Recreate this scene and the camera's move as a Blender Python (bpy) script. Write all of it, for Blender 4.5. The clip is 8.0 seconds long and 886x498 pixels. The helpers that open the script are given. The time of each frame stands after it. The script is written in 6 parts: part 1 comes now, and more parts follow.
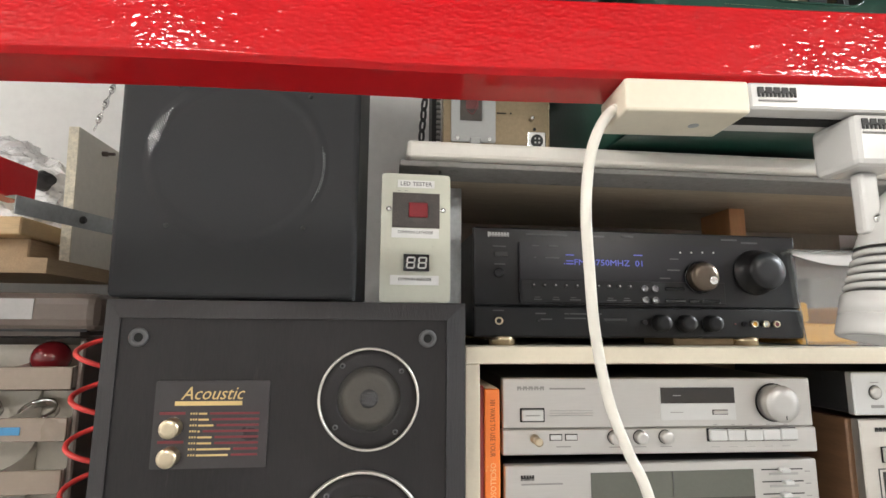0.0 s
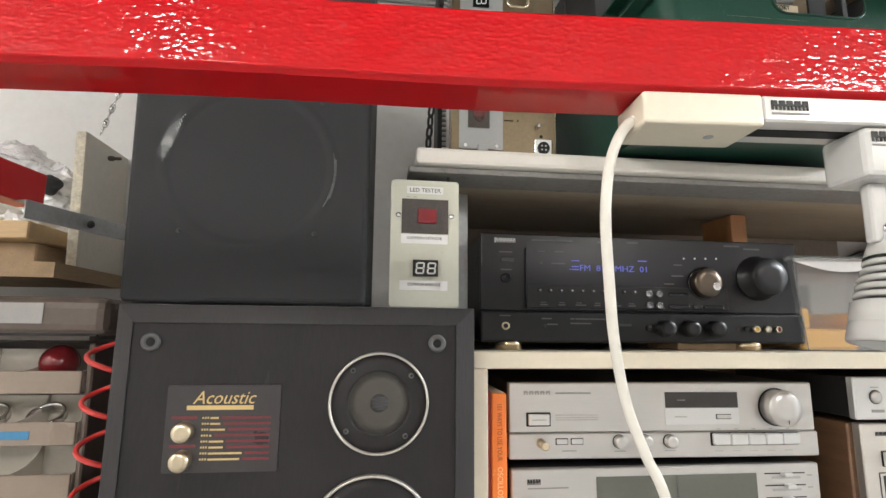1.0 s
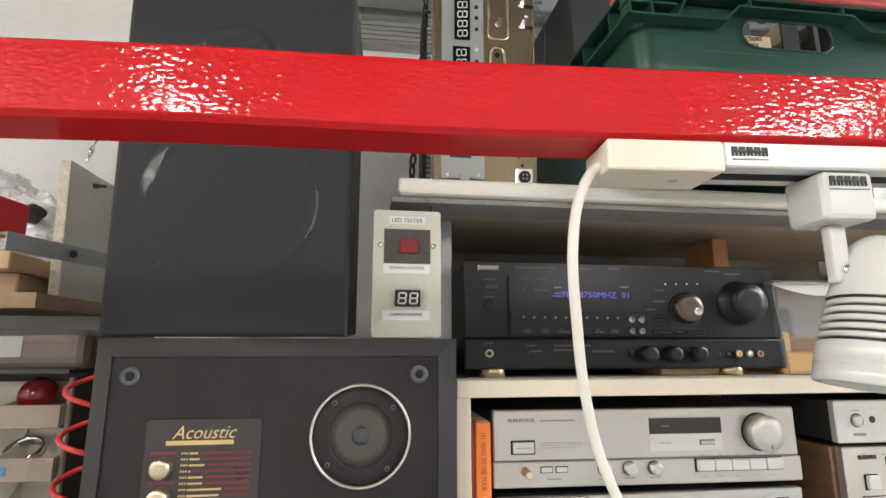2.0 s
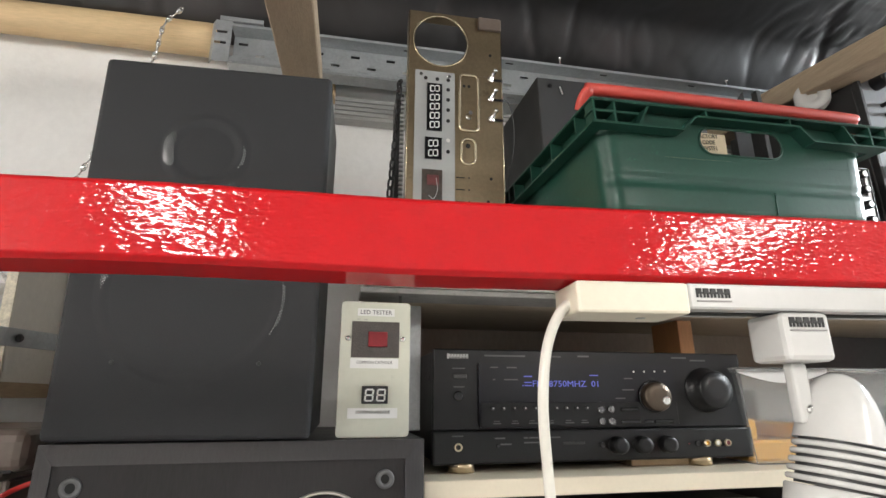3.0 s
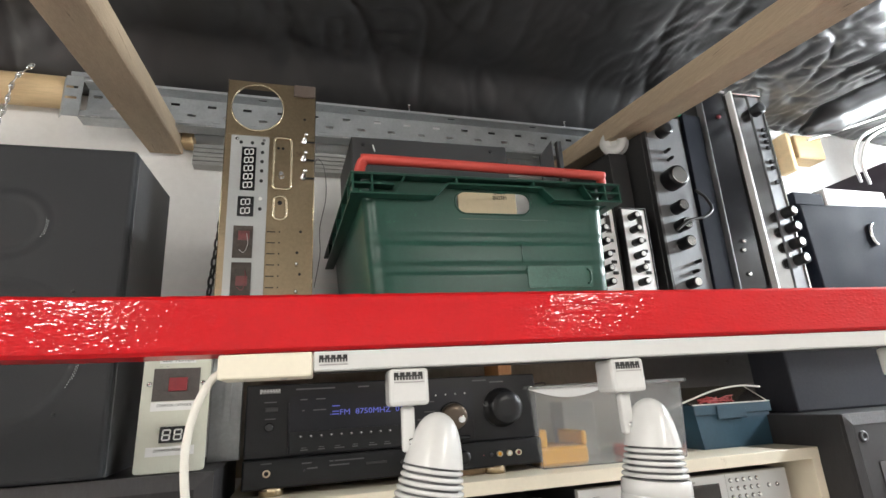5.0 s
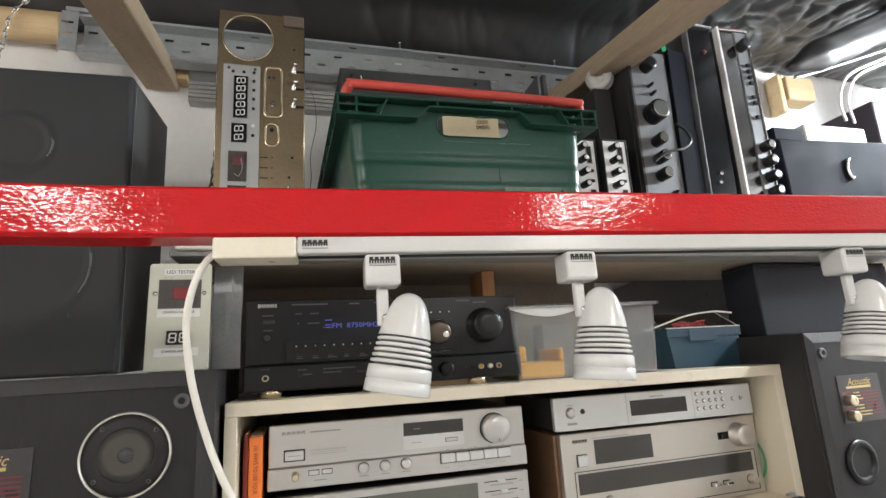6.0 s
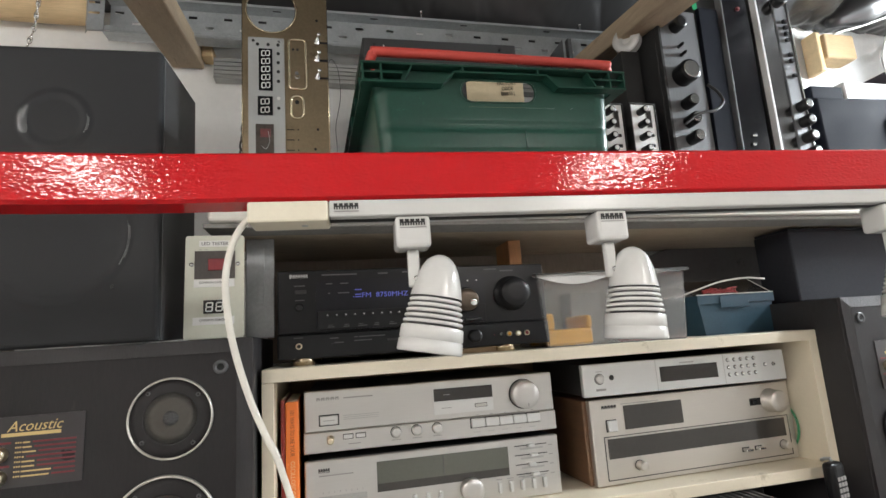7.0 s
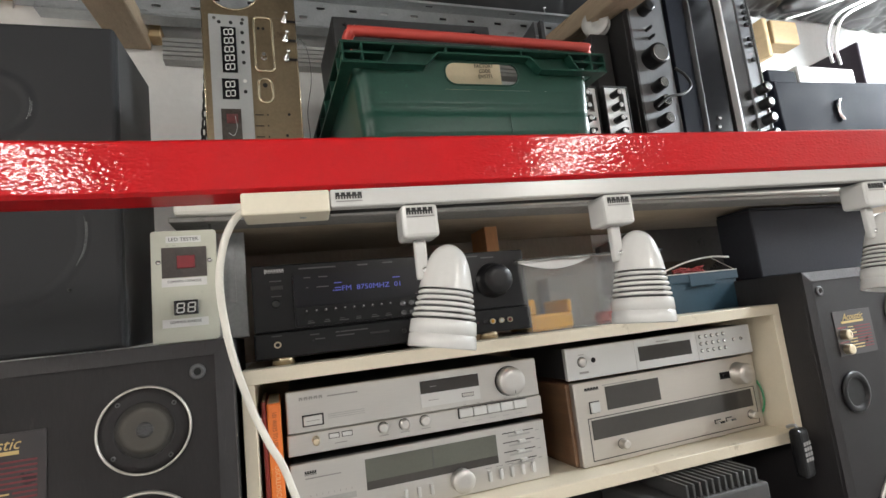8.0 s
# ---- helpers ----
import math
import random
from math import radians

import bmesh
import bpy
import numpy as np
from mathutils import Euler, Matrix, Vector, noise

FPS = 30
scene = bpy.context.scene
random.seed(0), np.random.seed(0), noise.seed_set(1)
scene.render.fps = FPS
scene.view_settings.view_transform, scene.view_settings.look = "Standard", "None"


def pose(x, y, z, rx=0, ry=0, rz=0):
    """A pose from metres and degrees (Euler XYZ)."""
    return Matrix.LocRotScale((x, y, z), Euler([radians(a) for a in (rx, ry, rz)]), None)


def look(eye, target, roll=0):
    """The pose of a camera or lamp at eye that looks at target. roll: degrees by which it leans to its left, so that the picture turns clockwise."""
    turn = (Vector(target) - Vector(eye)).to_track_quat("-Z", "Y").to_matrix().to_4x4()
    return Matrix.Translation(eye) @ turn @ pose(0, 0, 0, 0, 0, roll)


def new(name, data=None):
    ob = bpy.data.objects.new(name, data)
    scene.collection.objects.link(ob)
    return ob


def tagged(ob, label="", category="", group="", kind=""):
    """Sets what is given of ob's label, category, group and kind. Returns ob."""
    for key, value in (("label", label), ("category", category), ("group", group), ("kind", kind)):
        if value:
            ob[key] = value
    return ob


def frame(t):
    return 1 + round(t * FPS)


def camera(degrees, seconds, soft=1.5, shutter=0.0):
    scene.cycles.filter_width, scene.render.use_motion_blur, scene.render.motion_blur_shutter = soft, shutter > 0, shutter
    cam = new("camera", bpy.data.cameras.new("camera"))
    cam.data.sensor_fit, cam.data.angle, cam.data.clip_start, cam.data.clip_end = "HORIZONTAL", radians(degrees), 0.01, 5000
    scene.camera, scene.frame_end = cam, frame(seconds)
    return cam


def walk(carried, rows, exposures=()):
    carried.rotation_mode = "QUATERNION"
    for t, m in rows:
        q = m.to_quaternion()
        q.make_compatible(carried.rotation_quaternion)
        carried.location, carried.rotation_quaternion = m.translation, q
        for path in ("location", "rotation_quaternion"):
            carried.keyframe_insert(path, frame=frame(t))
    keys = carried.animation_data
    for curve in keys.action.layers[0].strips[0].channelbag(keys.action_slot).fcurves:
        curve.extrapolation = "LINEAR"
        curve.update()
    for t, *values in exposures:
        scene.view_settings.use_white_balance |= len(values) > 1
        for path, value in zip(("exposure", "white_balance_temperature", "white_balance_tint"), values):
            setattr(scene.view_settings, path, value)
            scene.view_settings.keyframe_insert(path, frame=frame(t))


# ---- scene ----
cam = camera(81.8, 8.0)
PATH = [
    (0, (0.533, 0.531, 1.507), (0.751, 2.496, 1.81), 0.4),
    (0.5, (0.535, 0.53, 1.501), (0.763, 2.492, 1.815), 0.5),
    (1, (0.517, 0.526, 1.508), (0.751, 2.486, 1.826), 0.5),
    (1.2, (0.519, 0.525, 1.513), (0.752, 2.485, 1.836), 0.5),
    (2.3, (0.533, 0.516, 1.525), (0.811, 2.455, 1.945), -0.1),
    (2.5, (0.535, 0.518, 1.528), (0.831, 2.443, 1.984), 0.1),
    (3, (0.528, 0.509, 1.577), (0.895, 2.394, 2.136), -0.1),
    (3.5, (0.542, 0.508, 1.61), (1.013, 2.342, 2.253), -0.6),
    (4, (0.582, 0.5, 1.636), (1.174, 2.29, 2.304), -1.9),
    (4.5, (0.641, 0.439, 1.63), (1.238, 2.235, 2.276), -2.7),
    (5, (0.718, 0.351, 1.597), (1.259, 2.187, 2.179), -3.4),
    (5.2, (0.735, 0.318, 1.578), (1.275, 2.168, 2.112), -3.4),
    (6.3, (0.735, 0.313, 1.514), (1.261, 2.199, 1.922), -3.4),
    (6.5, (0.735, 0.316, 1.509), (1.25, 2.209, 1.901), -3.4),
    (7, (0.728, 0.315, 1.511), (1.172, 2.233, 1.861), -3.8),
    (7.5, (0.731, 0.299, 1.51), (1.101, 2.24, 1.821), -4.3),
    (8, (0.683, 0.351, 1.522), (1.311, 2.228, 1.805), -6.4),
]
walk(cam, [(t, look(eye, target, roll)) for t, eye, target, roll in PATH], exposures=[(0.0, -0.28), (2.5, -0.28), (3.5, -0.31), (5.0, -0.38), (6.5, -0.65), (8.0, -0.71)])

V = Vector


# ---- world, lights ----
world = bpy.data.worlds.new("room_dark")
world.use_nodes = True
world.node_tree.nodes["Background"].inputs[0].default_value = (0.9, 0.95, 1.0, 1)
world.node_tree.nodes["Background"].inputs[1].default_value = 0.02
scene.world = world


# lit opal battens: x, y, z, turn, length; two behind the eye, one past the end of the shelf, one over the left-hand bench
TUBES = [(-0.05, -0.3, 2.05, 90, 0.7), (1.56, -0.3, 2.05, 90, 0.7), (2.5, 0.85, 2.16, 90, 0.6), (-0.62, 0.55, 2.08, 90, 0.5)]


# ---- materials ----
def mat(name, col, rough=0.5, metal=0.0, var=0.15, scale=10.0, bump=0.1, bscale=90.0, stretch=(1, 1, 1),
        coat=0.0, trans=0.0, alpha=1.0, emit=None, spots=0.0, spot_col=None, dist=0.002, spec=0.5, detail=5.0):
    m = bpy.data.materials.new(name)
    m.use_nodes = True
    nt = m.node_tree
    n, l = nt.nodes, nt.links
    b = n["Principled BSDF"]
    b.inputs["Metallic"].default_value = metal
    b.inputs["Coat Weight"].default_value = coat
    b.inputs["Transmission Weight"].default_value = trans
    b.inputs["Alpha"].default_value = alpha
    b.inputs["Specular IOR Level"].default_value = spec
    co = n.new("ShaderNodeTexCoord")
    info = n.new("ShaderNodeObjectInfo")
    off = n.new("ShaderNodeVectorMath")
    off.operation = "MULTIPLY_ADD"
    l.new(info.outputs["Random"], off.inputs[0])
    off.inputs[1].default_value = (7.3, 3.1, 5.7)
    l.new(co.outputs["Object"], off.inputs[2])
    mp = n.new("ShaderNodeMapping")
    mp.inputs["Scale"].default_value = stretch
    l.new(off.outputs[0], mp.inputs["Vector"])

    def nz(s, d, r=0.55):
        t = n.new("ShaderNodeTexNoise")
        t.inputs["Scale"].default_value, t.inputs["Detail"].default_value, t.inputs["Roughness"].default_value = s, d, r
        l.new(mp.outputs[0], t.inputs["Vector"])
        return t
    big, fine = nz(scale, 4), nz(bscale, detail, 0.65)
    mixn = n.new("ShaderNodeMath")
    mixn.operation = "MULTIPLY_ADD"
    l.new(fine.outputs["Fac"], mixn.inputs[0])
    mixn.inputs[1].default_value = 0.5
    half = n.new("ShaderNodeMath")
    half.operation = "MULTIPLY"
    l.new(big.outputs["Fac"], half.inputs[0])
    half.inputs[1].default_value = 0.5
    l.new(half.outputs[0], mixn.inputs[2])
    ramp = n.new("ShaderNodeValToRGB")
    lo, hi = [max(0.0, c * (1 - var)) for c in col], [min(1.0, c * (1 + var)) for c in col]
    ramp.color_ramp.elements[0].position, ramp.color_ramp.elements[0].color = 0.3, (*lo, 1)
    ramp.color_ramp.elements[1].position, ramp.color_ramp.elements[1].color = 0.7, (*hi, 1)
    l.new(mixn.outputs[0], ramp.inputs["Fac"])
    colour = ramp.outputs["Color"]
    if spots:
        sp = nz(scale * 2.7, 6, 0.7)
        sr = n.new("ShaderNodeValToRGB")
        sr.color_ramp.elements[0].position, sr.color_ramp.elements[1].position = 0.66 - spots * 0.2, 0.74 - spots * 0.1
        l.new(sp.outputs["Fac"], sr.inputs["Fac"])
        mx = n.new("ShaderNodeMix")
        mx.data_type = "RGBA"
        l.new(sr.outputs["Color"], mx.inputs["Factor"])
        l.new(colour, mx.inputs[6])
        mx.inputs[7].default_value = (*(spot_col or [c * 0.45 for c in col]), 1)
        colour = mx.outputs[2]
    l.new(colour, b.inputs["Base Color"])
    rr = n.new("ShaderNodeMapRange")
    rr.inputs["To Min"].default_value, rr.inputs["To Max"].default_value = max(0.02, rough * 0.75), min(1.0, rough * 1.25)
    l.new(big.outputs["Fac"], rr.inputs["Value"])
    l.new(rr.outputs[0], b.inputs["Roughness"])
    if bump:
        bp = n.new("ShaderNodeBump")
        bp.inputs["Strength"].default_value, bp.inputs["Distance"].default_value = bump, dist
        l.new(fine.outputs["Fac"], bp.inputs["Height"])
        l.new(bp.outputs[0], b.inputs["Normal"])
    if emit:
        b.inputs["Emission Color"].default_value, b.inputs["Emission Strength"].default_value = (*emit[0], 1), emit[1]
    return m


RED = mat("red_gloss_paint", (0.49, 0.006, 0.010), 0.5, 0, 0.06, 6, 0.0, 200, spec=0.06)
RED.node_tree.nodes["Principled BSDF"].inputs["Coat Weight"].default_value = 0.55
RED.node_tree.nodes["Principled BSDF"].inputs["Coat Roughness"].default_value = 0.05
WALL = mat("white_wall_paint", (0.86, 0.855, 0.84), 0.75, 0, 0.06, 3, 0.25, 60, spots=0.0)
ROOM = mat("room_wall_paint", (0.84, 0.83, 0.81), 0.8, 0, 0.06, 2, 0.2, 40)
FLOOR = mat("concrete_floor", (0.42, 0.41, 0.40), 0.8, 0, 0.2, 3, 0.3, 40)
CREAM = mat("cream_laminate", (0.72, 0.64, 0.50), 0.4, 0, 0.05, 6, 0.06, 200, spots=0.12, spot_col=(0.5, 0.42, 0.3))
WHITE_EDGE = mat("white_laminate_edge", (0.75, 0.72, 0.66), 0.35, 0, 0.05, 9, 0.08, 120, spots=0.15, spot_col=(0.45, 0.42, 0.38))
BROWN_BOARD = mat("brown_stained_board", (0.40, 0.32, 0.235), 0.75, 0, 0.25, 5, 0.2, 120, (0.3, 2, 1), spots=0.15, spot_col=(0.2, 0.15, 0.1))
BACK_SHADE = mat("brown_wall_shade", (0.27, 0.23, 0.185), 0.75, 0, 0.2, 4, 0.2, 120, (1, 1, 0.4), spots=0.15, spot_col=(0.16, 0.13, 0.1))
GREY_BOARD = mat("dirty_grey_board", (0.23, 0.22, 0.21), 0.7, 0, 0.25, 14, 0.3, 120, spots=0.3, spot_col=(0.1, 0.095, 0.09))
WHITE_PLASTIC = mat("white_gloss_plastic", (0.60, 0.595, 0.58), 0.22, 0, 0.03, 8, 0.03, 200)
CREAM_PLASTIC = mat("aged_cream_plastic", (0.74, 0.68, 0.55), 0.35, 0, 0.05, 12, 0.05, 200)
IVORY = mat("greenish_ivory_plastic", (0.61, 0.615, 0.52), 0.35, 0, 0.04, 12, 0.05, 200, spots=0.06)
DIM_PRINT = mat("dim_print", (0.075, 0.075, 0.078), 0.6, 0, 0.1, 60, 0, 300)
CORD = mat("white_flex_cord", (0.70, 0.675, 0.61), 0.4, 0, 0.05, 12, 0.05, 160)
GRILLE = mat("black_speaker_cloth", (0.0215, 0.0222, 0.0245), 0.65, 0, 0.25, 8, 0.6, 900, dist=0.0006, spec=0.32)
MESH_SHINE = mat("pale_mesh_glint", (0.66, 0.67, 0.68), 0.28, 0.6, 0.3, 60, 0, 1200)
SIDE_VINYL = mat("worn_black_vinyl", (0.055, 0.055, 0.056), 0.5, 0, 0.15, 10, 0.2, 160, spots=0.1, spot_col=(0.09, 0.09, 0.09))
SOCKET_GREY = mat("grey_socket_plastic", (0.075, 0.075, 0.078), 0.45, 0, 0.1, 40, 0.05, 200)
VENEER = mat("black_ash_veneer", (0.0195, 0.0175, 0.0188), 0.5, 0, 0.35, 10, 0.3, 140, (3, 3, 0.25), spots=0.1, spot_col=(0.05, 0.048, 0.047))
BAFFLE = mat("charcoal_baffle_vinyl", (0.0150, 0.0132, 0.0140), 0.55, 0, 0.4, 7, 0.12, 260, (3, 3, 0.3), spots=0.1, spot_col=(0.035, 0.031, 0.031), spec=0.32)
BLACK_PLASTIC = mat("black_satin_plastic", (0.0088, 0.0086, 0.0096), 0.34, 0, 0.2, 20, 0.06, 300, spec=0.28)
BLACK_GLOSS = mat("black_gloss_panel", (0.006, 0.006, 0.008), 0.12, 0, 0.2, 12, 0.02, 200)
BLACK_METAL = mat("black_painted_steel", (0.023, 0.0225, 0.0230), 0.55, 0.0, 0.2, 16, 0.15, 400, spots=0.08, spot_col=(0.06, 0.06, 0.06))
CHROME = mat("polished_chrome", (0.75, 0.75, 0.74), 0.16, 1, 0.05, 10, 0.02, 200)
GOLD = mat("brushed_brass_gold", (0.64, 0.55, 0.40), 0.3, 1, 0.08, 30, 0.05, 300)
BADGE = mat("smoky_badge_film", (0.036, 0.032, 0.034), 0.3, 0, 0.1, 20, 0.03, 200)
FOOT_GOLD = mat("gilt_foot", (0.56, 0.45, 0.30), 0.25, 0.85, 0.08, 30, 0.03, 300)
GOLD_PRINT = mat("gold_print", (0.62, 0.46, 0.2), 0.4, 0.3, 0.06, 40, 0, 300)
RED_PRINT = mat("red_print", (0.16, 0.02, 0.026), 0.5, 0, 0.1, 40, 0, 300)
GREY_PRINT = mat("grey_print", (0.29, 0.28, 0.27), 0.6, 0, 0.1, 60, 0, 300)
PALE_PRINT = mat("pale_print", (0.40, 0.395, 0.385), 0.6, 0, 0.1, 60, 0, 300)
BLACK_PRINT = mat("black_print", (0.02, 0.02, 0.02), 0.6, 0, 0.1, 60, 0, 300)
WHITE_PRINT = mat("white_label_paper", (0.8, 0.8, 0.78), 0.6, 0, 0.04, 30, 0.05, 200)
SILVER = mat("brushed_silver_aluminium", (0.56, 0.545, 0.525), 0.34, 0.7, 0.05, 14, 0.06, 600, (0.06, 1, 1))
SILVER_COOL = mat("satin_silver_paint", (0.62, 0.62, 0.61), 0.4, 0.5, 0.04, 14, 0.03, 500)
CHAMPAGNE = mat("champagne_aluminium", (0.59, 0.555, 0.51), 0.36, 0.75, 0.05, 14, 0.06, 600, (0.06, 1, 1))
SMOKE = mat("smoked_display_window", (0.03, 0.026, 0.024), 0.1, 0, 0.15, 12, 0.02, 200)
LCD = mat("grey_green_dial_window", (0.105, 0.108, 0.090), 0.10, 0, 0.1, 8, 0.02, 200)
DIAL = mat("grey_dial_window", (0.05, 0.046, 0.042), 0.08, 0, 0.15, 8, 0.02, 200)
VFD = mat("blue_display_glow", (0.05, 0.06, 0.3), 0.4, 0, 0, 10, 0, 100, emit=((0.2, 0.24, 1.0), 0.3))
WALNUT = mat("walnut_veneer", (0.16, 0.085, 0.045), 0.45, 0, 0.3, 12, 0.2, 160, (2, 0.3, 6))
ORANGE = mat("orange_book_cover", (0.8, 0.2, 0.035), 0.4, 0, 0.06, 20, 0.05, 200, spots=0.12, spot_col=(0.85, 0.4, 0.15))
RED_BOOK = mat("red_book_cover", (0.20, 0.018, 0.014), 0.4, 0, 0.1, 20, 0.05, 200)
PAPER = mat("aged_book_paper", (0.6, 0.52, 0.4), 0.8, 0, 0.1, 60, 0.3, 400, (8, 1, 1))
TAN_WOOD = mat("tan_sawn_wood", (0.50, 0.36, 0.20), 0.7, 0, 0.25, 9, 0.4, 140, (0.4, 4, 4), spots=0.1)
HARDBOARD = mat("brown_hardboard", (0.30, 0.22, 0.15), 0.7, 0, 0.15, 12, 0.2, 200)
WINDOW_BLACK = mat("black_display_panel", (0.007, 0.007, 0.010), 0.32, 0, 0.2, 12, 0.02, 200, spec=0.3)
DARK_PLUM = mat("dark_plum_board", (0.035, 0.026, 0.034), 0.6, 0, 0.15, 8, 0.1, 160, spec=0.25)
ORANGE_WOOD = mat("orange_brown_wood", (0.44, 0.21, 0.085), 0.55, 0, 0.2, 9, 0.3, 140, (4, 4, 0.3))
TIMBER = mat("rough_pine_timber", (0.42, 0.30, 0.18), 0.7, 0, 0.25, 9, 0.5, 140, (4, 0.3, 4), spots=0.12, spot_col=(0.22, 0.14, 0.08))
GREY_TIMBER = mat("weathered_timber", (0.40, 0.31, 0.215), 0.75, 0, 0.25, 9, 0.5, 140, (4, 0.3, 4), spots=0.2, spot_col=(0.15, 0.11, 0.08))
PINE = mat("pale_pine", (0.66, 0.48, 0.27), 0.65, 0, 0.2, 9, 0.35, 140, (0.3, 4, 4), spots=0.08, spot_col=(0.35, 0.22, 0.1))
CHIPBOARD = mat("white_melamine_board", (0.82, 0.78, 0.70), 0.55, 0, 0.08, 6, 0.1, 100, spots=0.1)
CHIP_EDGE = mat("raw_chipboard_edge", (0.74, 0.69, 0.56), 0.85, 0, 0.35, 60, 0.8, 300)
GALV = mat("galvanised_steel", (0.43, 0.45, 0.46), 0.42, 0.65, 0.18, 25, 0.15, 160, spots=0.1, spot_col=(0.3, 0.32, 0.33))
DARK_HOLE = mat("slot_shadow", (0.006, 0.006, 0.006), 0.8, 0, 0.1, 20, 0, 100)
PLASTIC_SHEET = mat("black_polythene_sheet", (0.020, 0.019, 0.019), 0.33, 0, 0.06, 5, 0.12, 24, dist=0.003, spec=0.7, detail=1.0)
GREEN = mat("green_crate_plastic", (0.0125, 0.050, 0.035), 0.30, 0, 0.18, 5, 0.10, 160, spots=0.08, spot_col=(0.025, 0.12, 0.075), spec=0.26)
GREEN_WORN = mat("rubbed_crate_plastic", (0.018, 0.075, 0.052), 0.36, 0, 0.3, 20, 0.15, 220, spots=0.25, spot_col=(0.06, 0.14, 0.11), spec=0.4)
RED_PLASTIC = mat("red_crate_plastic", (0.52, 0.06, 0.045), 0.48, 0, 0.1, 10, 0.05, 160)
CARD = mat("brown_card", (0.62, 0.5, 0.32), 0.75, 0, 0.08, 12, 0.15, 200)
COPPERY = mat("passivated_chassis_steel", (0.25, 0.195, 0.125), 0.33, 0.8, 0.2, 9, 0.08, 200, spots=0.12, spot_col=(0.13, 0.095, 0.06))
PANEL_GREY = mat("grey_alloy_fascia", (0.36, 0.37, 0.365), 0.42, 0.4, 0.06, 20, 0.05, 300)
WHITE_SEG = mat("white_segments", (0.6, 0.6, 0.57), 0.5, 0, 0.03, 40, 0, 200)
RED_LED = mat("red_led_block", (0.20, 0.008, 0.014), 0.35, 0, 0.2, 60, 0.05, 400)
SOCKET = mat("dark_test_socket", (0.06, 0.05, 0.045), 0.5, 0, 0.4, 120, 0.4, 500)
GLASSY = mat("cloudy_clear_plastic", (0.90, 0.905, 0.90), 0.14, 0, 0.03, 8, 0.03, 120, trans=0.94)
YELLOW = mat("yellow_plastic", (0.70, 0.34, 0.02), 0.45, 0, 0.12, 14, 0.1, 160)
BLUE = mat("blue_grey_plastic", (0.024, 0.062, 0.092), 0.4, 0, 0.15, 12, 0.08, 200)
WIRE_RED = mat("red_wire", (0.32, 0.025, 0.025), 0.4, 0, 0.1, 30, 0.03, 200)
WIRE_BLACK = mat("black_wire", (0.015, 0.015, 0.015), 0.45, 0, 0.1, 30, 0, 200)
WIRE_WHITE = mat("white_wire", (0.75, 0.73, 0.7), 0.45, 0, 0.1, 30, 0, 200)
COIL_RED = mat("red_flex_plastic", (0.58, 0.045, 0.04), 0.3, 0, 0.1, 30, 0.03, 200)
BROWN_CASE = mat("brown_plastic_case", (0.13, 0.102, 0.085), 0.45, 0, 0.15, 10, 0.08, 160)
DRAWER = mat("translucent_drawer_plastic", (0.27, 0.215, 0.17), 0.3, 0, 0.1, 8, 0.05, 120)
# paler copy of DRAWER, with light through the translucent plastic in its colour
DRAWER_LIT = mat("drawer_inside_lit", (0.62, 0.58, 0.51), 0.4, 0, 0.08, 8, 0.05, 120)
BALL_RED = mat("dark_red_glass", (0.17, 0.012, 0.016), 0.1, 0, 0.1, 30, 0.03, 200)
BLUE_INK = mat("blue_marker_ink", (0.05, 0.22, 0.42), 0.5, 0, 0.2, 30, 0, 120)
DULL_BLACK = mat("dull_black_case", (0.022, 0.023, 0.029), 0.7, 0, 0.2, 8, 0.15, 160, spec=0.2)
BOARD_SHADE = mat("slate_shade_board", (0.105, 0.098, 0.096), 0.75, 0, 0.15, 5, 0.2, 90, spots=0.1)
NAVY = mat("dark_navy_cabinet", (0.008, 0.010, 0.016), 0.75, 0, 0.2, 10, 0.1, 200, spec=0.12)
BRIGHT_BUTTON = mat("satin_bright_button", (0.16, 0.16, 0.165), 0.25, 0.7, 0.1, 40, 0.0, 200)
AMP_GREY = mat("dark_grey_fascia", (0.165, 0.170, 0.178), 0.5, 0.2, 0.1, 14, 0.06, 400, (1, 1, 0.1))
TRUNKING = mat("dull_grey_trunking", (0.40, 0.40, 0.385), 0.5, 0.2, 0.15, 12, 0.1, 120, (0.3, 1, 6))
GREEN_TAPE = mat("green_tape", (0.02, 0.35, 0.14), 0.5, 0, 0.1, 20, 0, 120)
FOIL = mat("crumpled_silver_film", (0.86, 0.87, 0.89), 0.22, 0.25, 0.25, 30, 0.6, 90, dist=0.004)
TUBE_GLOW = mat("lit_tube", (0.9, 0.9, 0.9), 0.5, 0, 0, 10, 0, 100, emit=((1.0, 0.96, 0.905), 114.0))
BENCH_GLOW = mat("lit_bench_tube", (0.9, 0.9, 0.9), 0.5, 0, 0, 10, 0, 100, emit=((1.0, 0.96, 0.905), 55.0))
WORK_GLOW = mat("lit_work_tube", (0.9, 0.9, 0.9), 0.5, 0, 0, 10, 0, 100, emit=((0.88, 0.95, 1.0), 400.0))
GREEN_GLASS = mat("green_plastic_hank", (0.03, 0.20, 0.08), 0.3, 0, 0.2, 14, 0.1, 120)
GREY_CONE = mat("grey_paper_cone", (0.060, 0.054, 0.046), 0.7, 0, 0.12, 40, 0.2, 300)
BRONZE = mat("bronze_knob_metal", (0.09, 0.07, 0.053), 0.3, 0.8, 0.1, 20, 0.05, 300)
BROWN_PRINT = mat("brown_print", (0.25, 0.05, 0.015), 0.6, 0, 0.1, 60, 0, 300)
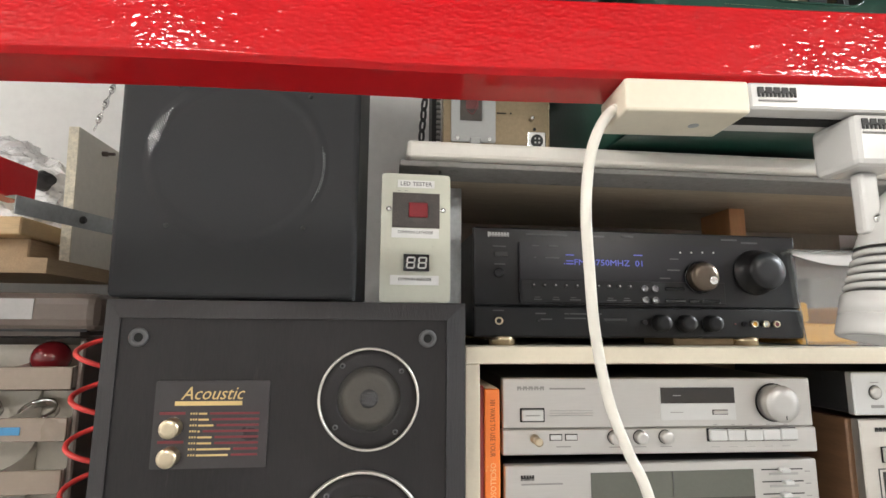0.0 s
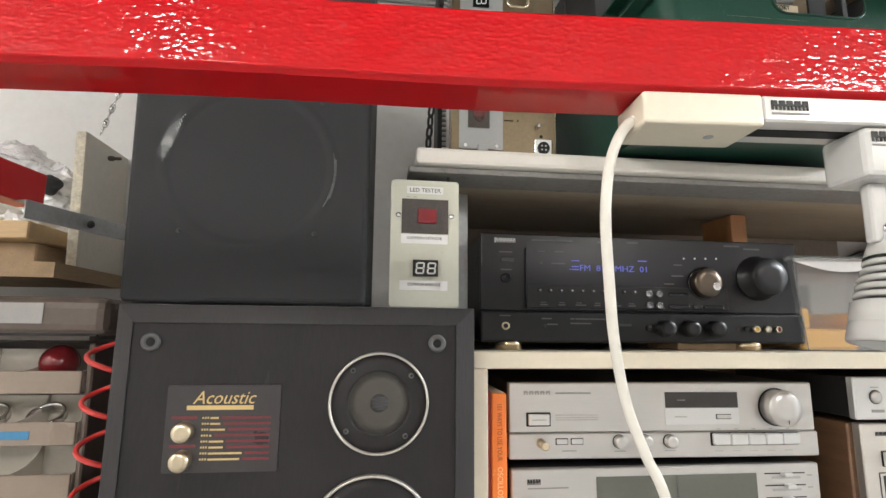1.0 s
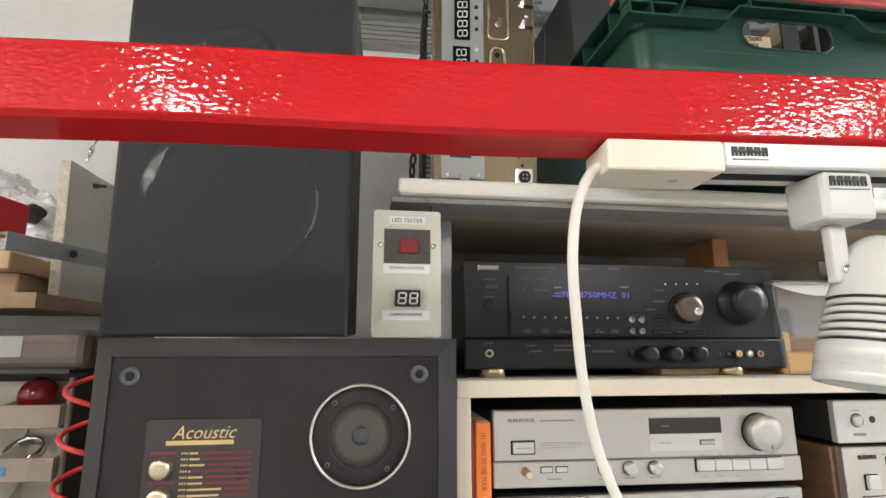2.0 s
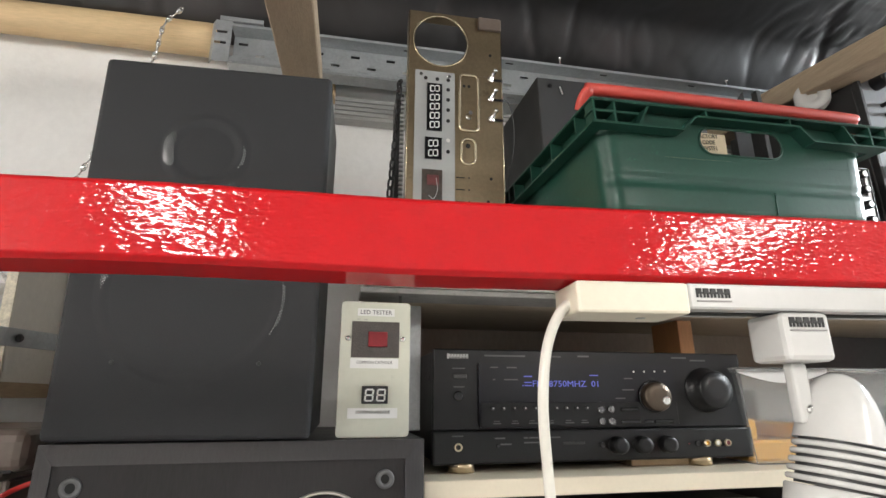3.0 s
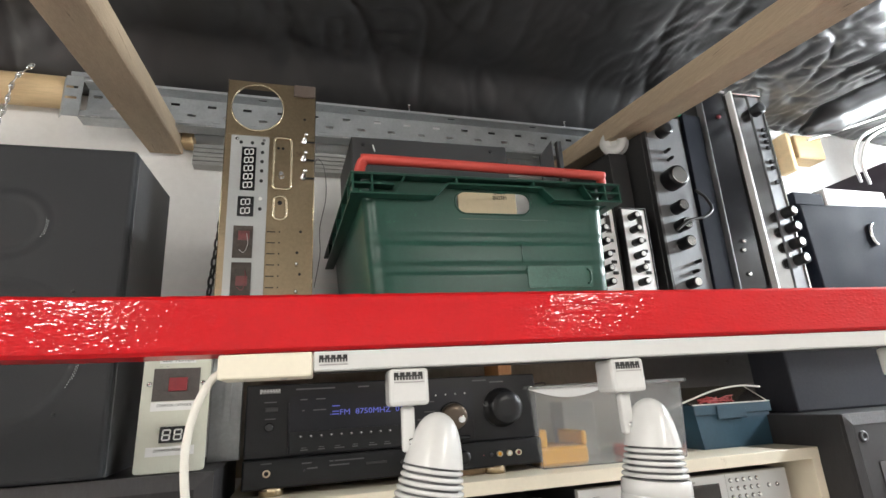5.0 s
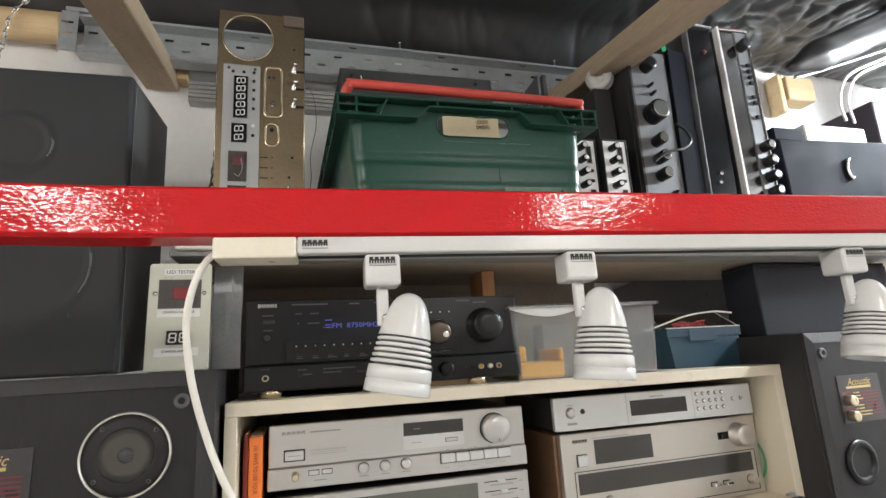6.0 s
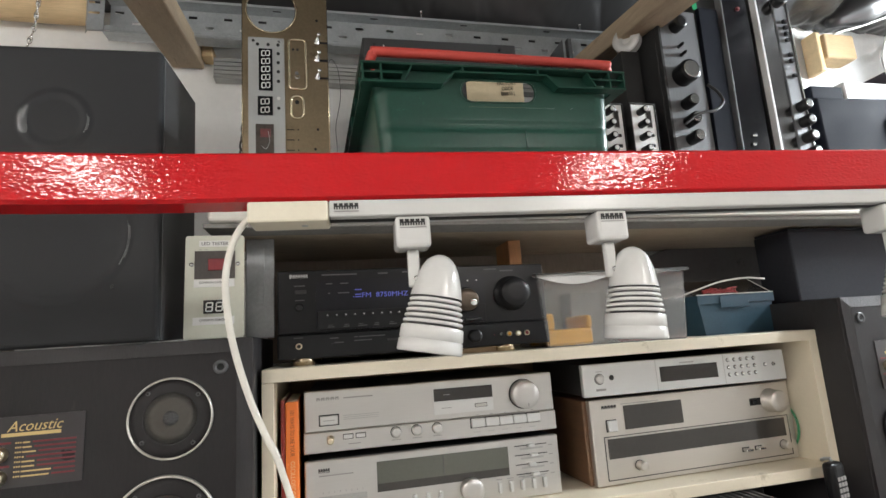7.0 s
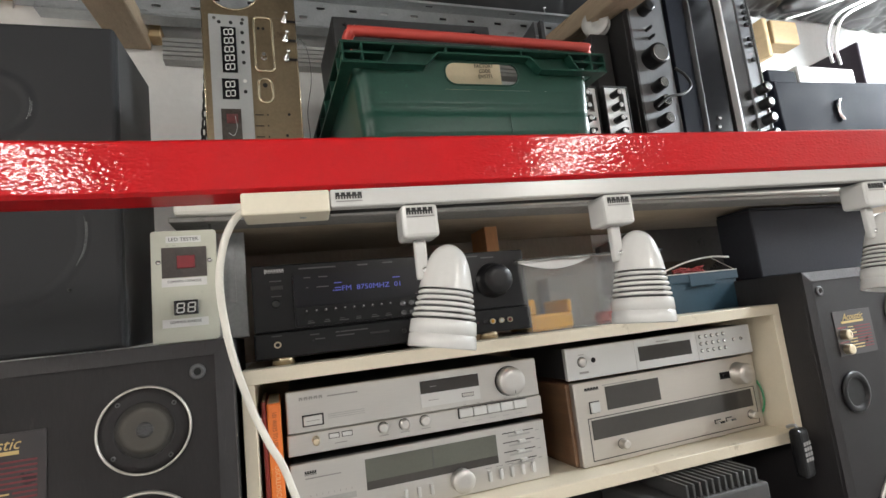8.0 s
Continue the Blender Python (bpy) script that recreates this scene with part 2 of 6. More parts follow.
CREAM_PRINT = mat("cream_print", (0.85, 0.5, 0.25), 0.6, 0, 0.1, 60, 0, 300)
GAUGE_RED = mat("dull_red_flag", (0.11, 0.018, 0.018), 0.4, 0, 0.4, 120, 0, 200)
GAUGE = mat("smoky_gauge_window", (0.045, 0.036, 0.03), 0.12, 0, 0.5, 90, 0.03, 200)
BRIGHT_STEEL = mat("highlight_and_rib_steel", (0.55, 0.47, 0.33), 0.25, 0.85, 0.1, 12, 0.04, 200)
PALE_METAL = mat("pale_tinned_metal", (0.66, 0.66, 0.64), 0.35, 0.5, 0.06, 40, 0, 200)
BRIGHT_FACE = mat("bright_alloy_face", (0.82, 0.82, 0.81), 0.34, 0.1, 0.04, 20, 0.04, 300)
CHROME_DARK = mat("mirror_metal_face", (0.42, 0.42, 0.42), 0.13, 1, 0.05, 8, 0.04, 60)


# ---- mesh helpers ----
def shape():
    return bmesh.new()


def block(bm, x0, x1, y0, y1, z0, z1, bev=0.0, seg=1, m=None):
    r = bmesh.ops.create_cube(bm, size=1)
    vs = r["verts"]
    for v in vs:
        v.co = V(((x0 + x1) / 2 + v.co.x * (x1 - x0), (y0 + y1) / 2 + v.co.y * (y1 - y0), (z0 + z1) / 2 + v.co.z * (z1 - z0)))
    if bev:
        es = list({e for v in vs for e in v.link_edges})
        r = bmesh.ops.bevel(bm, geom=es, offset=bev, segments=seg, affect="EDGES", profile=0.5)
        vs = list({v for v in vs if v.is_valid} | set(r["verts"]))
    if m is not None:
        bmesh.ops.transform(bm, matrix=m, verts=vs)
    return bm


AXES = {"x": Matrix.Rotation(radians(90), 4, "Y"), "y": Matrix.Rotation(radians(90), 4, "X"), "z": Matrix.Identity(4)}


def turned(bm, profile, place, axis="y", seg=24, ends=True):
    """A turned form: profile of (radius, height along the axis); along y the height points to the viewer, -y."""
    m = Matrix.Translation(place) @ AXES[axis]
    rings = []
    for r, h in profile:
        rings.append([bm.verts.new(m @ V((r * math.cos(2 * math.pi * k / seg), r * math.sin(2 * math.pi * k / seg), h))) for k in range(seg)])
    for a, b in zip(rings, rings[1:]):
        for k in range(seg):
            f = bm.faces.new((a[k], a[(k + 1) % seg], b[(k + 1) % seg], b[k]))
            f.smooth = True
    if ends:
        bm.faces.new(list(reversed(rings[0])))
        bm.faces.new(rings[-1])
    return bm


def ring(bm, place, r_out, r_in, h, axis="y", seg=48):
    """A flat ring with a rounded front."""
    e = (r_out - r_in) * 0.25
    prof = [(r_in, 0), (r_out, 0), (r_out, h * 0.6), (r_out - e, h), (r_in + e, h), (r_in, h * 0.6), (r_in, 0)]
    return turned(bm, prof, place, axis, seg, ends=False)


def tube(bm, pts, r, seg=8, closed=False):
    pts = [V(p) for p in pts]
    rings, n = [], len(pts)
    side = None
    for i, p in enumerate(pts):
        a, b = pts[(i - 1) % n] if (i or closed) else p, pts[(i + 1) % n] if (i < n - 1 or closed) else p
        d = (b - a).normalized()
        if side is None:
            side = d.orthogonal().normalized()
        side = (side - d * side.dot(d)).normalized()
        up = d.cross(side)
        rings.append([bm.verts.new(p + r * (math.cos(2 * math.pi * k / seg) * side + math.sin(2 * math.pi * k / seg) * up)) for k in range(seg)])
    pairs = list(zip(rings, rings[1:])) + ([(rings[-1], rings[0])] if closed else [])
    for a, b in pairs:
        for k in range(seg):
            f = bm.faces.new((a[k], a[(k + 1) % seg], b[(k + 1) % seg], b[k]))
            f.smooth = True
    if not closed:
        bm.faces.new(list(reversed(rings[0])))
        bm.faces.new(rings[-1])
    return bm


def curve_points(ctrl, n=10):
    """A smooth line through the control points."""
    c = [V(p) for p in ctrl]
    c = [2 * c[0] - c[1]] + c + [2 * c[-1] - c[-2]]
    out = []
    for i in range(1, len(c) - 2):
        for k in range(n):
            t = k / n
            out.append(0.5 * (2 * c[i] + (c[i + 1] - c[i - 1]) * t + (2 * c[i - 1] - 5 * c[i] + 4 * c[i + 1] - c[i + 2]) * t * t
                              + (3 * c[i] - c[i - 1] - 3 * c[i + 1] + c[i + 2]) * t ** 3))
    out.append(c[-2])
    return out


def rounded(bm, x0, x1, z0, z1, y0, y1, r, seg=5):
    """An upright plate between y0 and y1 with round corners of radius r."""
    out = []
    for cx, cz, a in ((x1 - r, z1 - r, 0), (x0 + r, z1 - r, 90), (x0 + r, z0 + r, 180), (x1 - r, z0 + r, 270)):
        for k in range(seg + 1):
            t = radians(a + 90 * k / seg)
            out.append((cx + r * math.cos(t), cz + r * math.sin(t)))
    fr, bk = [bm.verts.new((x, y0, z)) for x, z in out], [bm.verts.new((x, y1, z)) for x, z in out]
    bm.faces.new(list(reversed(fr)))
    bm.faces.new(bk)
    for k in range(len(out)):
        j = (k + 1) % len(out)
        bm.faces.new((fr[k], fr[j], bk[j], bk[k]))
    return bm


def finish(bm, name, material, smooth=False):
    bmesh.ops.recalc_face_normals(bm, faces=bm.faces)
    me = bpy.data.meshes.new(name)
    bm.to_mesh(me)
    bm.free()
    me.materials.append(material)
    if smooth:
        for p in me.polygons:
            p.use_smooth = True
    return me


def part(name, bm, material, parent, label="", smooth=False):
    ob = new(name, finish(bm, name, material, smooth))
    ob.parent = parent
    if label:
        tagged(ob, label)
    return ob


def thing(name, m, label, category, group="", kind=""):
    ob = new(name)
    ob.empty_display_size = 0.05
    ob.matrix_world = m
    return tagged(ob, label, category, group, kind)


def sized(m, x=1.0, z=1.0):
    """A pose with the thing's width and height stretched."""
    return m @ Matrix.Diagonal((x, 1, z, 1))


def solid(name, bm, material, label, category, group="", kind="", smooth=False, m=None):
    ob = new(name, finish(bm, name, material, smooth))
    if m is not None:
        ob.matrix_world = m
    return tagged(ob, label, category, group, kind)


def words(name, body, size, material, parent, x, y, z, align="CENTER", shear=0.0, turn=0, label="", width=None):
    """Lettering that faces -y, its baseline at z."""
    cu = bpy.data.curves.new(name, "FONT")
    cu.body, cu.size, cu.align_x, cu.shear, cu.resolution_u, cu.extrude = body, size, align, shear, 2, 0.0002
    tmp = bpy.data.objects.new(name, cu)
    scene.collection.objects.link(tmp)
    me = bpy.data.meshes.new_from_object(tmp.evaluated_get(bpy.context.evaluated_depsgraph_get()))
    bpy.data.objects.remove(tmp)
    xs = [v.co.x for v in me.vertices]
    k = width / (max(xs) - min(xs)) if width else 1.0
    me.transform(Matrix.Translation((x, y, z)) @ Matrix.Rotation(radians(turn), 4, "Y") @ Matrix.Rotation(radians(90), 4, "X") @ Matrix.Diagonal((k, 1, 1, 1)))
    me.materials.clear()
    me.materials.append(material)
    ob = new(name, me)
    ob.parent = parent
    if label:
        tagged(ob, label)
    return ob


def bar(name, parent, material, x0, x1, z0, z1, y, t=0.0006, label=""):
    return part(name, block(shape(), x0, x1, y - t, y, z0, z1), material, parent, label)


def knob(name, parent, material, x, y, z, r, h, seg=32, label="", skirt=0.0):
    b = shape()
    prof = [(r + skirt, 0), (r + skirt, 0.001), (r, 0.0015), (r, h * 0.85), (r * 0.93, h), (r * 0.5, h * 1.0)]
    turned(b, prof, (x, y, z), "y", seg)
    kn = part(name, b, material, parent, label)
    # a dark disc behind pale knobs draws their shadow outline
    if material in (SILVER, CHAMPAGNE, SILVER_COOL):
        part("knob_seat", turned(shape(), [((r + skirt) * 1.13, 0), ((r + skirt) * 1.13, 0.0006)], (x, y, z), "y", seg), BLACK_PLASTIC, parent, "dark disc drawing the shadow outline round the knob")
    return kn


def mark(parent, material, x0, x1, z0, z1, y, n=5, label="plain row of dark blocks in place of lettering", name="maker_mark"):
    """A maker's name as one plain strip with n battlements, above and below by turns."""
    b = shape()
    step, mid, e = (x1 - x0) / n, (z0 + z1) / 2, (z1 - z0) * 0.10
    outline = []
    for k in range(n):
        p, q = x0 + step * k, x0 + step * (k + 0.72)
        outline += [(p, mid + e), (p, z1), (q, z1), (q, mid + e)]
    for k in reversed(range(n)):
        p, q = x0 + step * k, x0 + step * (k + 0.72)
        outline += [(q, mid - e), (q, z0), (q - step * 0.24, z0), (q - step * 0.24, mid - e), (p + step * 0.24, mid - e), (p + step * 0.24, z0), (p, z0), (p, mid - e)]
    front = [b.verts.new((x, y - 0.0006, z)) for x, z in outline]
    back = [b.verts.new((x, y, z)) for x, z in outline]
    b.faces.new(front)
    for k in range(len(front)):
        j = (k + 1) % len(front)
        b.faces.new((front[k], front[j], back[j], back[k]))
    return part(name, b, material, parent, label)


# ---- setting ----
def plain(name, x0, x1, y0, y1, z0, z1, material, label, category):
    return solid(name, block(shape(), x0, x1, y0, y1, z0, z1), material, label, category, kind="structure")


plain("wall_north", -0.9, 3.1, 1.50, 1.62, 0.0, 2.75, WALL, "white painted wall behind the shelves, scuffed and marked", "wall")
plain("wall_south", -0.9, 3.1, -2.12, -2.0, 0.0, 2.75, ROOM, "plain off-white painted wall closing the workshop", "wall")
plain("wall_west", -1.02, -0.9, -2.12, 1.62, 0.0, 2.75, ROOM, "plain off-white painted side wall of the workshop", "wall")
plain("wall_east", 3.1, 3.22, -2.12, 1.62, 0.0, 2.75, ROOM, "plain off-white painted side wall of the workshop", "wall")
plain("floor", -1.02, 3.22, -2.12, 1.62, -0.1, 0.0, FLOOR, "bare grey concrete workshop floor", "floor")
plain("ceiling", -1.02, 3.22, -2.12, 1.62, 2.50, 2.60, ROOM, "plain ceiling slab above the black sheeting", "ceiling")


def ease(a, b, v):
    k = max(0.0, min(1.0, (v - a) / (b - a)))
    return k * k * (3 - 2 * k)


def sheet_height(x, y):
    h = 2.402 - (0.03 * ease(1.1, 1.45, y) + 0.085 * ease(1.34, 1.47, y)) * (1 - 0.9 * ease(1.8, 2.05, x))
    fold = noise.noise(V((x * 3.1 + 0.8 * y, y * 1.4 - 0.5 * x, 0.3)))
    ridge = 1 - abs(noise.noise(V((x * 7 - 3 * y, y * 3.5 + 2 * x, 1.7)))) * 2
    crease = 1 - abs(noise.noise(V((x * 13 + 6 * y, y * 11 - 5 * x, 4.1)))) * 2
    calm = ease(-0.10, 0.45, noise.noise(V((x * 2.3 + 1.7 * y + 4.0, y * 2.9, 9.2)))) + 1.1 * ease(1.25, 1.9, x)
    crumple = 1 - abs(noise.noise(V((x * 21 - 9 * y, y * 26 + 4 * x, 7.7)))) * 2
    wander = 1.3 * noise.noise(V((x * 1.7, y * 2.1, 8.8)))
    pleat = 1 - abs(noise.noise(V((x * 26 + 12 * y + 3 * wander, 6 * y - 7 * x, 3.3 + wander)))) * 2
    bunch = 0.25 + ease(0.0, 0.5, noise.noise(V((x * 2.1 - 1.1 * y, y * 2.4, 5.5))) + 0.8 * ease(1.3, 1.9, x))
    return (h + 0.020 * fold + 0.0060 * (0.5 + calm) * max(0.0, ridge) ** 5 + (0.0008 + 0.0042 * calm) * max(0.0, crease) ** 4 + 0.0018 * calm * crumple ** 2
            + 0.0026 * bunch * max(0.0, pleat) ** 3)


def ceiling_sheet():
    bm = shape()
    nx, ny = 520, 240
    grid = [[bm.verts.new((-0.85 + 3.9 * i / nx, -0.35 + 1.84 * (j / ny), 0)) for i in range(nx + 1)] for j in range(ny + 1)]
    for row in grid:
        for v in row:
            v.co.z = sheet_height(v.co.x, v.co.y)
    for a, b in zip(grid, grid[1:]):
        for i in range(nx):
            bm.faces.new((a[i], a[i + 1], b[i + 1], b[i]))
    return solid("ceiling_sheeting", bm, PLASTIC_SHEET, "black polythene sheet stapled under the roof, creased and shiny", "plastic sheet", kind="structure", smooth=True)


ceiling_sheet()


def batten(x0, x1, z_wall, label):
    b = block(shape(), x0, x1, 0.1, 1.495, -0.045, 0.0, 0.002)
    for v in b.verts:
        v.co.z += z_wall + 0.045 - 0.135 * (1.4 - v.co.y)
    return solid("roof_batten", b, GREY_TIMBER, label, "batten", "roof battens", "structure")


batten(0.394, 0.462, 2.152, "rough timber roof batten running out from the wall")
batten(1.352, 1.417, 2.150, "rough timber roof batten beside the upright amplifiers")

b = turned(shape(), [(0.033, 0), (0.034, 0.4), (0.032, 0.8), (0.034, 1.13), (0.033, 1.145)], (-0.9, 1.458, 2.272), "x", 14)
solid("round_pole", b, PINE, "round pale timber pole along the top of the wall", "pole", kind="structure", smooth=True)
b = shape()
prof = []
for k in range(5):
    z = 2.132 + 0.0104 * k
    prof += [(1.470, z), (1.470, z + 0.0078), (1.4745, z + 0.0082), (1.4745, z + 0.0102)]
prof += [(1.498, 2.184), (1.498, 2.132)]
ends = [[b.verts.new((x, y, z)) for y, z in prof] for x in (0.487, 1.62)]
b.faces.new(ends[0])
b.faces.new(ends[1][::-1])
for k in range(len(prof)):
    j = (k + 1) % len(prof)
    b.faces.new((ends[0][k], ends[1][k], ends[1][j], ends[0][j]))
solid("wall_trunking", b, TRUNKING, "dull grey ribbed trunking strip fixed under the cable tray", "trunking", kind="structure")
solid("pole_block", block(shape(), 0.463, 0.486, 1.46, 1.498, 2.178, 2.205, 0.002), PINE, "small pine block fixed beside the batten end", "wood block", kind="structure")


def cable_tray():
    """Perforated tray fixed on edge: slotted web to the wall, two flanges with turned lips."""
    t = thing("cable_tray", pose(0.285, 1.400, 2.189), "galvanised perforated steel cable tray along the wall top", "cable tray", kind="structure")
    length, depth, high = 1.62, 0.038, 0.0845
    cols = 22
    step = length / cols

    def perforated(us, vs, place, slots):
        """A sheet on the grid us x vs; the cells in slots stay open."""
        b = shape()
        grid = [[b.verts.new(place(u, v)) for u in us] for v in vs]
        for j in range(len(vs) - 1):
            for i in range(len(us) - 1):
                if (i, j) not in slots:
                    b.faces.new((grid[j][i], grid[j][i + 1], grid[j + 1][i + 1], grid[j + 1][i]))
        bmesh.ops.recalc_face_normals(b, faces=b.faces)
        bmesh.ops.solidify(b, geom=b.faces[:], thickness=0.0014)
        return b
    us = sorted([step * (k + o) for k in range(cols) for o in (0.0, 0.12, 0.36, 0.58, 0.82)] + [length])
    vs = [0.0, 0.016, 0.0225, 0.040, 0.0465, 0.064, 0.0705, high]
    slots = {(5 * c + o, j) for c in range(cols) for j, o in ((1, 1), (3, 3), (5, 1))}
    part("web", perforated(us, vs, lambda u, v: (u, depth, v), slots), GALV, t, "slotted steel web")
    flange_slots = {(5 * c + 3, 1) for c in range(1, cols, 3)}
    for nm, z in (("lower_flange", 0.0), ("upper_flange", high)):
        part(nm, perforated(us, [0.002, 0.014, 0.020, depth - 0.002], lambda u, v, z=z: (u, v, z), flange_slots), GALV, t)
    part("lower_lip", perforated(us, [0.001, 0.005, 0.008, 0.012], lambda u, v: (u, 0.0, v), {(5 * c + 2, 1) for c in range(cols)}), GALV, t, "bright turned lip with small holes")
    part("upper_lip", block(shape(), 0, length, -0.0007, 0.0007, high - 0.005, high + 0.0008), GALV, t)
    jus = [-0.034, -0.026, -0.004, 0.004]
    part("joint_piece", perforated(jus, [-0.004, 0.034, 0.040, 0.058, 0.064, high + 0.002], lambda u, v: (u, -0.004 + 0.012 * (u < -0.03), v), {(1, 1), (1, 3)}), GALV, t, "bent joint plate on the tray end")
    b = shape()
    block(b, -0.02, 0.06, -0.004, 0.012, high + 0.003, high + 0.0046, 0.0005)
    block(b, -0.02, 0.06, -0.005, -0.004, high + 0.003, high + 0.012, 0.0005)
    part("end_tab", b, GALV, t, "bent steel tab on the tray end")
    for x, y in ((0.68, 0.006), (1.1, 0.01)):
        part("screw", turned(shape(), [(0.0018, 0), (0.0018, 0.018), (0.004, 0.019), (0.003, 0.022)], (x, y, high + 0.001), "z", 10), CHROME, t)
    return t


cable_tray()


# ---- shelf over the hi-fi ----
SHELF = 1.7300
def upper_shelf():
    t = thing("wall_shelf", pose(0.554, 1.118, SHELF), "white-edged laminate shelf fixed to the wall, dirty underneath", "shelf", kind="structure")
    b = block(shape(), 0, 1.95, 0, 0.378, -0.021, 0, 0.005, 2)
    part("shelf_board", b, WHITE_EDGE, t, "white laminate board with a rounded edge")
    part("under_rail", block(shape(), -0.008, 1.93, 0.012, 0.074, -0.029, -0.0215, 0.001), GREY_BOARD, t, "grey stained rail under the board")
    part("rear_rail", block(shape(), 0.02, 1.9, 0.0745, 0.377, -0.0245, -0.0215), BROWN_BOARD, t, "brown stained board under the shelf")
    part("hook", tube(shape(), [(0.043, 0.03, -0.029), (0.043, 0.03, -0.042), (0.046, 0.026, -0.05), (0.05, 0.022, -0.046)], 0.0018, 6), CHROME, t, "small steel hook")
    return t


upper_shelf()
# brown sheet added so the wall under the shelf reads as shaded
plain("back_board", 0.60, 1.47, 1.484, 1.498, 1.4852, 1.7045, BACK_SHADE, "brown board added to darken the shaded wall behind the receiver", "board")


def brush_relief(x, z):
    """Height of thick brushed paint: ripples along the rail and scattered beads."""
    ripple = noise.noise(V((x * 270, z * 600, 1.3)))
    bead = max(0.0, noise.noise(V((x * 330 + 40, z * 640, 5.1))) - 0.05)
    drag = noise.noise(V((x * 60, z * 260, 8.4)))
    return 0.00009 * ripple + 0.00032 * bead + 0.00010 * drag


RAIL = pose(0.66, 0.7816, 1.6442, 0, -0.22, -2.98)


def red_beam():
    # thick painted front face, then the plain back of the timber
    xs = [-1.1, -0.8, -0.55] + [-0.48 + 0.0011 * k for k in range(1280)] + [1.1, 1.5, 2.1]
    zs = [0.0016 + 0.00058 * k for k in range(76)]
    back = ((0.004, 0.0464), (0.036, 0.046), (0.038, 0.043), (0.038, 0.003), (0.036, 0.0), (0.004, 0.0002))
    verts, faces = [], []
    for x in xs:
        w = 0.0006 * noise.noise(V((x * 9, 0, 2.0)))
        u = 0.0004 * noise.noise(V((x * 70, 3.0, 2.0)))
        bow = 0.0036 * ease(0.06, 0.27, -x)
        verts += [(x, w - brush_relief(x, z) + 0.0022 * max(0.0, 1 - min(z - 0.0016, 0.0451 - z) / 0.002) ** 2, z + bow) for z in zs]
        verts += [(x, y, z + u + bow) for y, z in back]
    n = len(zs) + len(back)
    for i in range(len(xs) - 1):
        for k in range(n):
            j = (k + 1) % n
            faces.append((i * n + k, (i + 1) * n + k, (i + 1) * n + j, i * n + j))
    faces += [tuple(reversed(range(n))), tuple(range((len(xs) - 1) * n, len(xs) * n))]
    me = bpy.data.meshes.new("shelf_rail")
    me.from_pydata(verts, [], faces)
    me.materials.append(RED)
    for p in me.polygons:
        p.use_smooth = p.index % n < len(zs) - 1
    ob = new("shelf_rail", me)
    ob.matrix_world = RAIL
    return tagged(ob, "thick timber shelf rail brushed in glossy red paint", "beam", kind="structure")


red_beam()


def track():
    m = RAIL
    t = thing("lighting_track", m, "white lighting track with a cream end feed screwed under the red rail", "light track", kind="structure")
    b = shape()
    block(b, 0.071, 1.9, 0.0, 0.034, -0.0165, -0.001, 0.0012)
    part("track_bar", b, WHITE_PLASTIC, t, "white enamelled aluminium track")
    b = shape()
    block(b, 0.071, 1.9, 0.012, 0.022, -0.0172, -0.0166)
    part("track_slot", b, DARK_HOLE, t, "dark slot along the track")
    b = shape()
    block(b, 0.0, 0.0705, -0.001, 0.036, -0.02, -0.001, 0.0018, 2)
    part("end_feed", b, CREAM_PLASTIC, t, "aged cream plastic live-end housing")
    part("feed_screw", turned(shape(), [(0.003, 0), (0.003, 0.0006), (0.0015, 0.0008)], (0.048, 0.018, -0.0203), "z", 12), GALV, t)
    mark(t, BLACK_PRINT, 0.0755, 0.099, -0.0098, -0.0042, -0.0002)
    bar("small_print", t, GREY_PRINT, 0.0757, 0.098, -0.0123, -0.0114, -0.0002)
    return t


track()

cord_line = curve_points([(0.668, 0.797, 1.633), (0.656, 0.795, 1.627), (0.6455, 0.794, 1.606), (0.6405, 0.793, 1.574), (0.6432, 0.798, 1.536),
                          (0.6490, 0.807, 1.503), (0.659, 0.816, 1.467), (0.670, 0.818, 1.439), (0.684, 0.820, 1.406), (0.71, 0.83, 1.30), (0.73, 0.85, 1.1), (0.74, 0.99, 0.802)])
cord = thing("power_cord", pose(0, 0, 0), "thick white flex hanging from the track's end feed", "cable")
part("flex", tube(shape(), cord_line, 0.0031, 12), CORD, cord, smooth=True)
part("strain_relief", tube(shape(), cord_line[:8], 0.0037, 12), CORD, cord, "short moulded sleeve at the end feed", smooth=True)


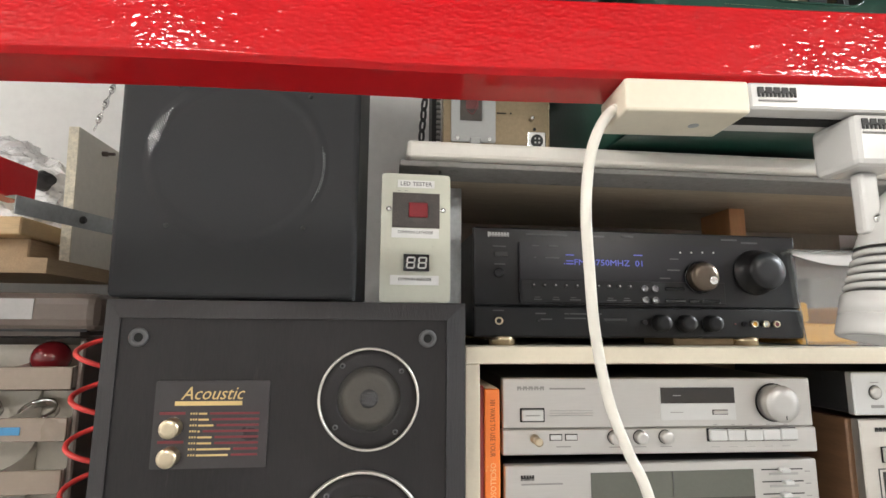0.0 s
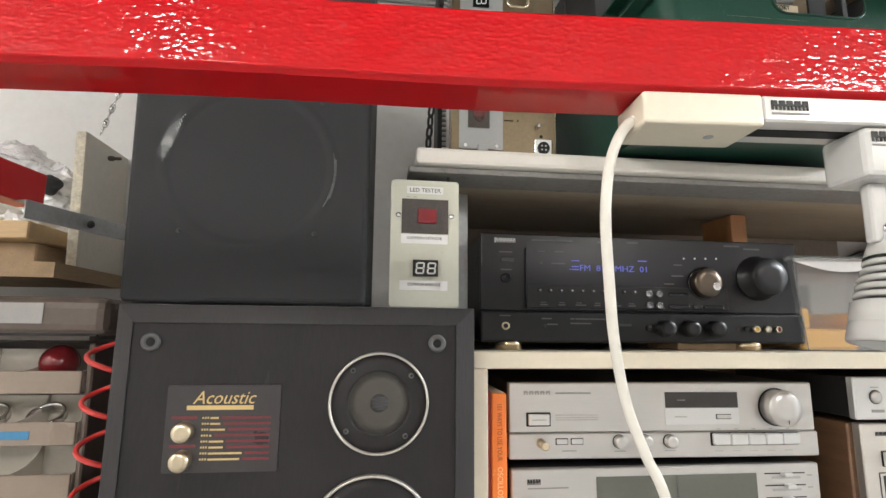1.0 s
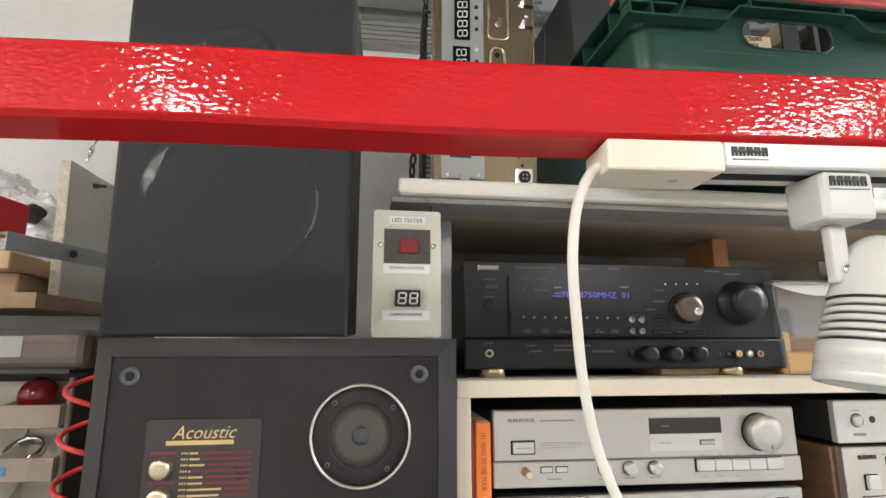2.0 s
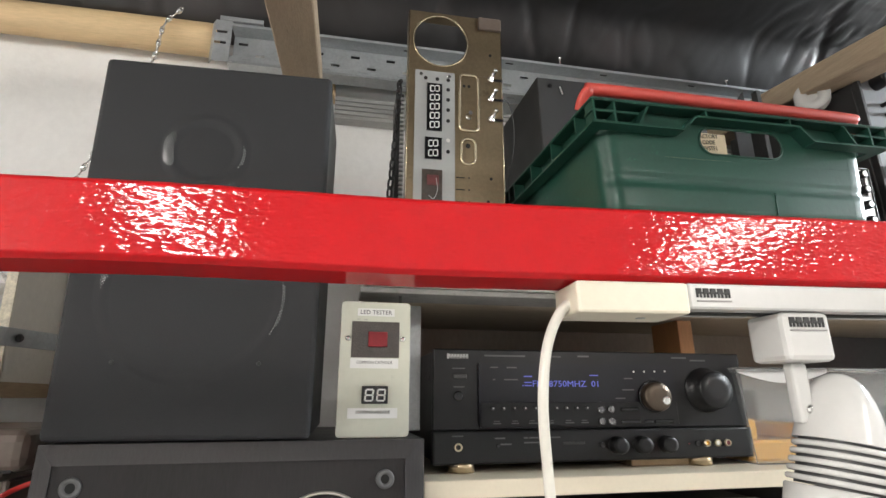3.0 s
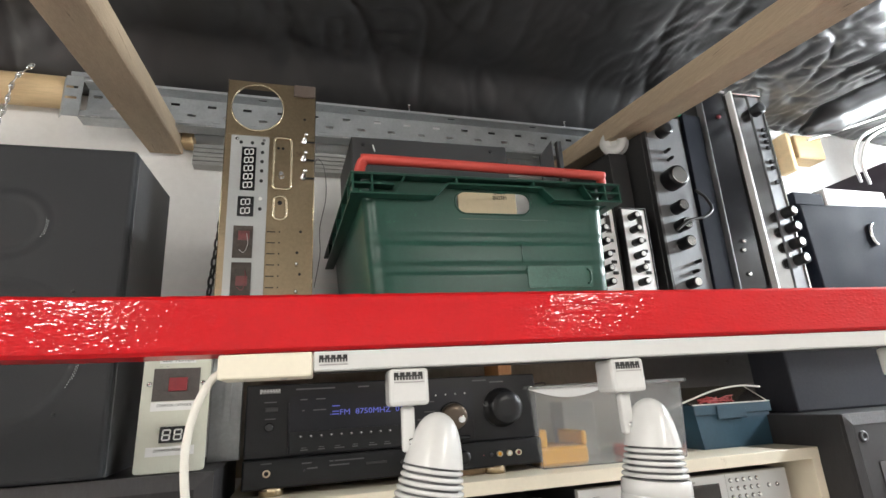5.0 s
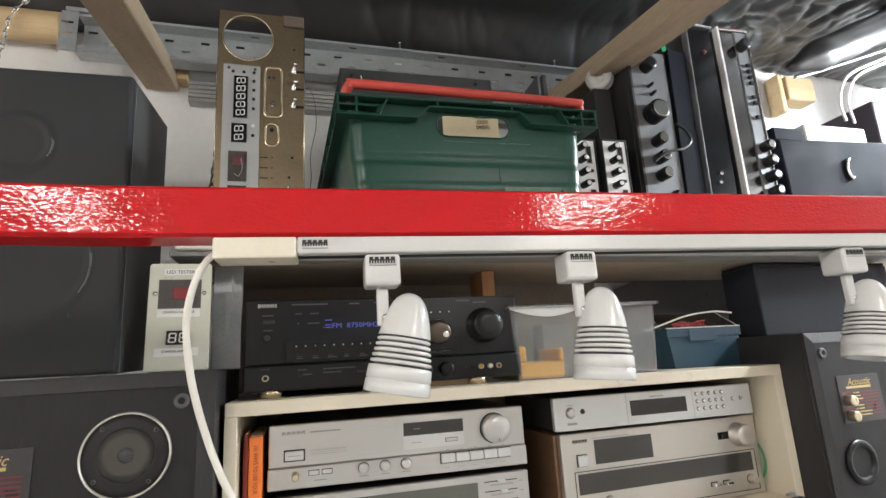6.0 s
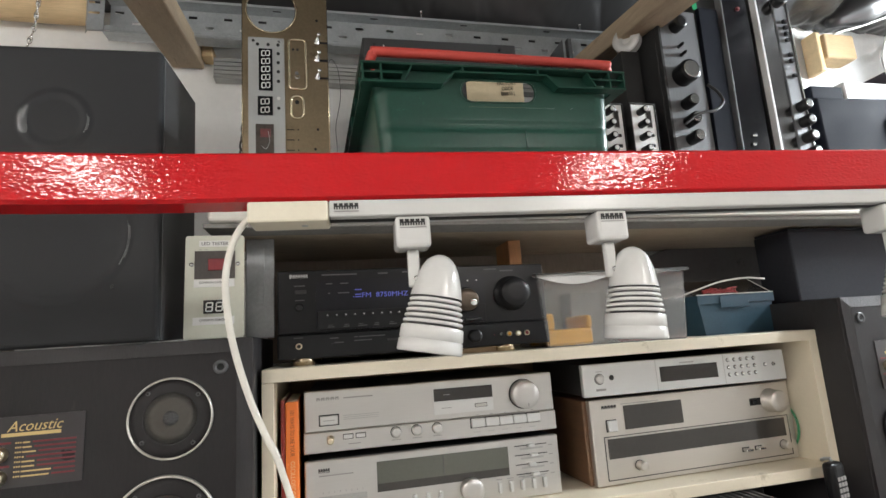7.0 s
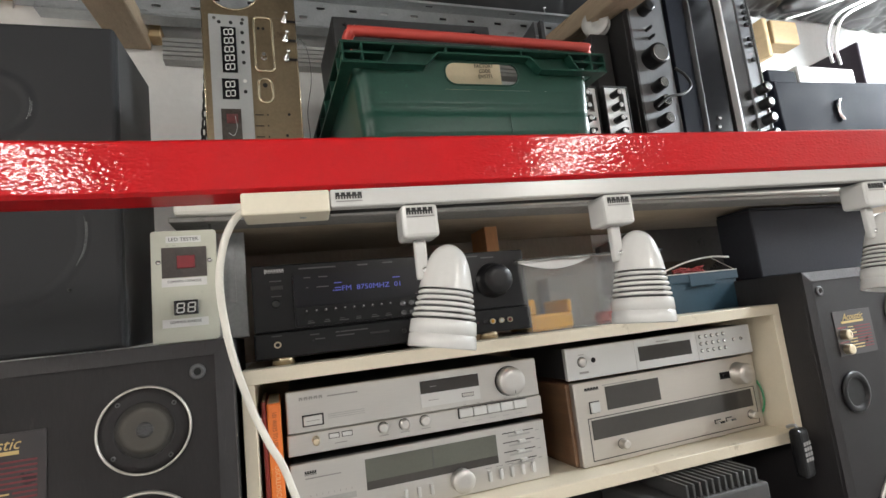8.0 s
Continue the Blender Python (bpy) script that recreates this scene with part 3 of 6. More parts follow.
def spotlight(x, label, turn, lean, swing=0.0):
    m = RAIL @ pose(x, 0.017, -0.017)
    t = thing("track_spotlight", m, label, "spotlight", "spotlights on the track")
    b = block(shape(), -0.0165, 0.0165, -0.016, 0.016, -0.030, 0.0, 0.0035, 2)
    part("adapter", b, WHITE_PLASTIC, t)
    mark(t, BLACK_PRINT, -0.0125, 0.0125, -0.0095, -0.0035, -0.0163)
    bar("small_print", t, GREY_PRINT, -0.0125, 0.0125, -0.0118, -0.011, -0.0163)
    b = block(shape(), -0.0055, 0.0055, -0.004, 0.004, -0.066, -0.0302, 0.002, 2)
    arm = part("arm", b, WHITE_PLASTIC, t)
    part("pivot_screw", turned(shape(), [(0.003, 0), (0.003, 0.001), (0.0015, 0.0015)], (0.002, -0.0042, -0.058), "y", 10), CHROME, arm)
    # bullet head: slim nose, five cooling fins, plain skirt
    head_m = pose(0.0215, -0.002, -0.0655, lean, turn, 0) @ Matrix.Diagonal((0.94, 0.94, 0.95, 1))
    prof = [(0.0, 0.0310), (0.0045, 0.0304), (0.009, 0.0284), (0.013, 0.0252), (0.0165, 0.0205), (0.0195, 0.0140), (0.0218, 0.007), (0.0238, -0.001), (0.0262, -0.013)]
    b = shape()
    turned(b, prof, (0, 0, 0), "z", 32, ends=False)
    bmesh.ops.transform(b, matrix=head_m, verts=b.verts)
    part("nose", b, WHITE_PLASTIC, t)
    b = shape()
    turned(b, [(0.0225, -0.0132), (0.0255, -0.041)], (0, 0, 0), "z", 24, ends=False)
    bmesh.ops.transform(b, matrix=head_m, verts=b.verts)
    part("core", b, SOCKET_GREY, t, "grey core between the fins")
    for k in range(5):
        z, r = -0.0165 - 0.0053 * k, 0.0264 + 0.00095 * k
        b = turned(shape(), [(r - 0.005, 0.0015), (r - 0.001, 0.0017), (r, 0.0008), (r, -0.0008), (r - 0.001, -0.0017), (r - 0.005, -0.0015)], (0, 0, z), "z", 32, ends=False)
        bmesh.ops.transform(b, matrix=head_m, verts=b.verts)
        part("fin", b, WHITE_PLASTIC, t)
    b = turned(shape(), [(0.0300, -0.0415), (0.0312, -0.0425), (0.0318, -0.0535), (0.0308, -0.0540), (0.0308, -0.0546), (0.0319, -0.0552), (0.0325, -0.0655), (0.0315, -0.0668), (0.027, -0.0668), (0.026, -0.0415), (0.0300, -0.0415)], (0, 0, 0), "z", 32, ends=False)
    bmesh.ops.transform(b, matrix=head_m, verts=b.verts)
    part("skirt", b, WHITE_PLASTIC, t)
    b = turned(shape(), [(0.0, -0.055), (0.0268, -0.058)], (0, 0, 0), "z", 24, ends=False)
    bmesh.ops.transform(b, matrix=head_m, verts=b.verts)
    part("lens", b, BLACK_GLOSS, t, "dark unlit lens")
    return t


spotlight(0.1475, "white bullet-shaped track spotlight pointing down, leaning to one side", 11, 0)
spotlight(0.3485, "white bullet-shaped track spotlight hanging over the clear tub, unlit", 5, 0)
spotlight(0.693, "white bullet-shaped track spotlight at the far end of the track", 10, 0)


# ---- bench and cabinet ----
def bench():
    t = thing("workbench", pose(0, 0, 0), "plain dark workbench that carries the equipment", "bench")
    part("bench_top", block(shape(), -0.6, 2.5, 0.98, 1.495, 0.7565, 0.7965, 0.002), GREY_BOARD, t)
    for x in (-0.55, 0.9, 2.4):
        for y in (1.0, 1.42):
            part("leg", block(shape(), x, x + 0.06, y, y + 0.06, 0, 0.7565, 0.002), GREY_TIMBER, t)
    return t


bench()


def cabinet():
    t = thing("equipment_cabinet", pose(0.6285, 1.1406, 1.2185), "cream laminate open cabinet holding four silver hi-fi units", "cabinet")
    w, d, h = 1.0190, 0.345, 0.2660
    part("top_panel", block(shape(), 0, w, 0, d, h - 0.020, h, 0.001), CREAM, t)
    part("bottom_panel", block(shape(), 0, w, 0, d, 0, 0.020, 0.001), CREAM, t)
    part("side_panel", block(shape(), 0, 0.017, 0.001, d, 0.0202, h - 0.0202, 0.0006), CREAM, t)
    part("side_panel", block(shape(), w - 0.019, w, 0.001, d, 0.0202, h - 0.0202, 0.0006), CREAM, t)
    part("back_panel", block(shape(), 0.0175, w - 0.0195, d - 0.006, d - 0.001, 0.0202, h - 0.0202), HARDBOARD, t, "brown hardboard back")
    return t


cabinet()
b = block(shape(), 0.64, 1.59, 1.27, 1.46, 0.7967, 1.2183, 0.003)
solid("support_box", b, BLACK_METAL, "dark box under the cream cabinet, mostly hidden", "box")


# ---- loudspeakers ----
def screw_ring(parent, x, y, z, r, n, a0, size=0.003):
    for k in range(n):
        a = radians(a0 + 360 / n * k)
        sc = part("screw", turned(shape(), [(size, 0), (size, 0.0008), (size * 0.6, 0.0014)], (x + r * math.cos(a), y, z + r * math.sin(a)), "y", 12), SOCKET_GREY, parent, "small dark screw")
        part("screw_slot", turned(shape(), [(size * 0.5, 0.0014), (size * 0.45, 0.0017)], (x + r * math.cos(a), y, z + r * math.sin(a)), "y", 8), DARK_HOLE, sc)


def tower_speaker(m, label, mirrored=False):
    """A three-way cabinet; origin at the lower front corner, x along the front."""
    t = thing("tower_loudspeaker", m, label, "loudspeaker", "tower loudspeakers")
    w, h, d = 0.377, 0.737, 0.28
    b = block(shape(), 0, w, 0.009, d, 0, h, 0.0015)
    part("cabinet", b, VENEER, t, "black ash veneered cabinet")
    # raised bevelled frame round the baffle
    b = shape()
    outer, inner = [(0, 0), (w, 0), (w, h), (0, h)], [(0.017, 0.017), (w - 0.021, 0.017), (w - 0.021, h - 0.019), (0.017, h - 0.019)]
    vo0, vo1 = [b.verts.new((x, 0.0088, z)) for x, z in outer], [b.verts.new((x, 0.003, z)) for x, z in outer]
    vi1, vi0 = [b.verts.new((x, -0.001, z)) for x, z in inner], [b.verts.new((x, 0.0088, z)) for x, z in inner]
    for k in range(4):
        j = (k + 1) % 4
        for p, q in ((vo0, vo1), (vo1, vi1), (vi1, vi0)):
            b.faces.new((p[k], p[j], q[j], q[k]))
    part("front_frame", b, VENEER, t, "bevelled frame round the baffle")
    part("baffle", block(shape(), 0.0172, w - 0.0212, 0.001, 0.0086, 0.0172, h - 0.0192), BAFFLE, t, "charcoal vinyl baffle")
    mx = (lambda x: w - x) if mirrored else (lambda x: x)
    for x in (0.036, 0.335):
        b = turned(shape(), [(0.0098, 0.0), (0.0098, 0.002), (0.008, 0.003), (0.0052, 0.003), (0.0048, 0.0012)], (x, 0.001, h - 0.039), "y", 20)
        socket = part("grille_socket", b, SOCKET_GREY, t, "round grille peg socket")
        part("socket_hole", turned(shape(), [(0.0045, 0.0), (0.0045, 0.0016)], (x, 0.001, h - 0.039), "y", 16), DARK_HOLE, socket)
    # tone badge with two knobs
    x0, z0 = 0.0575, 0.568
    badge = part("badge", rounded(shape(), x0, x0 + 0.113, z0, z0 + 0.086, -0.0004, 0.0012, 0.002), BADGE, t, "dark printed badge with gold and red bars")
    words("lettering", "Acoustic", 0.0185, GOLD_PRINT, badge, x0 + 0.056, -0.0008, z0 + 0.0675, shear=0.35, width=0.063)
    bar("gold_bar", badge, GOLD_PRINT, x0 + 0.020, x0 + 0.086, z0 + 0.0615, z0 + 0.0658, -0.0005)
    for k, (a, c) in enumerate(((0.038, 0.052), (0.038, 0.054), (0.038, 0.059), (0.038, 0.046), (0.038, 0.058), (0.038, 0.058), (0.038, 0.077), (0.038, 0.075))):
        z = z0 + 0.0525 - 0.0058 * k
        bar("scale_bar", badge, GOLD_PRINT, x0 + a + 0.006, x0 + c, z, z + 0.0018, -0.0005)
        bar("scale_bar_red", badge, RED_PRINT, x0 + c + 0.003, x0 + 0.104, z, z + 0.0022, -0.0005)
        for q in range(3):
            bar("scale_mark", badge, GOLD_PRINT, x0 + a - 0.002 + q * 0.0025, x0 + a - 0.0005 + q * 0.0025, z + 0.0002, z + 0.0020, -0.0005)
    for k, z in enumerate((z0 + 0.0405, z0 + 0.0125)):
        bar("caption_bar", badge, RED_PRINT, x0 + 0.006, x0 + 0.031, z + 0.0122, z + 0.0148, -0.0005)
        kn = knob("tone_knob", t, GOLD, x0 + 0.0195, -0.0005, z, 0.0097, 0.012, label="brushed brass tone knob")

    def driver(x, z, r, cone_mat):
        u = shape()
        ring(u, (x, 0.0005, z), r, r * 0.945, 0.005, seg=64)
        dr = part("driver", u, CHAMPAGNE, t, "round driver with a bright trim ring")
        u = turned(shape(), [(r * 0.945, 0.0), (r * 0.945, 0.002), (r * 0.8, 0.0024), (r * 0.66, 0.0034), (r * 0.635, 0.0034), (r * 0.62, 0.002)], (x, 0.0005, z), "y", 48)
        part("surround", u, BAFFLE, dr)
        u = turned(shape(), [(r * 0.62, 0.0022), (r * 0.4, 0.0024), (r * 0.19, 0.0026)], (x, 0.0005, z), "y", 40)
        part("cone", u, cone_mat, dr)
        u = turned(shape(), [(r * 0.185, 0.0024), (r * 0.17, 0.0034), (r * 0.1, 0.0046), (r * 0.01, 0.005)], (x, 0.0005, z), "y", 28)
        part("dust_cap", u, BLACK_METAL, dr)
        u = shape()
        for k in range(72):
            a = 2 * math.pi * k / 72
            for q in range(3):
                rr = r * (0.605 - 0.03 * q)
                cx, cz, s = x + rr * math.cos(a + 0.04 * q), z + rr * math.sin(a + 0.04 * q), r * 0.007
                block(u, cx - s, cx + s, -0.0022, -0.0018, cz - s, cz + s)
        for i in range(-4, 5):
            for j in range(-4, 5):
                if i * i + j * j < 18:
                    cx, cz, s = x + r * 0.040 * (i + 0.5 * (j % 2)), z + r * 0.036 * j, r * 0.014
                    block(u, cx - s, cx + s, -0.0052 + 0.00016 * (i * i + j * j) - 0.0004, -0.003, cz - s, cz + s)
        tagged(part("dust_mesh", u, SOCKET_GREY, dr, "perforated mesh dots"), kind="stuff")
        screw_ring(dr, x, -0.0018, z, r * 0.83, 4, 40)
        return dr
    driver(mx(0.273), 0.635, 0.0535, GREY_CONE)
    driver(mx(0.268), 0.497, 0.066, GREY_CONE)
    driver(mx(0.19), 0.22, 0.14, GREY_CONE)
    u = turned(shape(), [(0.039, 0), (0.039, 0.004), (0.033, 0.006), (0.028, 0.0045), (0.026, 0.0005)], (0.077, 0.0005, 0.5), "y", 32)
    port = part("port", u, BLACK_PLASTIC, t, "round black reflex port")
    part("port_mouth", turned(shape(), [(0.0258, 0.0), (0.0258, 0.0012)], (0.077, 0.0005, 0.5), "y", 28), DARK_HOLE, port)
    return t


tower_speaker(pose(0.2447, 1.0977, 0.7967), "large black-ash loudspeaker with champagne driver rings and brass tone knobs")


def grille_speaker():
    t = thing("grille_loudspeaker", sized(pose(0.2438, 1.0975, 1.5345, 2.3, 0, -1.7), 0.977, 0.948), "shallow black loudspeaker with a full cloth grille, standing on another", "loudspeaker")
    w, h, d = 0.262, 0.447, 0.182
    part("cabinet", block(shape(), 0.002, w - 0.002, 0.02, d, 0, h, 0.002), SIDE_VINYL, t, "worn black vinyl cabinet")
    b = block(shape(), 0, w, 0.0, 0.0185, 0.0015, h - 0.0005, 0.006, 3)
    gr = part("grille", b, GRILLE, t, "black cloth grille with moulded rounds")
    for x, z, r in ((0.1285, 0.1585, 0.093), (0.123, 0.3310, 0.041)):
        n = 64
        def ridge(d):
            return (0.0015 if r > 0.06 else 0.0024) * math.exp(-(d / 0.0065) ** 2)
        u = turned(shape(), [(r + d, ridge(d)) for d in (0.012, 0.008, 0.006, 0.004, 0.002, 0.0, -0.002, -0.004, -0.006, -0.008, -0.012)], (x, 0.0003, z), "y", n, ends=False)
        rim = part("moulded_round", u, GRILLE, gr, "raised ring under the cloth", smooth=True)
        u = shape()
        # pale dots only on the arcs where the perforated metal would glint
        for q in range(-3, 4):
            d, count = 0.0017 * q, int(r * 1900)
            for k in range(count):
                a = 2 * math.pi * (k + 0.5 * (q % 2)) / count
                ca, sa, e = math.cos(a), math.sin(a), 0.00042
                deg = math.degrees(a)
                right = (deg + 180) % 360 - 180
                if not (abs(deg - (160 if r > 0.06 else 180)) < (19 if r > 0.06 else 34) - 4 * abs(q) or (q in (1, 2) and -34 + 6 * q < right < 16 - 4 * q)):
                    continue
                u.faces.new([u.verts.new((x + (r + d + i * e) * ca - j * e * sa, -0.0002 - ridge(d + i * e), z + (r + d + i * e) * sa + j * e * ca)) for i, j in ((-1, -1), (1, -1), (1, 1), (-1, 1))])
        tagged(part("mesh_dots", u, MESH_SHINE, rim, "pale dots drawing the glints of perforated metal under the cloth", smooth=True), kind="stuff")
    for x, z in ((0.062, 0.245), (0.206, 0.238), (0.057, 0.082), (0.203, 0.082)):
        part("grille_peg", turned(shape(), [(0.0026, 0), (0.0022, 0.0015), (0.001, 0.002)], (x, 0.0003, z), "y", 10), BLACK_METAL, gr)
    return t


grille_speaker()


# ---- LED tester ----
def seven_segment(parent, x, z, w, h, y, material, lean=0.08):
    """The seven bars of one digit, joined, facing -y."""
    b = shape()
    t = w * 0.17
    for x0, x1, z0, z1 in ((0.12, 0.88, 0, t / h), (0.12, 0.88, 0.5 - t / h / 2, 0.5 + t / h / 2), (0.12, 0.88, 1 - t / h, 1),
                           (0, 0.17, 0.08, 0.46), (0, 0.17, 0.54, 0.92), (0.83, 1, 0.08, 0.46), (0.83, 1, 0.54, 0.92)):
        block(b, x + x0 * w, x + x1 * w, y - 0.0004, y, z + z0 * h, z + z1 * h)
    for v in b.verts:
        v.co.x += lean * (v.co.z - z)
    return part("digit", b, material, parent, "white seven-segment figure eight")


def led_tester():
    t = thing("led_tester", sized(pose(0.5254, 1.1177, 1.5340, -0.6, 0, 1.6), 1.031, 1.018), "pale cream LED tester box with red test socket and twin-digit display", "tester")
    w, h = 0.079, 0.1505
    b = rounded(shape(), 0, w, 0.001, h, 0, 0.004, 0.004)
    part("front_plate", b, IVORY, t, "pale cream front plate")
    part("back_box", block(shape(), 0.003, w - 0.003, 0.0042, 0.034, 0, h - 0.002, 0.003), IVORY, t, "plastic back box")
    tape = bar("paper_label", t, WHITE_PRINT, 0.018, 0.0605, h - 0.0165, h - 0.0075, -0.0002, label="white printed paper label")
    words("lettering", "LED TESTER", 0.0068, BLACK_PRINT, tape, 0.0392, -0.0010, h - 0.0143, width=0.036)
    part("test_socket", block(shape(), 0.0125, 0.0665, -0.0012, 0.0, 0.0865, 0.1275), SOCKET, t, "dark test socket")
    part("led_block", block(shape(), 0.031, 0.0525, -0.0045, -0.0013, 0.0985, 0.1155, 0.0005), RED_LED, t, "dark red LED block")
    for x in (0.0085, 0.0705):
        part("screw", turned(shape(), [(0.0032, 0), (0.0030, 0.0014), (0.0012, 0.002)], (x, -0.0001, 0.108), "y", 12), CHROME, t)
    tape = bar("paper_label", t, WHITE_PRINT, 0.012, 0.066, 0.0745, 0.0855, -0.0002, label="white printed paper label")
    words("lettering", "COMMON CATHODE", 0.0048, BLACK_PRINT, tape, 0.039, -0.0010, 0.0795, width=0.040)
    disp = part("digit_display", block(shape(), 0.026, 0.0545, -0.006, 0.0, 0.036, 0.055, 0.0004), BLACK_GLOSS, t, "black two-digit display")
    for x in (0.0285, 0.0415):
        seven_segment(disp, x, 0.0385, 0.0098, 0.0135, -0.0062, WHITE_SEG)
    tape = bar("paper_label", t, WHITE_PRINT, 0.0115, 0.066, 0.0205, 0.0315, -0.0002, label="white printed paper label")
    words("lettering", "COMMON ANNODE", 0.0048, BLACK_PRINT, tape, 0.039, -0.0010, 0.0255, width=0.037)
    for x in (0.02, 0.0615):
        part("paper_tab", turned(shape(), [(0.005, 0), (0.005, 0.0003)], (x, -0.0001, 0.0455), "y", 14), IVORY, t)
    bar("pencil_mark", t, GREY_PRINT, 0.018, 0.0215, 0.1298, 0.1303, -0.0001)
    bar("pencil_mark", t, GREY_PRINT, 0.026, 0.0295, 0.1298, 0.1303, -0.0001)
    return t


led_tester()
b = shape()
block(b, 0.592, 0.638, 1.240, 1.247, 1.5340, 1.706, 0.001)
block(b, 0.612, 0.622, 1.235, 1.2399, 1.59, 1.69)
solid("steel_bracket", b, GALV, "grey steel bracket plate standing behind the LED tester", "bracket")


# ---- hi-fi units ----
def unit_body(t, w, h, d, material):
    part("case", block(shape(), 0.004, w - 0.004, 0.012, d, 0.001, h - 0.001, 0.0015), material, t, "folded steel case")


def receiver():
    t = thing("av_receiver", sized(pose(0.6476, 1.1938, 1.4847, 0, 0, 1.36), 1.065), "black audio video receiver with lit blue display and gold feet", "receiver")
    w, h = 0.446, 0.156
    part("case", block(shape(), 0.004, w - 0.004, 0.012, 0.30, 0.012, h - 0.002, 0.0015), BLACK_METAL, t, "folded steel case")
    for x, y in ((0.0375, 0.012), (0.369, 0.012), (0.05, 0.26), (w - 0.05, 0.26)):
        part("foot", turned(shape(), [(0.0165, 0), (0.0165, 0.010), (0.0155, 0.012)], (x, y, 0), "z", 28), FOOT_GOLD, t, "gilt round foot")
    part("fascia", block(shape(), 0.0, w, 0.0, 0.012, 0.0515, h, 0.002, 2), BLACK_PLASTIC, t, "satin black upper fascia")
    low = part("lower_fascia", block(shape(), -0.001, w + 0.001, -0.003, 0.012, 0.0100, 0.0510, 0.003, 2), BLACK_PLASTIC, t, "satin black lower fascia")
    win = part("display_panel", rounded(shape(), 0.0575, 0.3350, 0.0545, 0.1375, -0.0045, -0.0002, 0.004), WINDOW_BLACK, t, "black display panel")
    part("button_band", block(shape(), 0.0590, 0.3335, -0.0060, -0.0046, 0.0555, 0.0862, 0.0006), BLACK_PLASTIC, win, "satin band carrying the buttons")
    words("display_digits", "FM  8750MHZ  01", 0.0115, VFD, win, 0.1755, -0.0052, 0.1068, width=0.0915, label="lit blue display characters")
    for x0, x1, z in ((0.1175, 0.1285, 0.1195), (0.209, 0.221, 0.1215), (0.1150, 0.1165, 0.1075), (0.1180, 0.1275, 0.1075), (0.1180, 0.1275, 0.1115)):
        bar("indicator", win, VFD, x0, x1, z, z + 0.0014, -0.0048)
    mark(t, PALE_PRINT, 0.0195, 0.0463, 0.1432, 0.1492, -0.0002, 7, "plain row of pale blocks in place of lettering")
    part("mark_frame", block(shape(), 0.0180, 0.0200, -0.0006, 0.0, 0.1428, 0.1496), PALE_PRINT, t)
    for x0, x1, z in ((0.067, 0.122, 0.1465), (0.156, 0.172, 0.1465), (0.196, 0.212, 0.1475), (0.337, 0.36, 0.1475), (0.366, 0.390, 0.1440)):
        bar("small_print", t, DIM_PRINT, x0, x1, z, z + 0.0022, -0.0002)
    for x0, x1, z in ((0.073, 0.083, 0.131), (0.095, 0.108, 0.131), (0.076, 0.079, 0.115), (0.091, 0.109, 0.115), (0.259, 0.271, 0.1175), (0.255, 0.272, 0.1020), (0.244, 0.258, 0.0905)):
        bar("small_print", win, DIM_PRINT, x0, x1, z, z + 0.0016, -0.0047)
    for k, x in enumerate((0.0745, 0.0985, 0.121, 0.146, 0.170, 0.192)):
        bar("small_print", win, DIM_PRINT, x, x + (0.010, 0.009, 0.014, 0.008, 0.012, 0.010)[k], 0.0590, 0.0605, -0.0062)
        bar("small_print", win, DIM_PRINT, x + 0.001, x + 0.008, 0.0622, 0.0632, -0.0062)
    for k in range(10):
        u = turned(shape(), [(0.0024, 0), (0.0024, 0.002), (0.0012, 0.0028)], (0.0742 + 0.0141 * k, -0.0060, 0.0785), "y", 10)
        bt = part("button", u, BLACK_METAL, win)
        part("button_glint", turned(shape(), [(0.0012, 0), (0.0008, 0.0004)], (0.0742 + 0.0141 * k, -0.0088, 0.0790), "y", 8), PALE_PRINT, bt)
    for x in (0.2208, 0.2350):
        for z in (0.0610, 0.0765):
            u = turned(shape(), [(0.0050, 0), (0.0050, 0.0018), (0.0042, 0.0026), (0.0030, 0.0018), (0.0010, 0.0016)], (x, -0.0060, z), "y", 18)
            part("round_button", u, BRIGHT_BUTTON, win, "dished bright-rimmed button")
    for x0, x1, z in ((0.2485, 0.2750, 0.0740), (0.2480, 0.2760, 0.0578), (0.2812, 0.2945, 0.0578), (0.2972, 0.3250, 0.0578)):
        part("long_button", block(shape(), x0, x1, -0.0084, -0.0061, z, z + 0.0048, 0.0011, 2), BLACK_GLOSS, win)
    for k in range(4):
        part("lamp_dot", turned(shape(), [(0.0014, 0), (0.0010, 0.0008)], (0.2744 + 0.0157 * k, -0.0046, 0.1277 + 0.0004 * k), "y", 10), WHITE_SEG, win, "small white lamp dot")
    part("knob_collar", turned(shape(), [(0.0228, 0), (0.0228, 0.0030), (0.0212, 0.0036), (0.0206, 0.0020)], (0.3000, -0.0046, 0.0935), "y", 40), BLACK_GLOSS, t)
    kn = knob("select_knob", t, BRONZE, 0.3000, -0.0052, 0.0935, 0.0198, 0.0130, 40, "bronze selector knob with a finger dimple")
    part("dimple", turned(shape(), [(0.0062, 0), (0.0050, 0.0005), (0.0015, 0.0001)], (0.3105, -0.0182, 0.0885), "y", 18), CHROME, kn)
    b = turned(shape(), [(0.0318, 0), (0.0318, 0.002), (0.0280, 0.003), (0.0262, 0.023), (0.0240, 0.0262), (0.0120, 0.0268)], (0.3840, 0.0, 0.1030), "y", 56)
    part("volume_knob", b, BLACK_PLASTIC, t, "large black volume knob")
    part("power_button", block(shape(), 0.0256, 0.0431, -0.002, 0, 0.1165, 0.1230, 0.0008), BLACK_METAL, t)
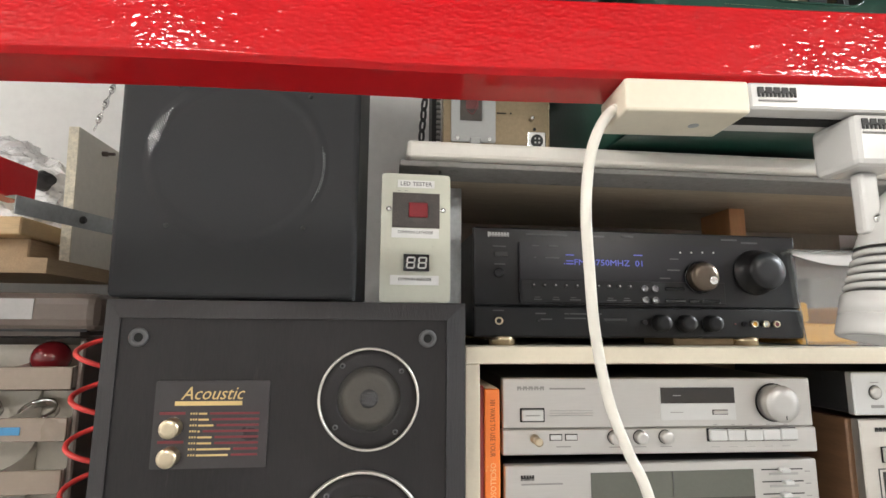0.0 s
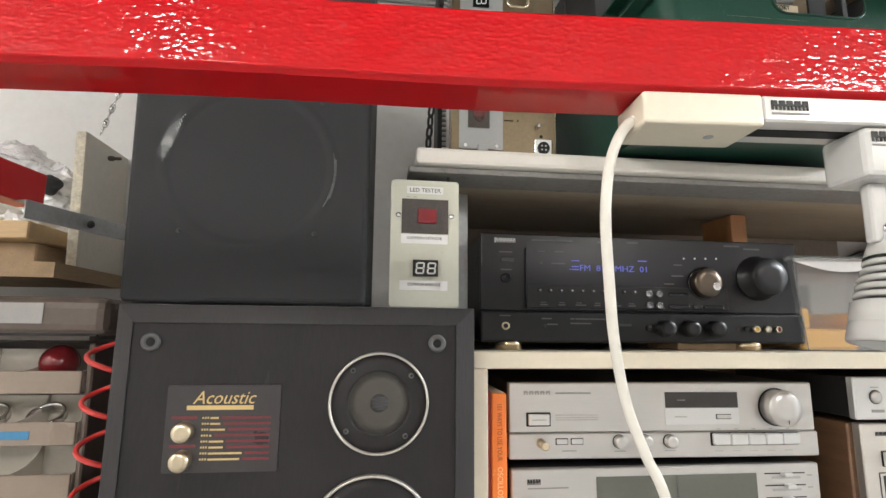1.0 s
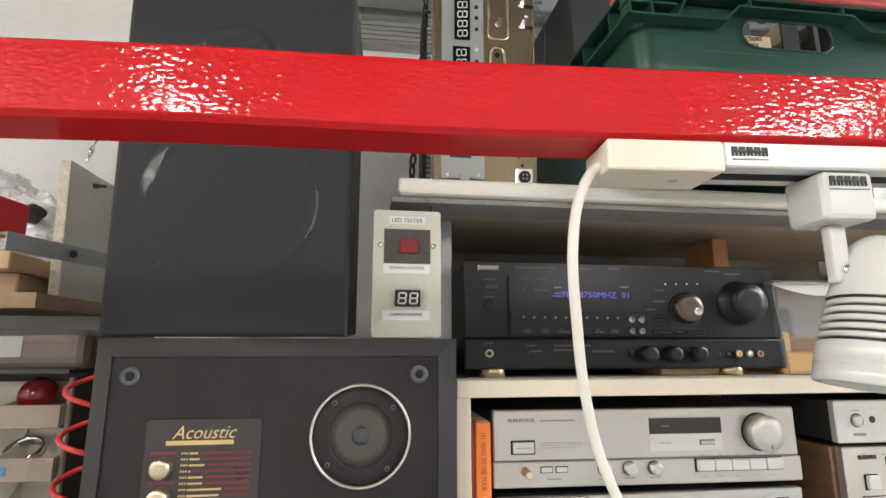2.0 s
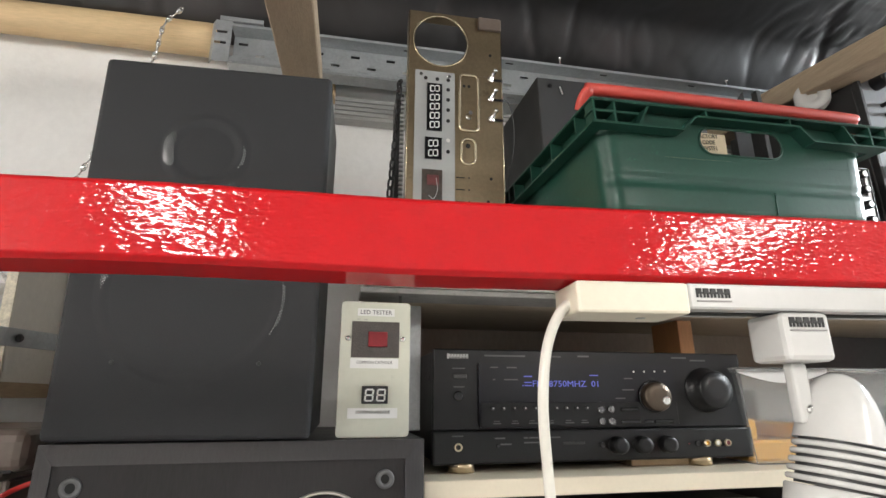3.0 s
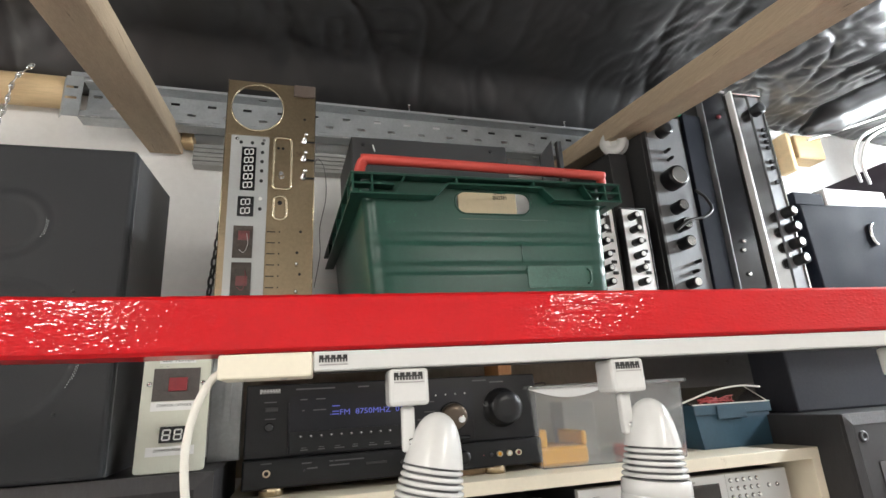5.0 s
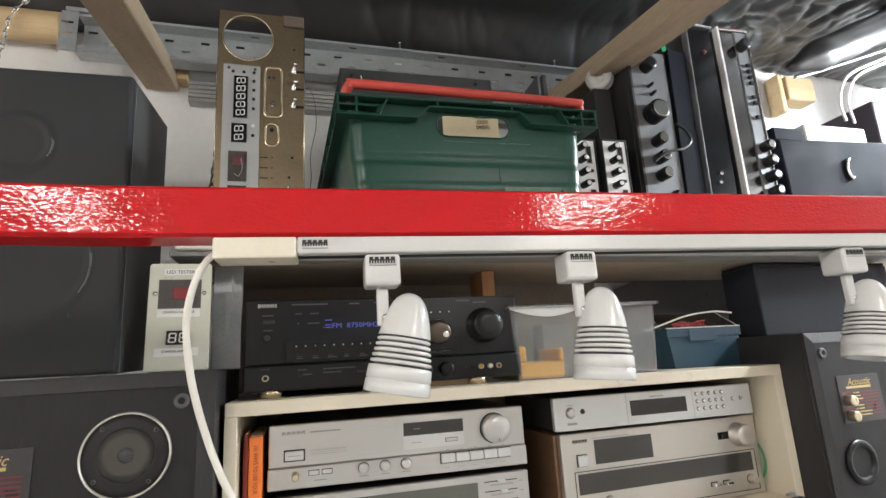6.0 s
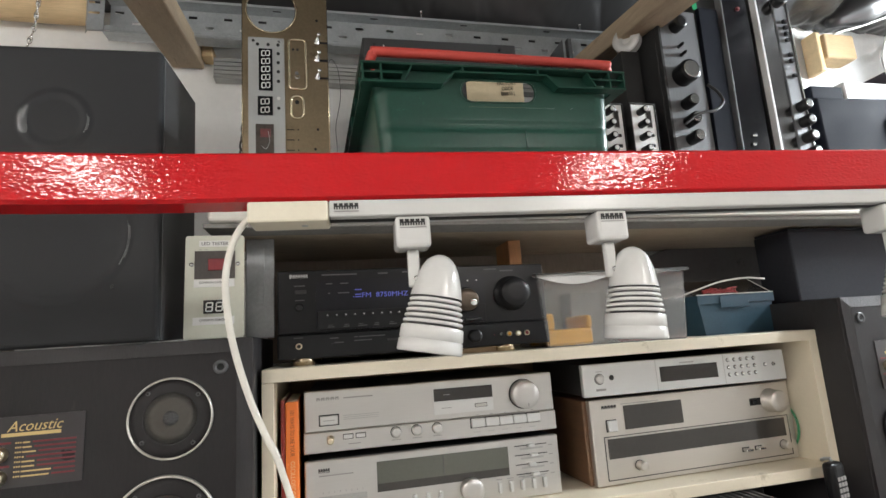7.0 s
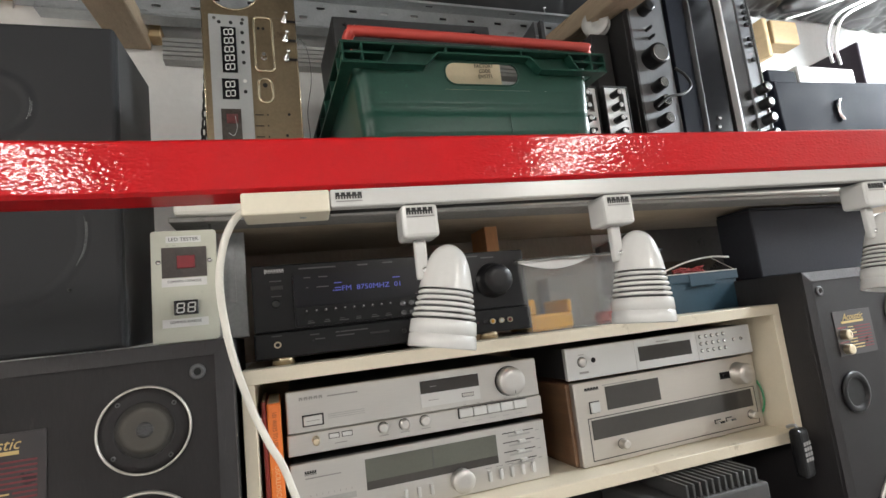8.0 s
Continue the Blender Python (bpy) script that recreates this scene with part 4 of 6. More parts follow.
    for x0, x1, z, y in ((0.0243, 0.041, 0.1295, -0.0003), (0.026, 0.040, 0.1055, -0.0003), (0.023, 0.037, 0.0440, -0.0033)):
        bar("small_print", t, DIM_PRINT, x0, x1, z, z + 0.0015, y)
    b = turned(shape(), [(0.0052, 0), (0.0052, 0.0015), (0.0033, 0.002), (0.0033, 0.0004)], (0.0306, -0.003, 0.0313), "y", 24)
    jack = part("phones_jack", b, GOLD, t, "gold-rimmed headphone socket")
    part("jack_hole", turned(shape(), [(0.003, 0), (0.003, 0.0012)], (0.0306, -0.0032, 0.0313), "y", 16), DARK_HOLE, jack)
    part("standby_button", turned(shape(), [(0.0065, 0), (0.0065, 0.0015), (0.005, 0.0022)], (0.0319, 0.0, 0.0945), "y", 22), BLACK_GLOSS, t)
    for x0, x1, z in ((0.0770, 0.0900, 0.0405), (0.0840, 0.0980, 0.0330), (0.1145, 0.1200, 0.0405), (0.1215, 0.158, 0.0405), (0.1145, 0.142, 0.0345), (0.152, 0.163, 0.0405)):
        bar("small_print", low, DIM_PRINT, x0, x1, z, z + 0.0018, -0.0033)
    part("small_switch", turned(shape(), [(0.0022, 0), (0.0018, 0.003)], (0.0805, -0.0031, 0.0322), "y", 10), BRIGHT_BUTTON, low)
    part("slide_button", block(shape(), 0.166, 0.196, -0.0045, -0.0031, 0.0320, 0.0355, 0.0004), BLACK_METAL, low)
    part("button", turned(shape(), [(0.0038, 0), (0.0038, 0.002), (0.003, 0.003)], (0.2198, -0.0031, 0.0308), "y", 16), BLACK_METAL, low)
    for x in (0.2405, 0.2748, 0.3110):
        knob("tone_knob", low, BLACK_PLASTIC, x, -0.0031, 0.0300, 0.0108, 0.014, 28, skirt=0.0008)
    for x, hole in ((0.3722, YELLOW), (0.3885, WHITE_PRINT), (0.4041, RED_PRINT)):
        b = turned(shape(), [(0.0046, 0), (0.0046, 0.004), (0.0034, 0.0044), (0.0034, 0.001)], (x, -0.0031, 0.0300), "y", 20)
        j = part("phono_jack", b, GOLD, low, "gold phono socket")
        part("jack_insert", turned(shape(), [(0.0031, 0), (0.0031, 0.0035), (0.0013, 0.0036)], (x, -0.0031, 0.0300), "y", 14), hole, j)
    part("camera_button", turned(shape(), [(0.0036, 0), (0.0034, 0.0022)], (0.3584, -0.0031, 0.0298), "y", 14), BLACK_GLOSS, low)
    part("lamp", turned(shape(), [(0.0012, 0), (0.001, 0.001)], (0.3463, -0.0031, 0.0296), "y", 8), RED_PRINT, low)
    part("side_screw", turned(shape(), [(0.004, 0), (0.004, 0.001)], (0.0035, 0.05, 0.12), "x", 12), BLACK_METAL, t)
    return t


receiver()
solid("wood_slab", block(shape(), 0.934, 1.037, 1.215, 1.30, 1.4848, 1.4944, 0.001), TIMBER, "thin tan wood slab pushed in under the black receiver", "wood slab")


def silver_tuner():
    t = thing("stereo_amplifier", sized(pose(0.686, 1.2020, 1.3463, 0, 0, -1.6), 1.014, 1.01), "slim silver stereo amplifier with large volume knob", "amplifier")
    w, h = 0.420, 0.095
    unit_body(t, w, h, 0.26, BLACK_METAL)
    f = part("fascia", block(shape(), 0, w, 0, 0.012, 0.032, h, 0.0015), SILVER, t, "brushed silver fascia")
    lo = part("lower_fascia", block(shape(), -0.001, w + 0.001, -0.0025, 0.012, 0.0, 0.0315, 0.0015), SILVER, t, "brushed silver lower strip")
    mark(f, GREY_PRINT, 0.0195, 0.0565, 0.0795, 0.0845, -0.0002)
    bar("small_print", f, GREY_PRINT, 0.062, 0.109, 0.0805, 0.0825, -0.0002)
    b = shape()
    rounded(b, 0.0225, 0.0545, 0.040, 0.0575, -0.0006, 0, 0.001)
    p = part("power_surround", b, BLACK_PLASTIC, f)
    part("power_button", block(shape(), 0.0245, 0.0525, -0.004, -0.0007, 0.0418, 0.0557, 0.0008), SILVER_COOL, p)
    bar("button_line", p, GREY_PRINT, 0.029, 0.048, 0.0482, 0.049, -0.0041)
    for z in (0.0535, 0.0505, 0.0475):
        bar("small_print", f, PALE_PRINT, 0.061, 0.118, z, z + 0.0008, -0.0002)
    b = shape()
    block(b, 0.209, 0.312, -0.0008, 0, 0.041, 0.0835, 0.0002)
    dp = part("display_window", b, SILVER_COOL, f, "display window half smoked, half silver")
    part("smoked_pane", block(shape(), 0.2098, 0.3112, -0.0016, -0.0009, 0.0625, 0.0828), SMOKE, dp)
    bar("display_dash", dp, PALE_PRINT, 0.226, 0.237, 0.0722, 0.0728, -0.0017)
    part("display_button", block(shape(), 0.280, 0.3, -0.003, -0.0013, 0.0485, 0.0535, 0.0008), SILVER, dp)
    part("button_seat", block(shape(), 0.2793, 0.3007, -0.0012, -0.0009, 0.0478, 0.0542), BLACK_PLASTIC, dp, "dark gap round the button")
    bar("small_print", dp, GREY_PRINT, 0.222, 0.239, 0.0505, 0.0515, -0.0010)
    b = turned(shape(), [(0.0250, 0), (0.0250, 0.001)], (0.3655, 0.0, 0.063), "y", 48)
    part("knob_recess", b, BLACK_PLASTIC, f)
    b = turned(shape(), [(0.0232, 0.001), (0.0232, 0.0175), (0.0222, 0.0195), (0.010, 0.0198)], (0.3655, 0.0, 0.063), "y", 56)
    kn = part("volume_knob", b, SILVER, t, "large silver volume knob")
    bar("knob_mark", kn, BLACK_PRINT, 0.3675, 0.3683, 0.0435, 0.0485, -0.0200)
    sl = part("button_slot", block(shape(), 0.2685, 0.3915, -0.0032, -0.0026, 0.0145, 0.0312), BLACK_PLASTIC, lo)
    for k in range(5):
        part("push_button", block(shape(), 0.270 + 0.0243 * k, 0.2933 + 0.0243 * k, -0.009, -0.0033, 0.016, 0.0303, 0.0012), SILVER_COOL, lo, "silver push button")
        bar("small_print", f, GREY_PRINT, 0.28 + 0.0243 * k, 0.285 + 0.0243 * k, 0.0345, 0.0355, -0.0002)
        bar("small_print", lo, PALE_PRINT, 0.274 + 0.0243 * k, 0.285 + 0.0243 * k, 0.0075, 0.0085, -0.0027)
    for x in (0.144, 0.178, 0.212):
        knob("small_knob", lo, SILVER, x, -0.0026, 0.021, 0.0079, 0.010, 28, "small silver knob")
        bar("small_print", lo, GREY_PRINT, x - 0.007, x + 0.008, 0.0085, 0.0095, -0.0027)
    for x in (0.0605, 0.0805):
        part("switch", block(shape(), x, x + 0.0145, -0.0045, -0.0031, 0.0185, 0.0248, 0.0006), SILVER_COOL, lo)
        part("switch_seat", block(shape(), x - 0.0009, x + 0.0154, -0.0030, -0.0026, 0.0176, 0.0257), BLACK_PLASTIC, lo, "dark gap round the switch")
    bar("small_print", lo, GREY_PRINT, 0.068, 0.087, 0.0095, 0.0108, -0.0027)
    b = turned(shape(), [(0.0058, 0), (0.0058, 0.004), (0.0044, 0.005), (0.0044, 0.014), (0.0052, 0.0145), (0.0052, 0.022), (0.003, 0.0225)], (0.0405, -0.0026, 0.020), "y", 20)
    part("plug", b, GOLD, t, "gold headphone plug adapter")
    return t


silver_tuner()


def silver_cassette():
    t = thing("stereo_receiver", sized(pose(0.6861, 1.1942, 1.2392), 1.037, 0.988), "silver stereo receiver with wide tuning window and sliders", "receiver")
    w, h = 0.413, 0.0975
    unit_body(t, w, h, 0.26, BLACK_METAL)
    f = part("fascia", block(shape(), 0, w, 0, 0.012, 0, h, 0.0015), SILVER, t, "brushed silver fascia")
    mark(f, BLACK_PRINT, 0.020, 0.0375, 0.079, 0.0855, -0.0002)
    bar("small_print", f, GREY_PRINT, 0.0205, 0.072, 0.0735, 0.0752, -0.0002)
    b = block(shape(), 0.108, 0.3235, -0.0006, 0, 0.040, 0.0865)
    d = part("dial_window", b, LCD, f, "grey-green tuning window")
    part("dial_shade", block(shape(), 0.1082, 0.3233, -0.0012, -0.0007, 0.0402, 0.0525), DIAL, d)
    bar("needle", d, DIM_PRINT, 0.214, 0.2148, 0.055, 0.0855, -0.0008)
    b = turned(shape(), [(0.0185, 0), (0.0185, 0.014), (0.017, 0.016), (0.008, 0.0164)], (0.257, 0.0, 0.026), "y", 44)
    part("tuning_knob", b, SILVER, t, "silver tuning knob")
    for k in range(4):
        z = 0.0845 - 0.0155 * k
        s = part("slider_slot", block(shape(), 0.335, 0.392, -0.0004, 0, z, z + 0.0014), BLACK_PLASTIC, f)
        part("slider_cap", block(shape(), 0.357 + 0.004 * (k % 2), 0.369 + 0.004 * (k % 2), -0.009, -0.0005, z - 0.0016, z + 0.003, 0.0006), SILVER_COOL, s)
        bar("small_print", f, PALE_PRINT, 0.345, 0.385, z - 0.0065, z - 0.0035, -0.0002)
        bar("small_print", f, GREY_PRINT, 0.395, 0.402, z - 0.003, z - 0.002, -0.0002)
    for k in range(5):
        x = 0.302 + 0.0195 * k
        part("lever", block(shape(), x, x + 0.0055, -0.007, 0, 0.014, 0.0315, 0.001), SILVER_COOL, f, "small silver lever switch")
        bar("small_print", f, GREY_PRINT, x - 0.003, x + 0.008, 0.0345, 0.0355, -0.0002)
    for k in range(3):
        x = 0.163 + 0.0205 * k
        part("lever", block(shape(), x, x + 0.0055, -0.007, 0, 0.014, 0.0305, 0.001), SILVER_COOL, f, "small silver lever switch")
    bar("scale_plate", f, PALE_PRINT, 0.020, 0.092, 0.0345, 0.0435, -0.0002)
    for k in range(8):
        bar("scale_tick", f, GREY_PRINT, 0.026 + 0.0085 * k, 0.0266 + 0.0085 * k, 0.0475, 0.0505, -0.0002)
    knob("small_knob", f, SILVER, 0.06, 0.0, 0.022, 0.009, 0.012, 28)
    return t


silver_cassette()


def slim_tuner():
    t = thing("slim_tuner", sized(pose(1.1689, 1.1823, 1.3930, 0, 0, -0.7), 1.003, 1.01), "slim satin silver tuner with keypad, resting on a larger tuner", "tuner")
    w, h = 0.430, 0.0565
    unit_body(t, w, h, 0.25, BLACK_METAL)
    f = part("fascia", block(shape(), 0, w, 0, 0.012, 0, h, 0.0015), SILVER_COOL, t, "satin silver fascia")
    part("power_button", turned(shape(), [(0.0085, 0), (0.0082, 0.003), (0.006, 0.0045), (0.003, 0.005)], (0.032, 0, 0.030), "y", 24), SILVER, f)
    part("button_seat", turned(shape(), [(0.0096, 0), (0.0096, 0.0005)], (0.032, 0, 0.030), "y", 24), SOCKET_GREY, f)
    part("sensor_hole", turned(shape(), [(0.0047, 0), (0.0047, 0.0006)], (0.056, 0, 0.031), "y", 18), BLACK_GLOSS, f)
    bar("small_print", f, GREY_PRINT, 0.026, 0.038, 0.0425, 0.0435, -0.0002)
    bar("type_mark", f, GREY_PRINT, 0.024, 0.043, 0.0095, 0.0132, -0.0002)
    for x in (0.147, 0.292):
        part("groove", block(shape(), x, x + 0.0006, -0.0003, 0, 0.001, h - 0.001), GREY_PRINT, f)
    part("display_window", block(shape(), 0.155, 0.277, -0.0008, 0, 0.0155, 0.0425), SMOKE, f, "smoked display window")
    mark(f, GREY_PRINT, 0.198, 0.229, 0.046, 0.0482, -0.0002)
    # each key has a dark disc behind it for its shadow outline
    for r in range(3):
        for c in range(5):
            part("key", turned(shape(), [(0.0029, 0), (0.0029, 0.002), (0.002, 0.003)], (0.302 + 0.0145 * c, 0, 0.0445 - 0.0135 * r), "y", 12), CHROME, f)
            part("key_seat", turned(shape(), [(0.0038, 0), (0.0038, 0.0005)], (0.302 + 0.0145 * c, 0, 0.0445 - 0.0135 * r), "y", 12), SOCKET_GREY, f)
    for x in (0.384, 0.403):
        part("key", turned(shape(), [(0.0029, 0), (0.0029, 0.002), (0.002, 0.003)], (x, 0, 0.0305), "y", 12), CHROME, f)
        part("key_seat", turned(shape(), [(0.0038, 0), (0.0038, 0.0005)], (x, 0, 0.0305), "y", 12), SOCKET_GREY, f)
    return t


slim_tuner()


def wide_tuner():
    t = thing("wide_tuner", sized(pose(1.1799, 1.1898, 1.2388, 0, 0, 1.8), 1.049, 1.015), "champagne silver tuner in a walnut sleeve with long dial window", "tuner")
    w, h = 0.423, 0.1455
    part("sleeve", block(shape(), -0.006, w + 0.002, 0.014, 0.25, 0, h - 0.001, 0.002), WALNUT, t, "walnut veneered sleeve")
    f = part("fascia", block(shape(), 0, w, 0, 0.0138, 0.001, h, 0.0015), CHAMPAGNE, t, "champagne aluminium fascia")
    mark(f, BLACK_PRINT, 0.022, 0.052, 0.129, 0.1345, -0.0002)
    bar("small_print", f, GREY_PRINT, 0.059, 0.135, 0.134, 0.1352, -0.0002)
    part("meter_window", block(shape(), 0.064, 0.182, -0.0008, 0, 0.0905, 0.1315), DIAL, f, "grey meter window")
    part("power_button", block(shape(), 0.0285, 0.0465, -0.006, -0.0006, 0.0905, 0.1085, 0.001), SILVER_COOL, f)
    part("button_seat", block(shape(), 0.0272, 0.0478, -0.0005, 0, 0.0892, 0.1098), BLACK_PLASTIC, f, "dark gap round the button")
    b = turned(shape(), [(0.0225, 0), (0.0225, 0.002), (0.021, 0.003), (0.0205, 0.022), (0.0185, 0.0245), (0.008, 0.025)], (0.377, 0.0, 0.112), "y", 44)
    part("tuning_knob", b, CHAMPAGNE, t, "large champagne tuning knob")
    part("knob_slot", block(shape(), 0.330, 0.357, -0.0006, 0, 0.1055, 0.119), BLACK_PLASTIC, f)
    part("slot_lever", block(shape(), 0.333, 0.342, -0.006, -0.0007, 0.1085, 0.116, 0.0008), BLACK_GLOSS, f)
    fr = shape()
    for a, c, d, e in ((0.0205, 0.4105, 0.0085, 0.0100), (0.0205, 0.4105, 0.0805, 0.082), (0.0205, 0.022, 0.01, 0.0805), (0.409, 0.4105, 0.01, 0.0805)):
        block(fr, a, c, -0.0005, 0, d, e)
    part("frame_line", fr, BLACK_PRINT, f, "dark inlaid frame line")
    part("dial_window", block(shape(), 0.027, 0.401, -0.0009, 0, 0.044, 0.0775), DIAL, f, "long grey dial window")
    for x, r, hh in ((0.083, 0.0078, 0.016), (0.391, 0.0078, 0.014)):
        knob("small_knob", f, CHAMPAGNE, x, 0, 0.0285, r, hh, 26)
    for x in (0.298, 0.326):
        part("switch", block(shape(), x, x + 0.014, -0.012, -0.0006, 0.0265, 0.032, 0.001), CHROME, f)
        part("switch_seat", block(shape(), x - 0.001, x + 0.015, -0.0005, 0, 0.0250, 0.033), BLACK_PLASTIC, f, "dark gap round the switch")
    return t


wide_tuner()


def book(x, w, h, d, material, label, title=""):
    t = thing("book", pose(x, 1.182, 1.2388), label, "book", "books beside the silver units")
    part("cover", block(shape(), 0, w, 0.0, d, 0, h, 0.0015), material, t)
    part("pages", block(shape(), 0.002, w - 0.002, 0.006, d - 0.002, h, h + 0.0008), PAPER, t)
    if title:
        a, c = title
        words("lettering", a, 0.009, BROWN_PRINT, t, w * 0.36, -0.0006, h - 0.012, "LEFT", turn=90, width=0.068)
        words("lettering", c, 0.010, CREAM_PRINT, t, w * 0.36, -0.0006, h - 0.088, "LEFT", turn=90, width=0.058)
    return t


book(0.6515, 0.0065, 0.196, 0.15, RED_BOOK, "thin red book standing beside an orange one")
book(0.6588, 0.0195, 0.192, 0.15, ORANGE, "orange electronics book with title down its worn spine", ("101 WAYS TO USE YOUR", "OSCILLOSCOPE"))
hank = [(1.6235, 1.225 + 0.03 * math.cos(a), 1.298 + 0.042 * math.sin(a)) for a in [2 * math.pi * k / 24 for k in range(24)]]
solid("cable_hank", tube(shape(), hank, 0.0022, 8, closed=True), GREEN_GLASS, "small green hank of cable beside the walnut tuner", "cable", smooth=True)


# ---- things on the cabinet top ----
def clear_tub():
    t = thing("clear_tub", sized(pose(1.0955, 1.1875, 1.4847, 0, 0, -4), 0.94, 0.94), "cloudy clear plastic tub with yellow and orange parts inside", "storage tub")
    w, d, h = 0.335, 0.2, 0.140
    for nm, x0, x1, y0, y1, z0, z1 in (("tub_floor", 0.012, w - 0.012, 0.008, d - 0.008, 0, 0.002), ("tub_wall", 0.010, 0.0116, 0.008, d - 0.008, 0.002, h), ("tub_wall", w - 0.0116, w - 0.010, 0.008, d - 0.008, 0.002, h),
                                       ("tub_wall", 0.0117, w - 0.0117, 0.008, 0.0096, 0.002, h), ("tub_wall", 0.0117, w - 0.0117, d - 0.0096, d - 0.008, 0.002, h)):
        b = block(shape(), x0, x1, y0, y1, z0, z1)
        for v in b.verts:
            v.co.x = w / 2 + (v.co.x - w / 2) * (0.92 + 0.08 * v.co.z / h)
        part(nm, b, GLASSY, t).visible_shadow = False
    b = shape()
    tube(b, [(0.004, 0.003, h), (w - 0.004, 0.003, h), (w - 0.004, d - 0.003, h), (0.004, d - 0.003, h)], 0.004, 6, closed=True)
    part("rim", b, GLASSY, t)
    n = 20
    b = shape()
    cols = []
    for k in range(n + 1):
        x, dz = 0.01 + 0.155 * k / n, 0.016 * math.sin(math.pi * k / n)
        cols.append([b.verts.new((x, y, z)) for y, z in ((0.003, h - 0.004 - dz), (0.006, h - 0.004 - dz), (0.006, h + 0.001), (0.003, h + 0.001))])
    for p, q in zip(cols, cols[1:]):
        for k in range(4):
            b.faces.new((p[k], p[(k + 1) % 4], q[(k + 1) % 4], q[k]))
    b.faces.new(cols[0])
    b.faces.new(cols[-1])
    part("handle_lip", b, WHITE_PLASTIC, t, "curved frosted lip")
    return t


clear_tub()
b = shape()
block(b, 1.1215, 1.214, 1.208, 1.30, 1.487, 1.516, 0.004)
block(b, 1.1215, 1.138, 1.208, 1.30, 1.516, 1.546, 0.003)
block(b, 1.204, 1.214, 1.208, 1.30, 1.516, 1.540, 0.003)
solid("yellow_holder", b, YELLOW, "yellow plastic holder lying inside the clear tub", "holder")
solid("orange_part", block(shape(), 1.30, 1.36, 1.22, 1.27, 1.487, 1.508, 0.004), RED_PLASTIC, "small orange plastic part inside the clear tub", "plastic part")
solid("card_scrap", block(shape(), 1.215, 1.285, 1.29, 1.34, 1.487, 1.59, 0.002), GREY_BOARD, "dark grey part standing in the clear tub", "plastic part")


def blue_bin():
    t = thing("parts_bin", sized(pose(1.4733, 1.238, 1.4847, 0, 0, -1.5), 0.979, 0.93), "blue-grey plastic parts bin filled with red and black wire", "parts bin")
    w, d, h = 0.185, 0.2, 0.088
    b = shape()
    for x0, x1, y0, y1, z0, z1 in ((0, w, 0, d, 0, 0.003), (0, 0.003, 0, d, 0.003, h), (w - 0.003, w, 0, d, 0.003, h), (0.0031, w - 0.0031, 0, 0.003, 0.003, h), (0.0031, w - 0.0031, d - 0.003, d, 0.003, h)):
        block(b, x0, x1, y0, y1, z0, z1)
    for v in b.verts:
        k = 0.9 + 0.1 * v.co.z / h
        v.co.x = w / 2 + (v.co.x - w / 2) * k
    part("bin_body", b, BLUE, t)
    part("rim", block(shape(), -0.002, w + 0.002, -0.004, -0.0002, h - 0.02, h, 0.001), BLUE, t)
    part("rim_edge", block(shape(), -0.002, w + 0.002, -0.0042, 0.0, h + 0.0002, h + 0.0022, 0.0006), WHITE_EDGE, t, "pale worn rim edge")
    part("rim_edge", block(shape(), w - 0.002, w + 0.002, 0.0003, d, h + 0.0002, h + 0.0022, 0.0006), WHITE_EDGE, t, "pale worn rim edge")
    lid_m = pose(0, 0.006, h + 0.0024, -58, 0, 0)
    part("lid", block(shape(), -0.002, w + 0.002, 0, 0.003, 0, 0.068, 0.0008, m=lid_m), SMOKE, t, "smoky lid standing open")
    part("lid_edge", block(shape(), w + 0.0022, w + 0.0045, -0.0005, 0.0035, 0, 0.069, 0.0005, m=lid_m), WHITE_EDGE, t, "pale edge of the open lid")
    part("divider", block(shape(), w * 0.62, w * 0.62 + 0.003, 0.006, d - 0.006, 0.006, h - 0.004), BLACK_PLASTIC, t, "black divider")
    part("clip", block(shape(), 0.05, 0.12, -0.007, -0.0045, h - 0.03, h - 0.002, 0.001), BLUE, t, "moulded front clip")
    return t


blue_bin()


def tangle(name, m, material, label, x, y, z, sx, sy, sz, r, n, seed):
    rng = random.Random(seed)
    pts = [(x + rng.uniform(-sx, sx), y + rng.uniform(-sy, sy), z + rng.uniform(0, sz)) for _ in range(n)]
    return solid(name, tube(shape(), curve_points(pts, 6), r, 6), material, label, "wire", "loose wires", smooth=True)


tangle("wire_tangle", None, WIRE_RED, "tangle of thin red wire heaped in the blue bin", 1.538, 1.2475, 1.562, 0.046, 0.006, 0.020, 0.0011, 60, 3)
tangle("wire_tangle", None, WIRE_BLACK, "tangle of black wire heaped in the blue bin", 1.565, 1.34, 1.500, 0.06, 0.06, 0.04, 0.003, 34, 5)
tangle("wire_tangle", None, WIRE_BLACK, "black wires standing up behind the clear tub", 1.19, 1.42, 1.585, 0.05, 0.03, 0.07, 0.0018, 12, 8)
solid("white_wire", tube(shape(), curve_points([(1.44, 1.26, 1.565), (1.48, 1.25, 1.578), (1.54, 1.245, 1.594), (1.60, 1.24, 1.600), (1.645, 1.235, 1.596)]), 0.002, 6), WIRE_WHITE, "stiff white wire lying across the blue bin", "wire", smooth=True)
solid("wood_block", block(shape(), 1.094, 1.1215, 1.300, 1.378, 1.6402, 1.7052, 0.001), ORANGE_WOOD, "orange-brown wood block wedged between receiver and shelf", "wood block")

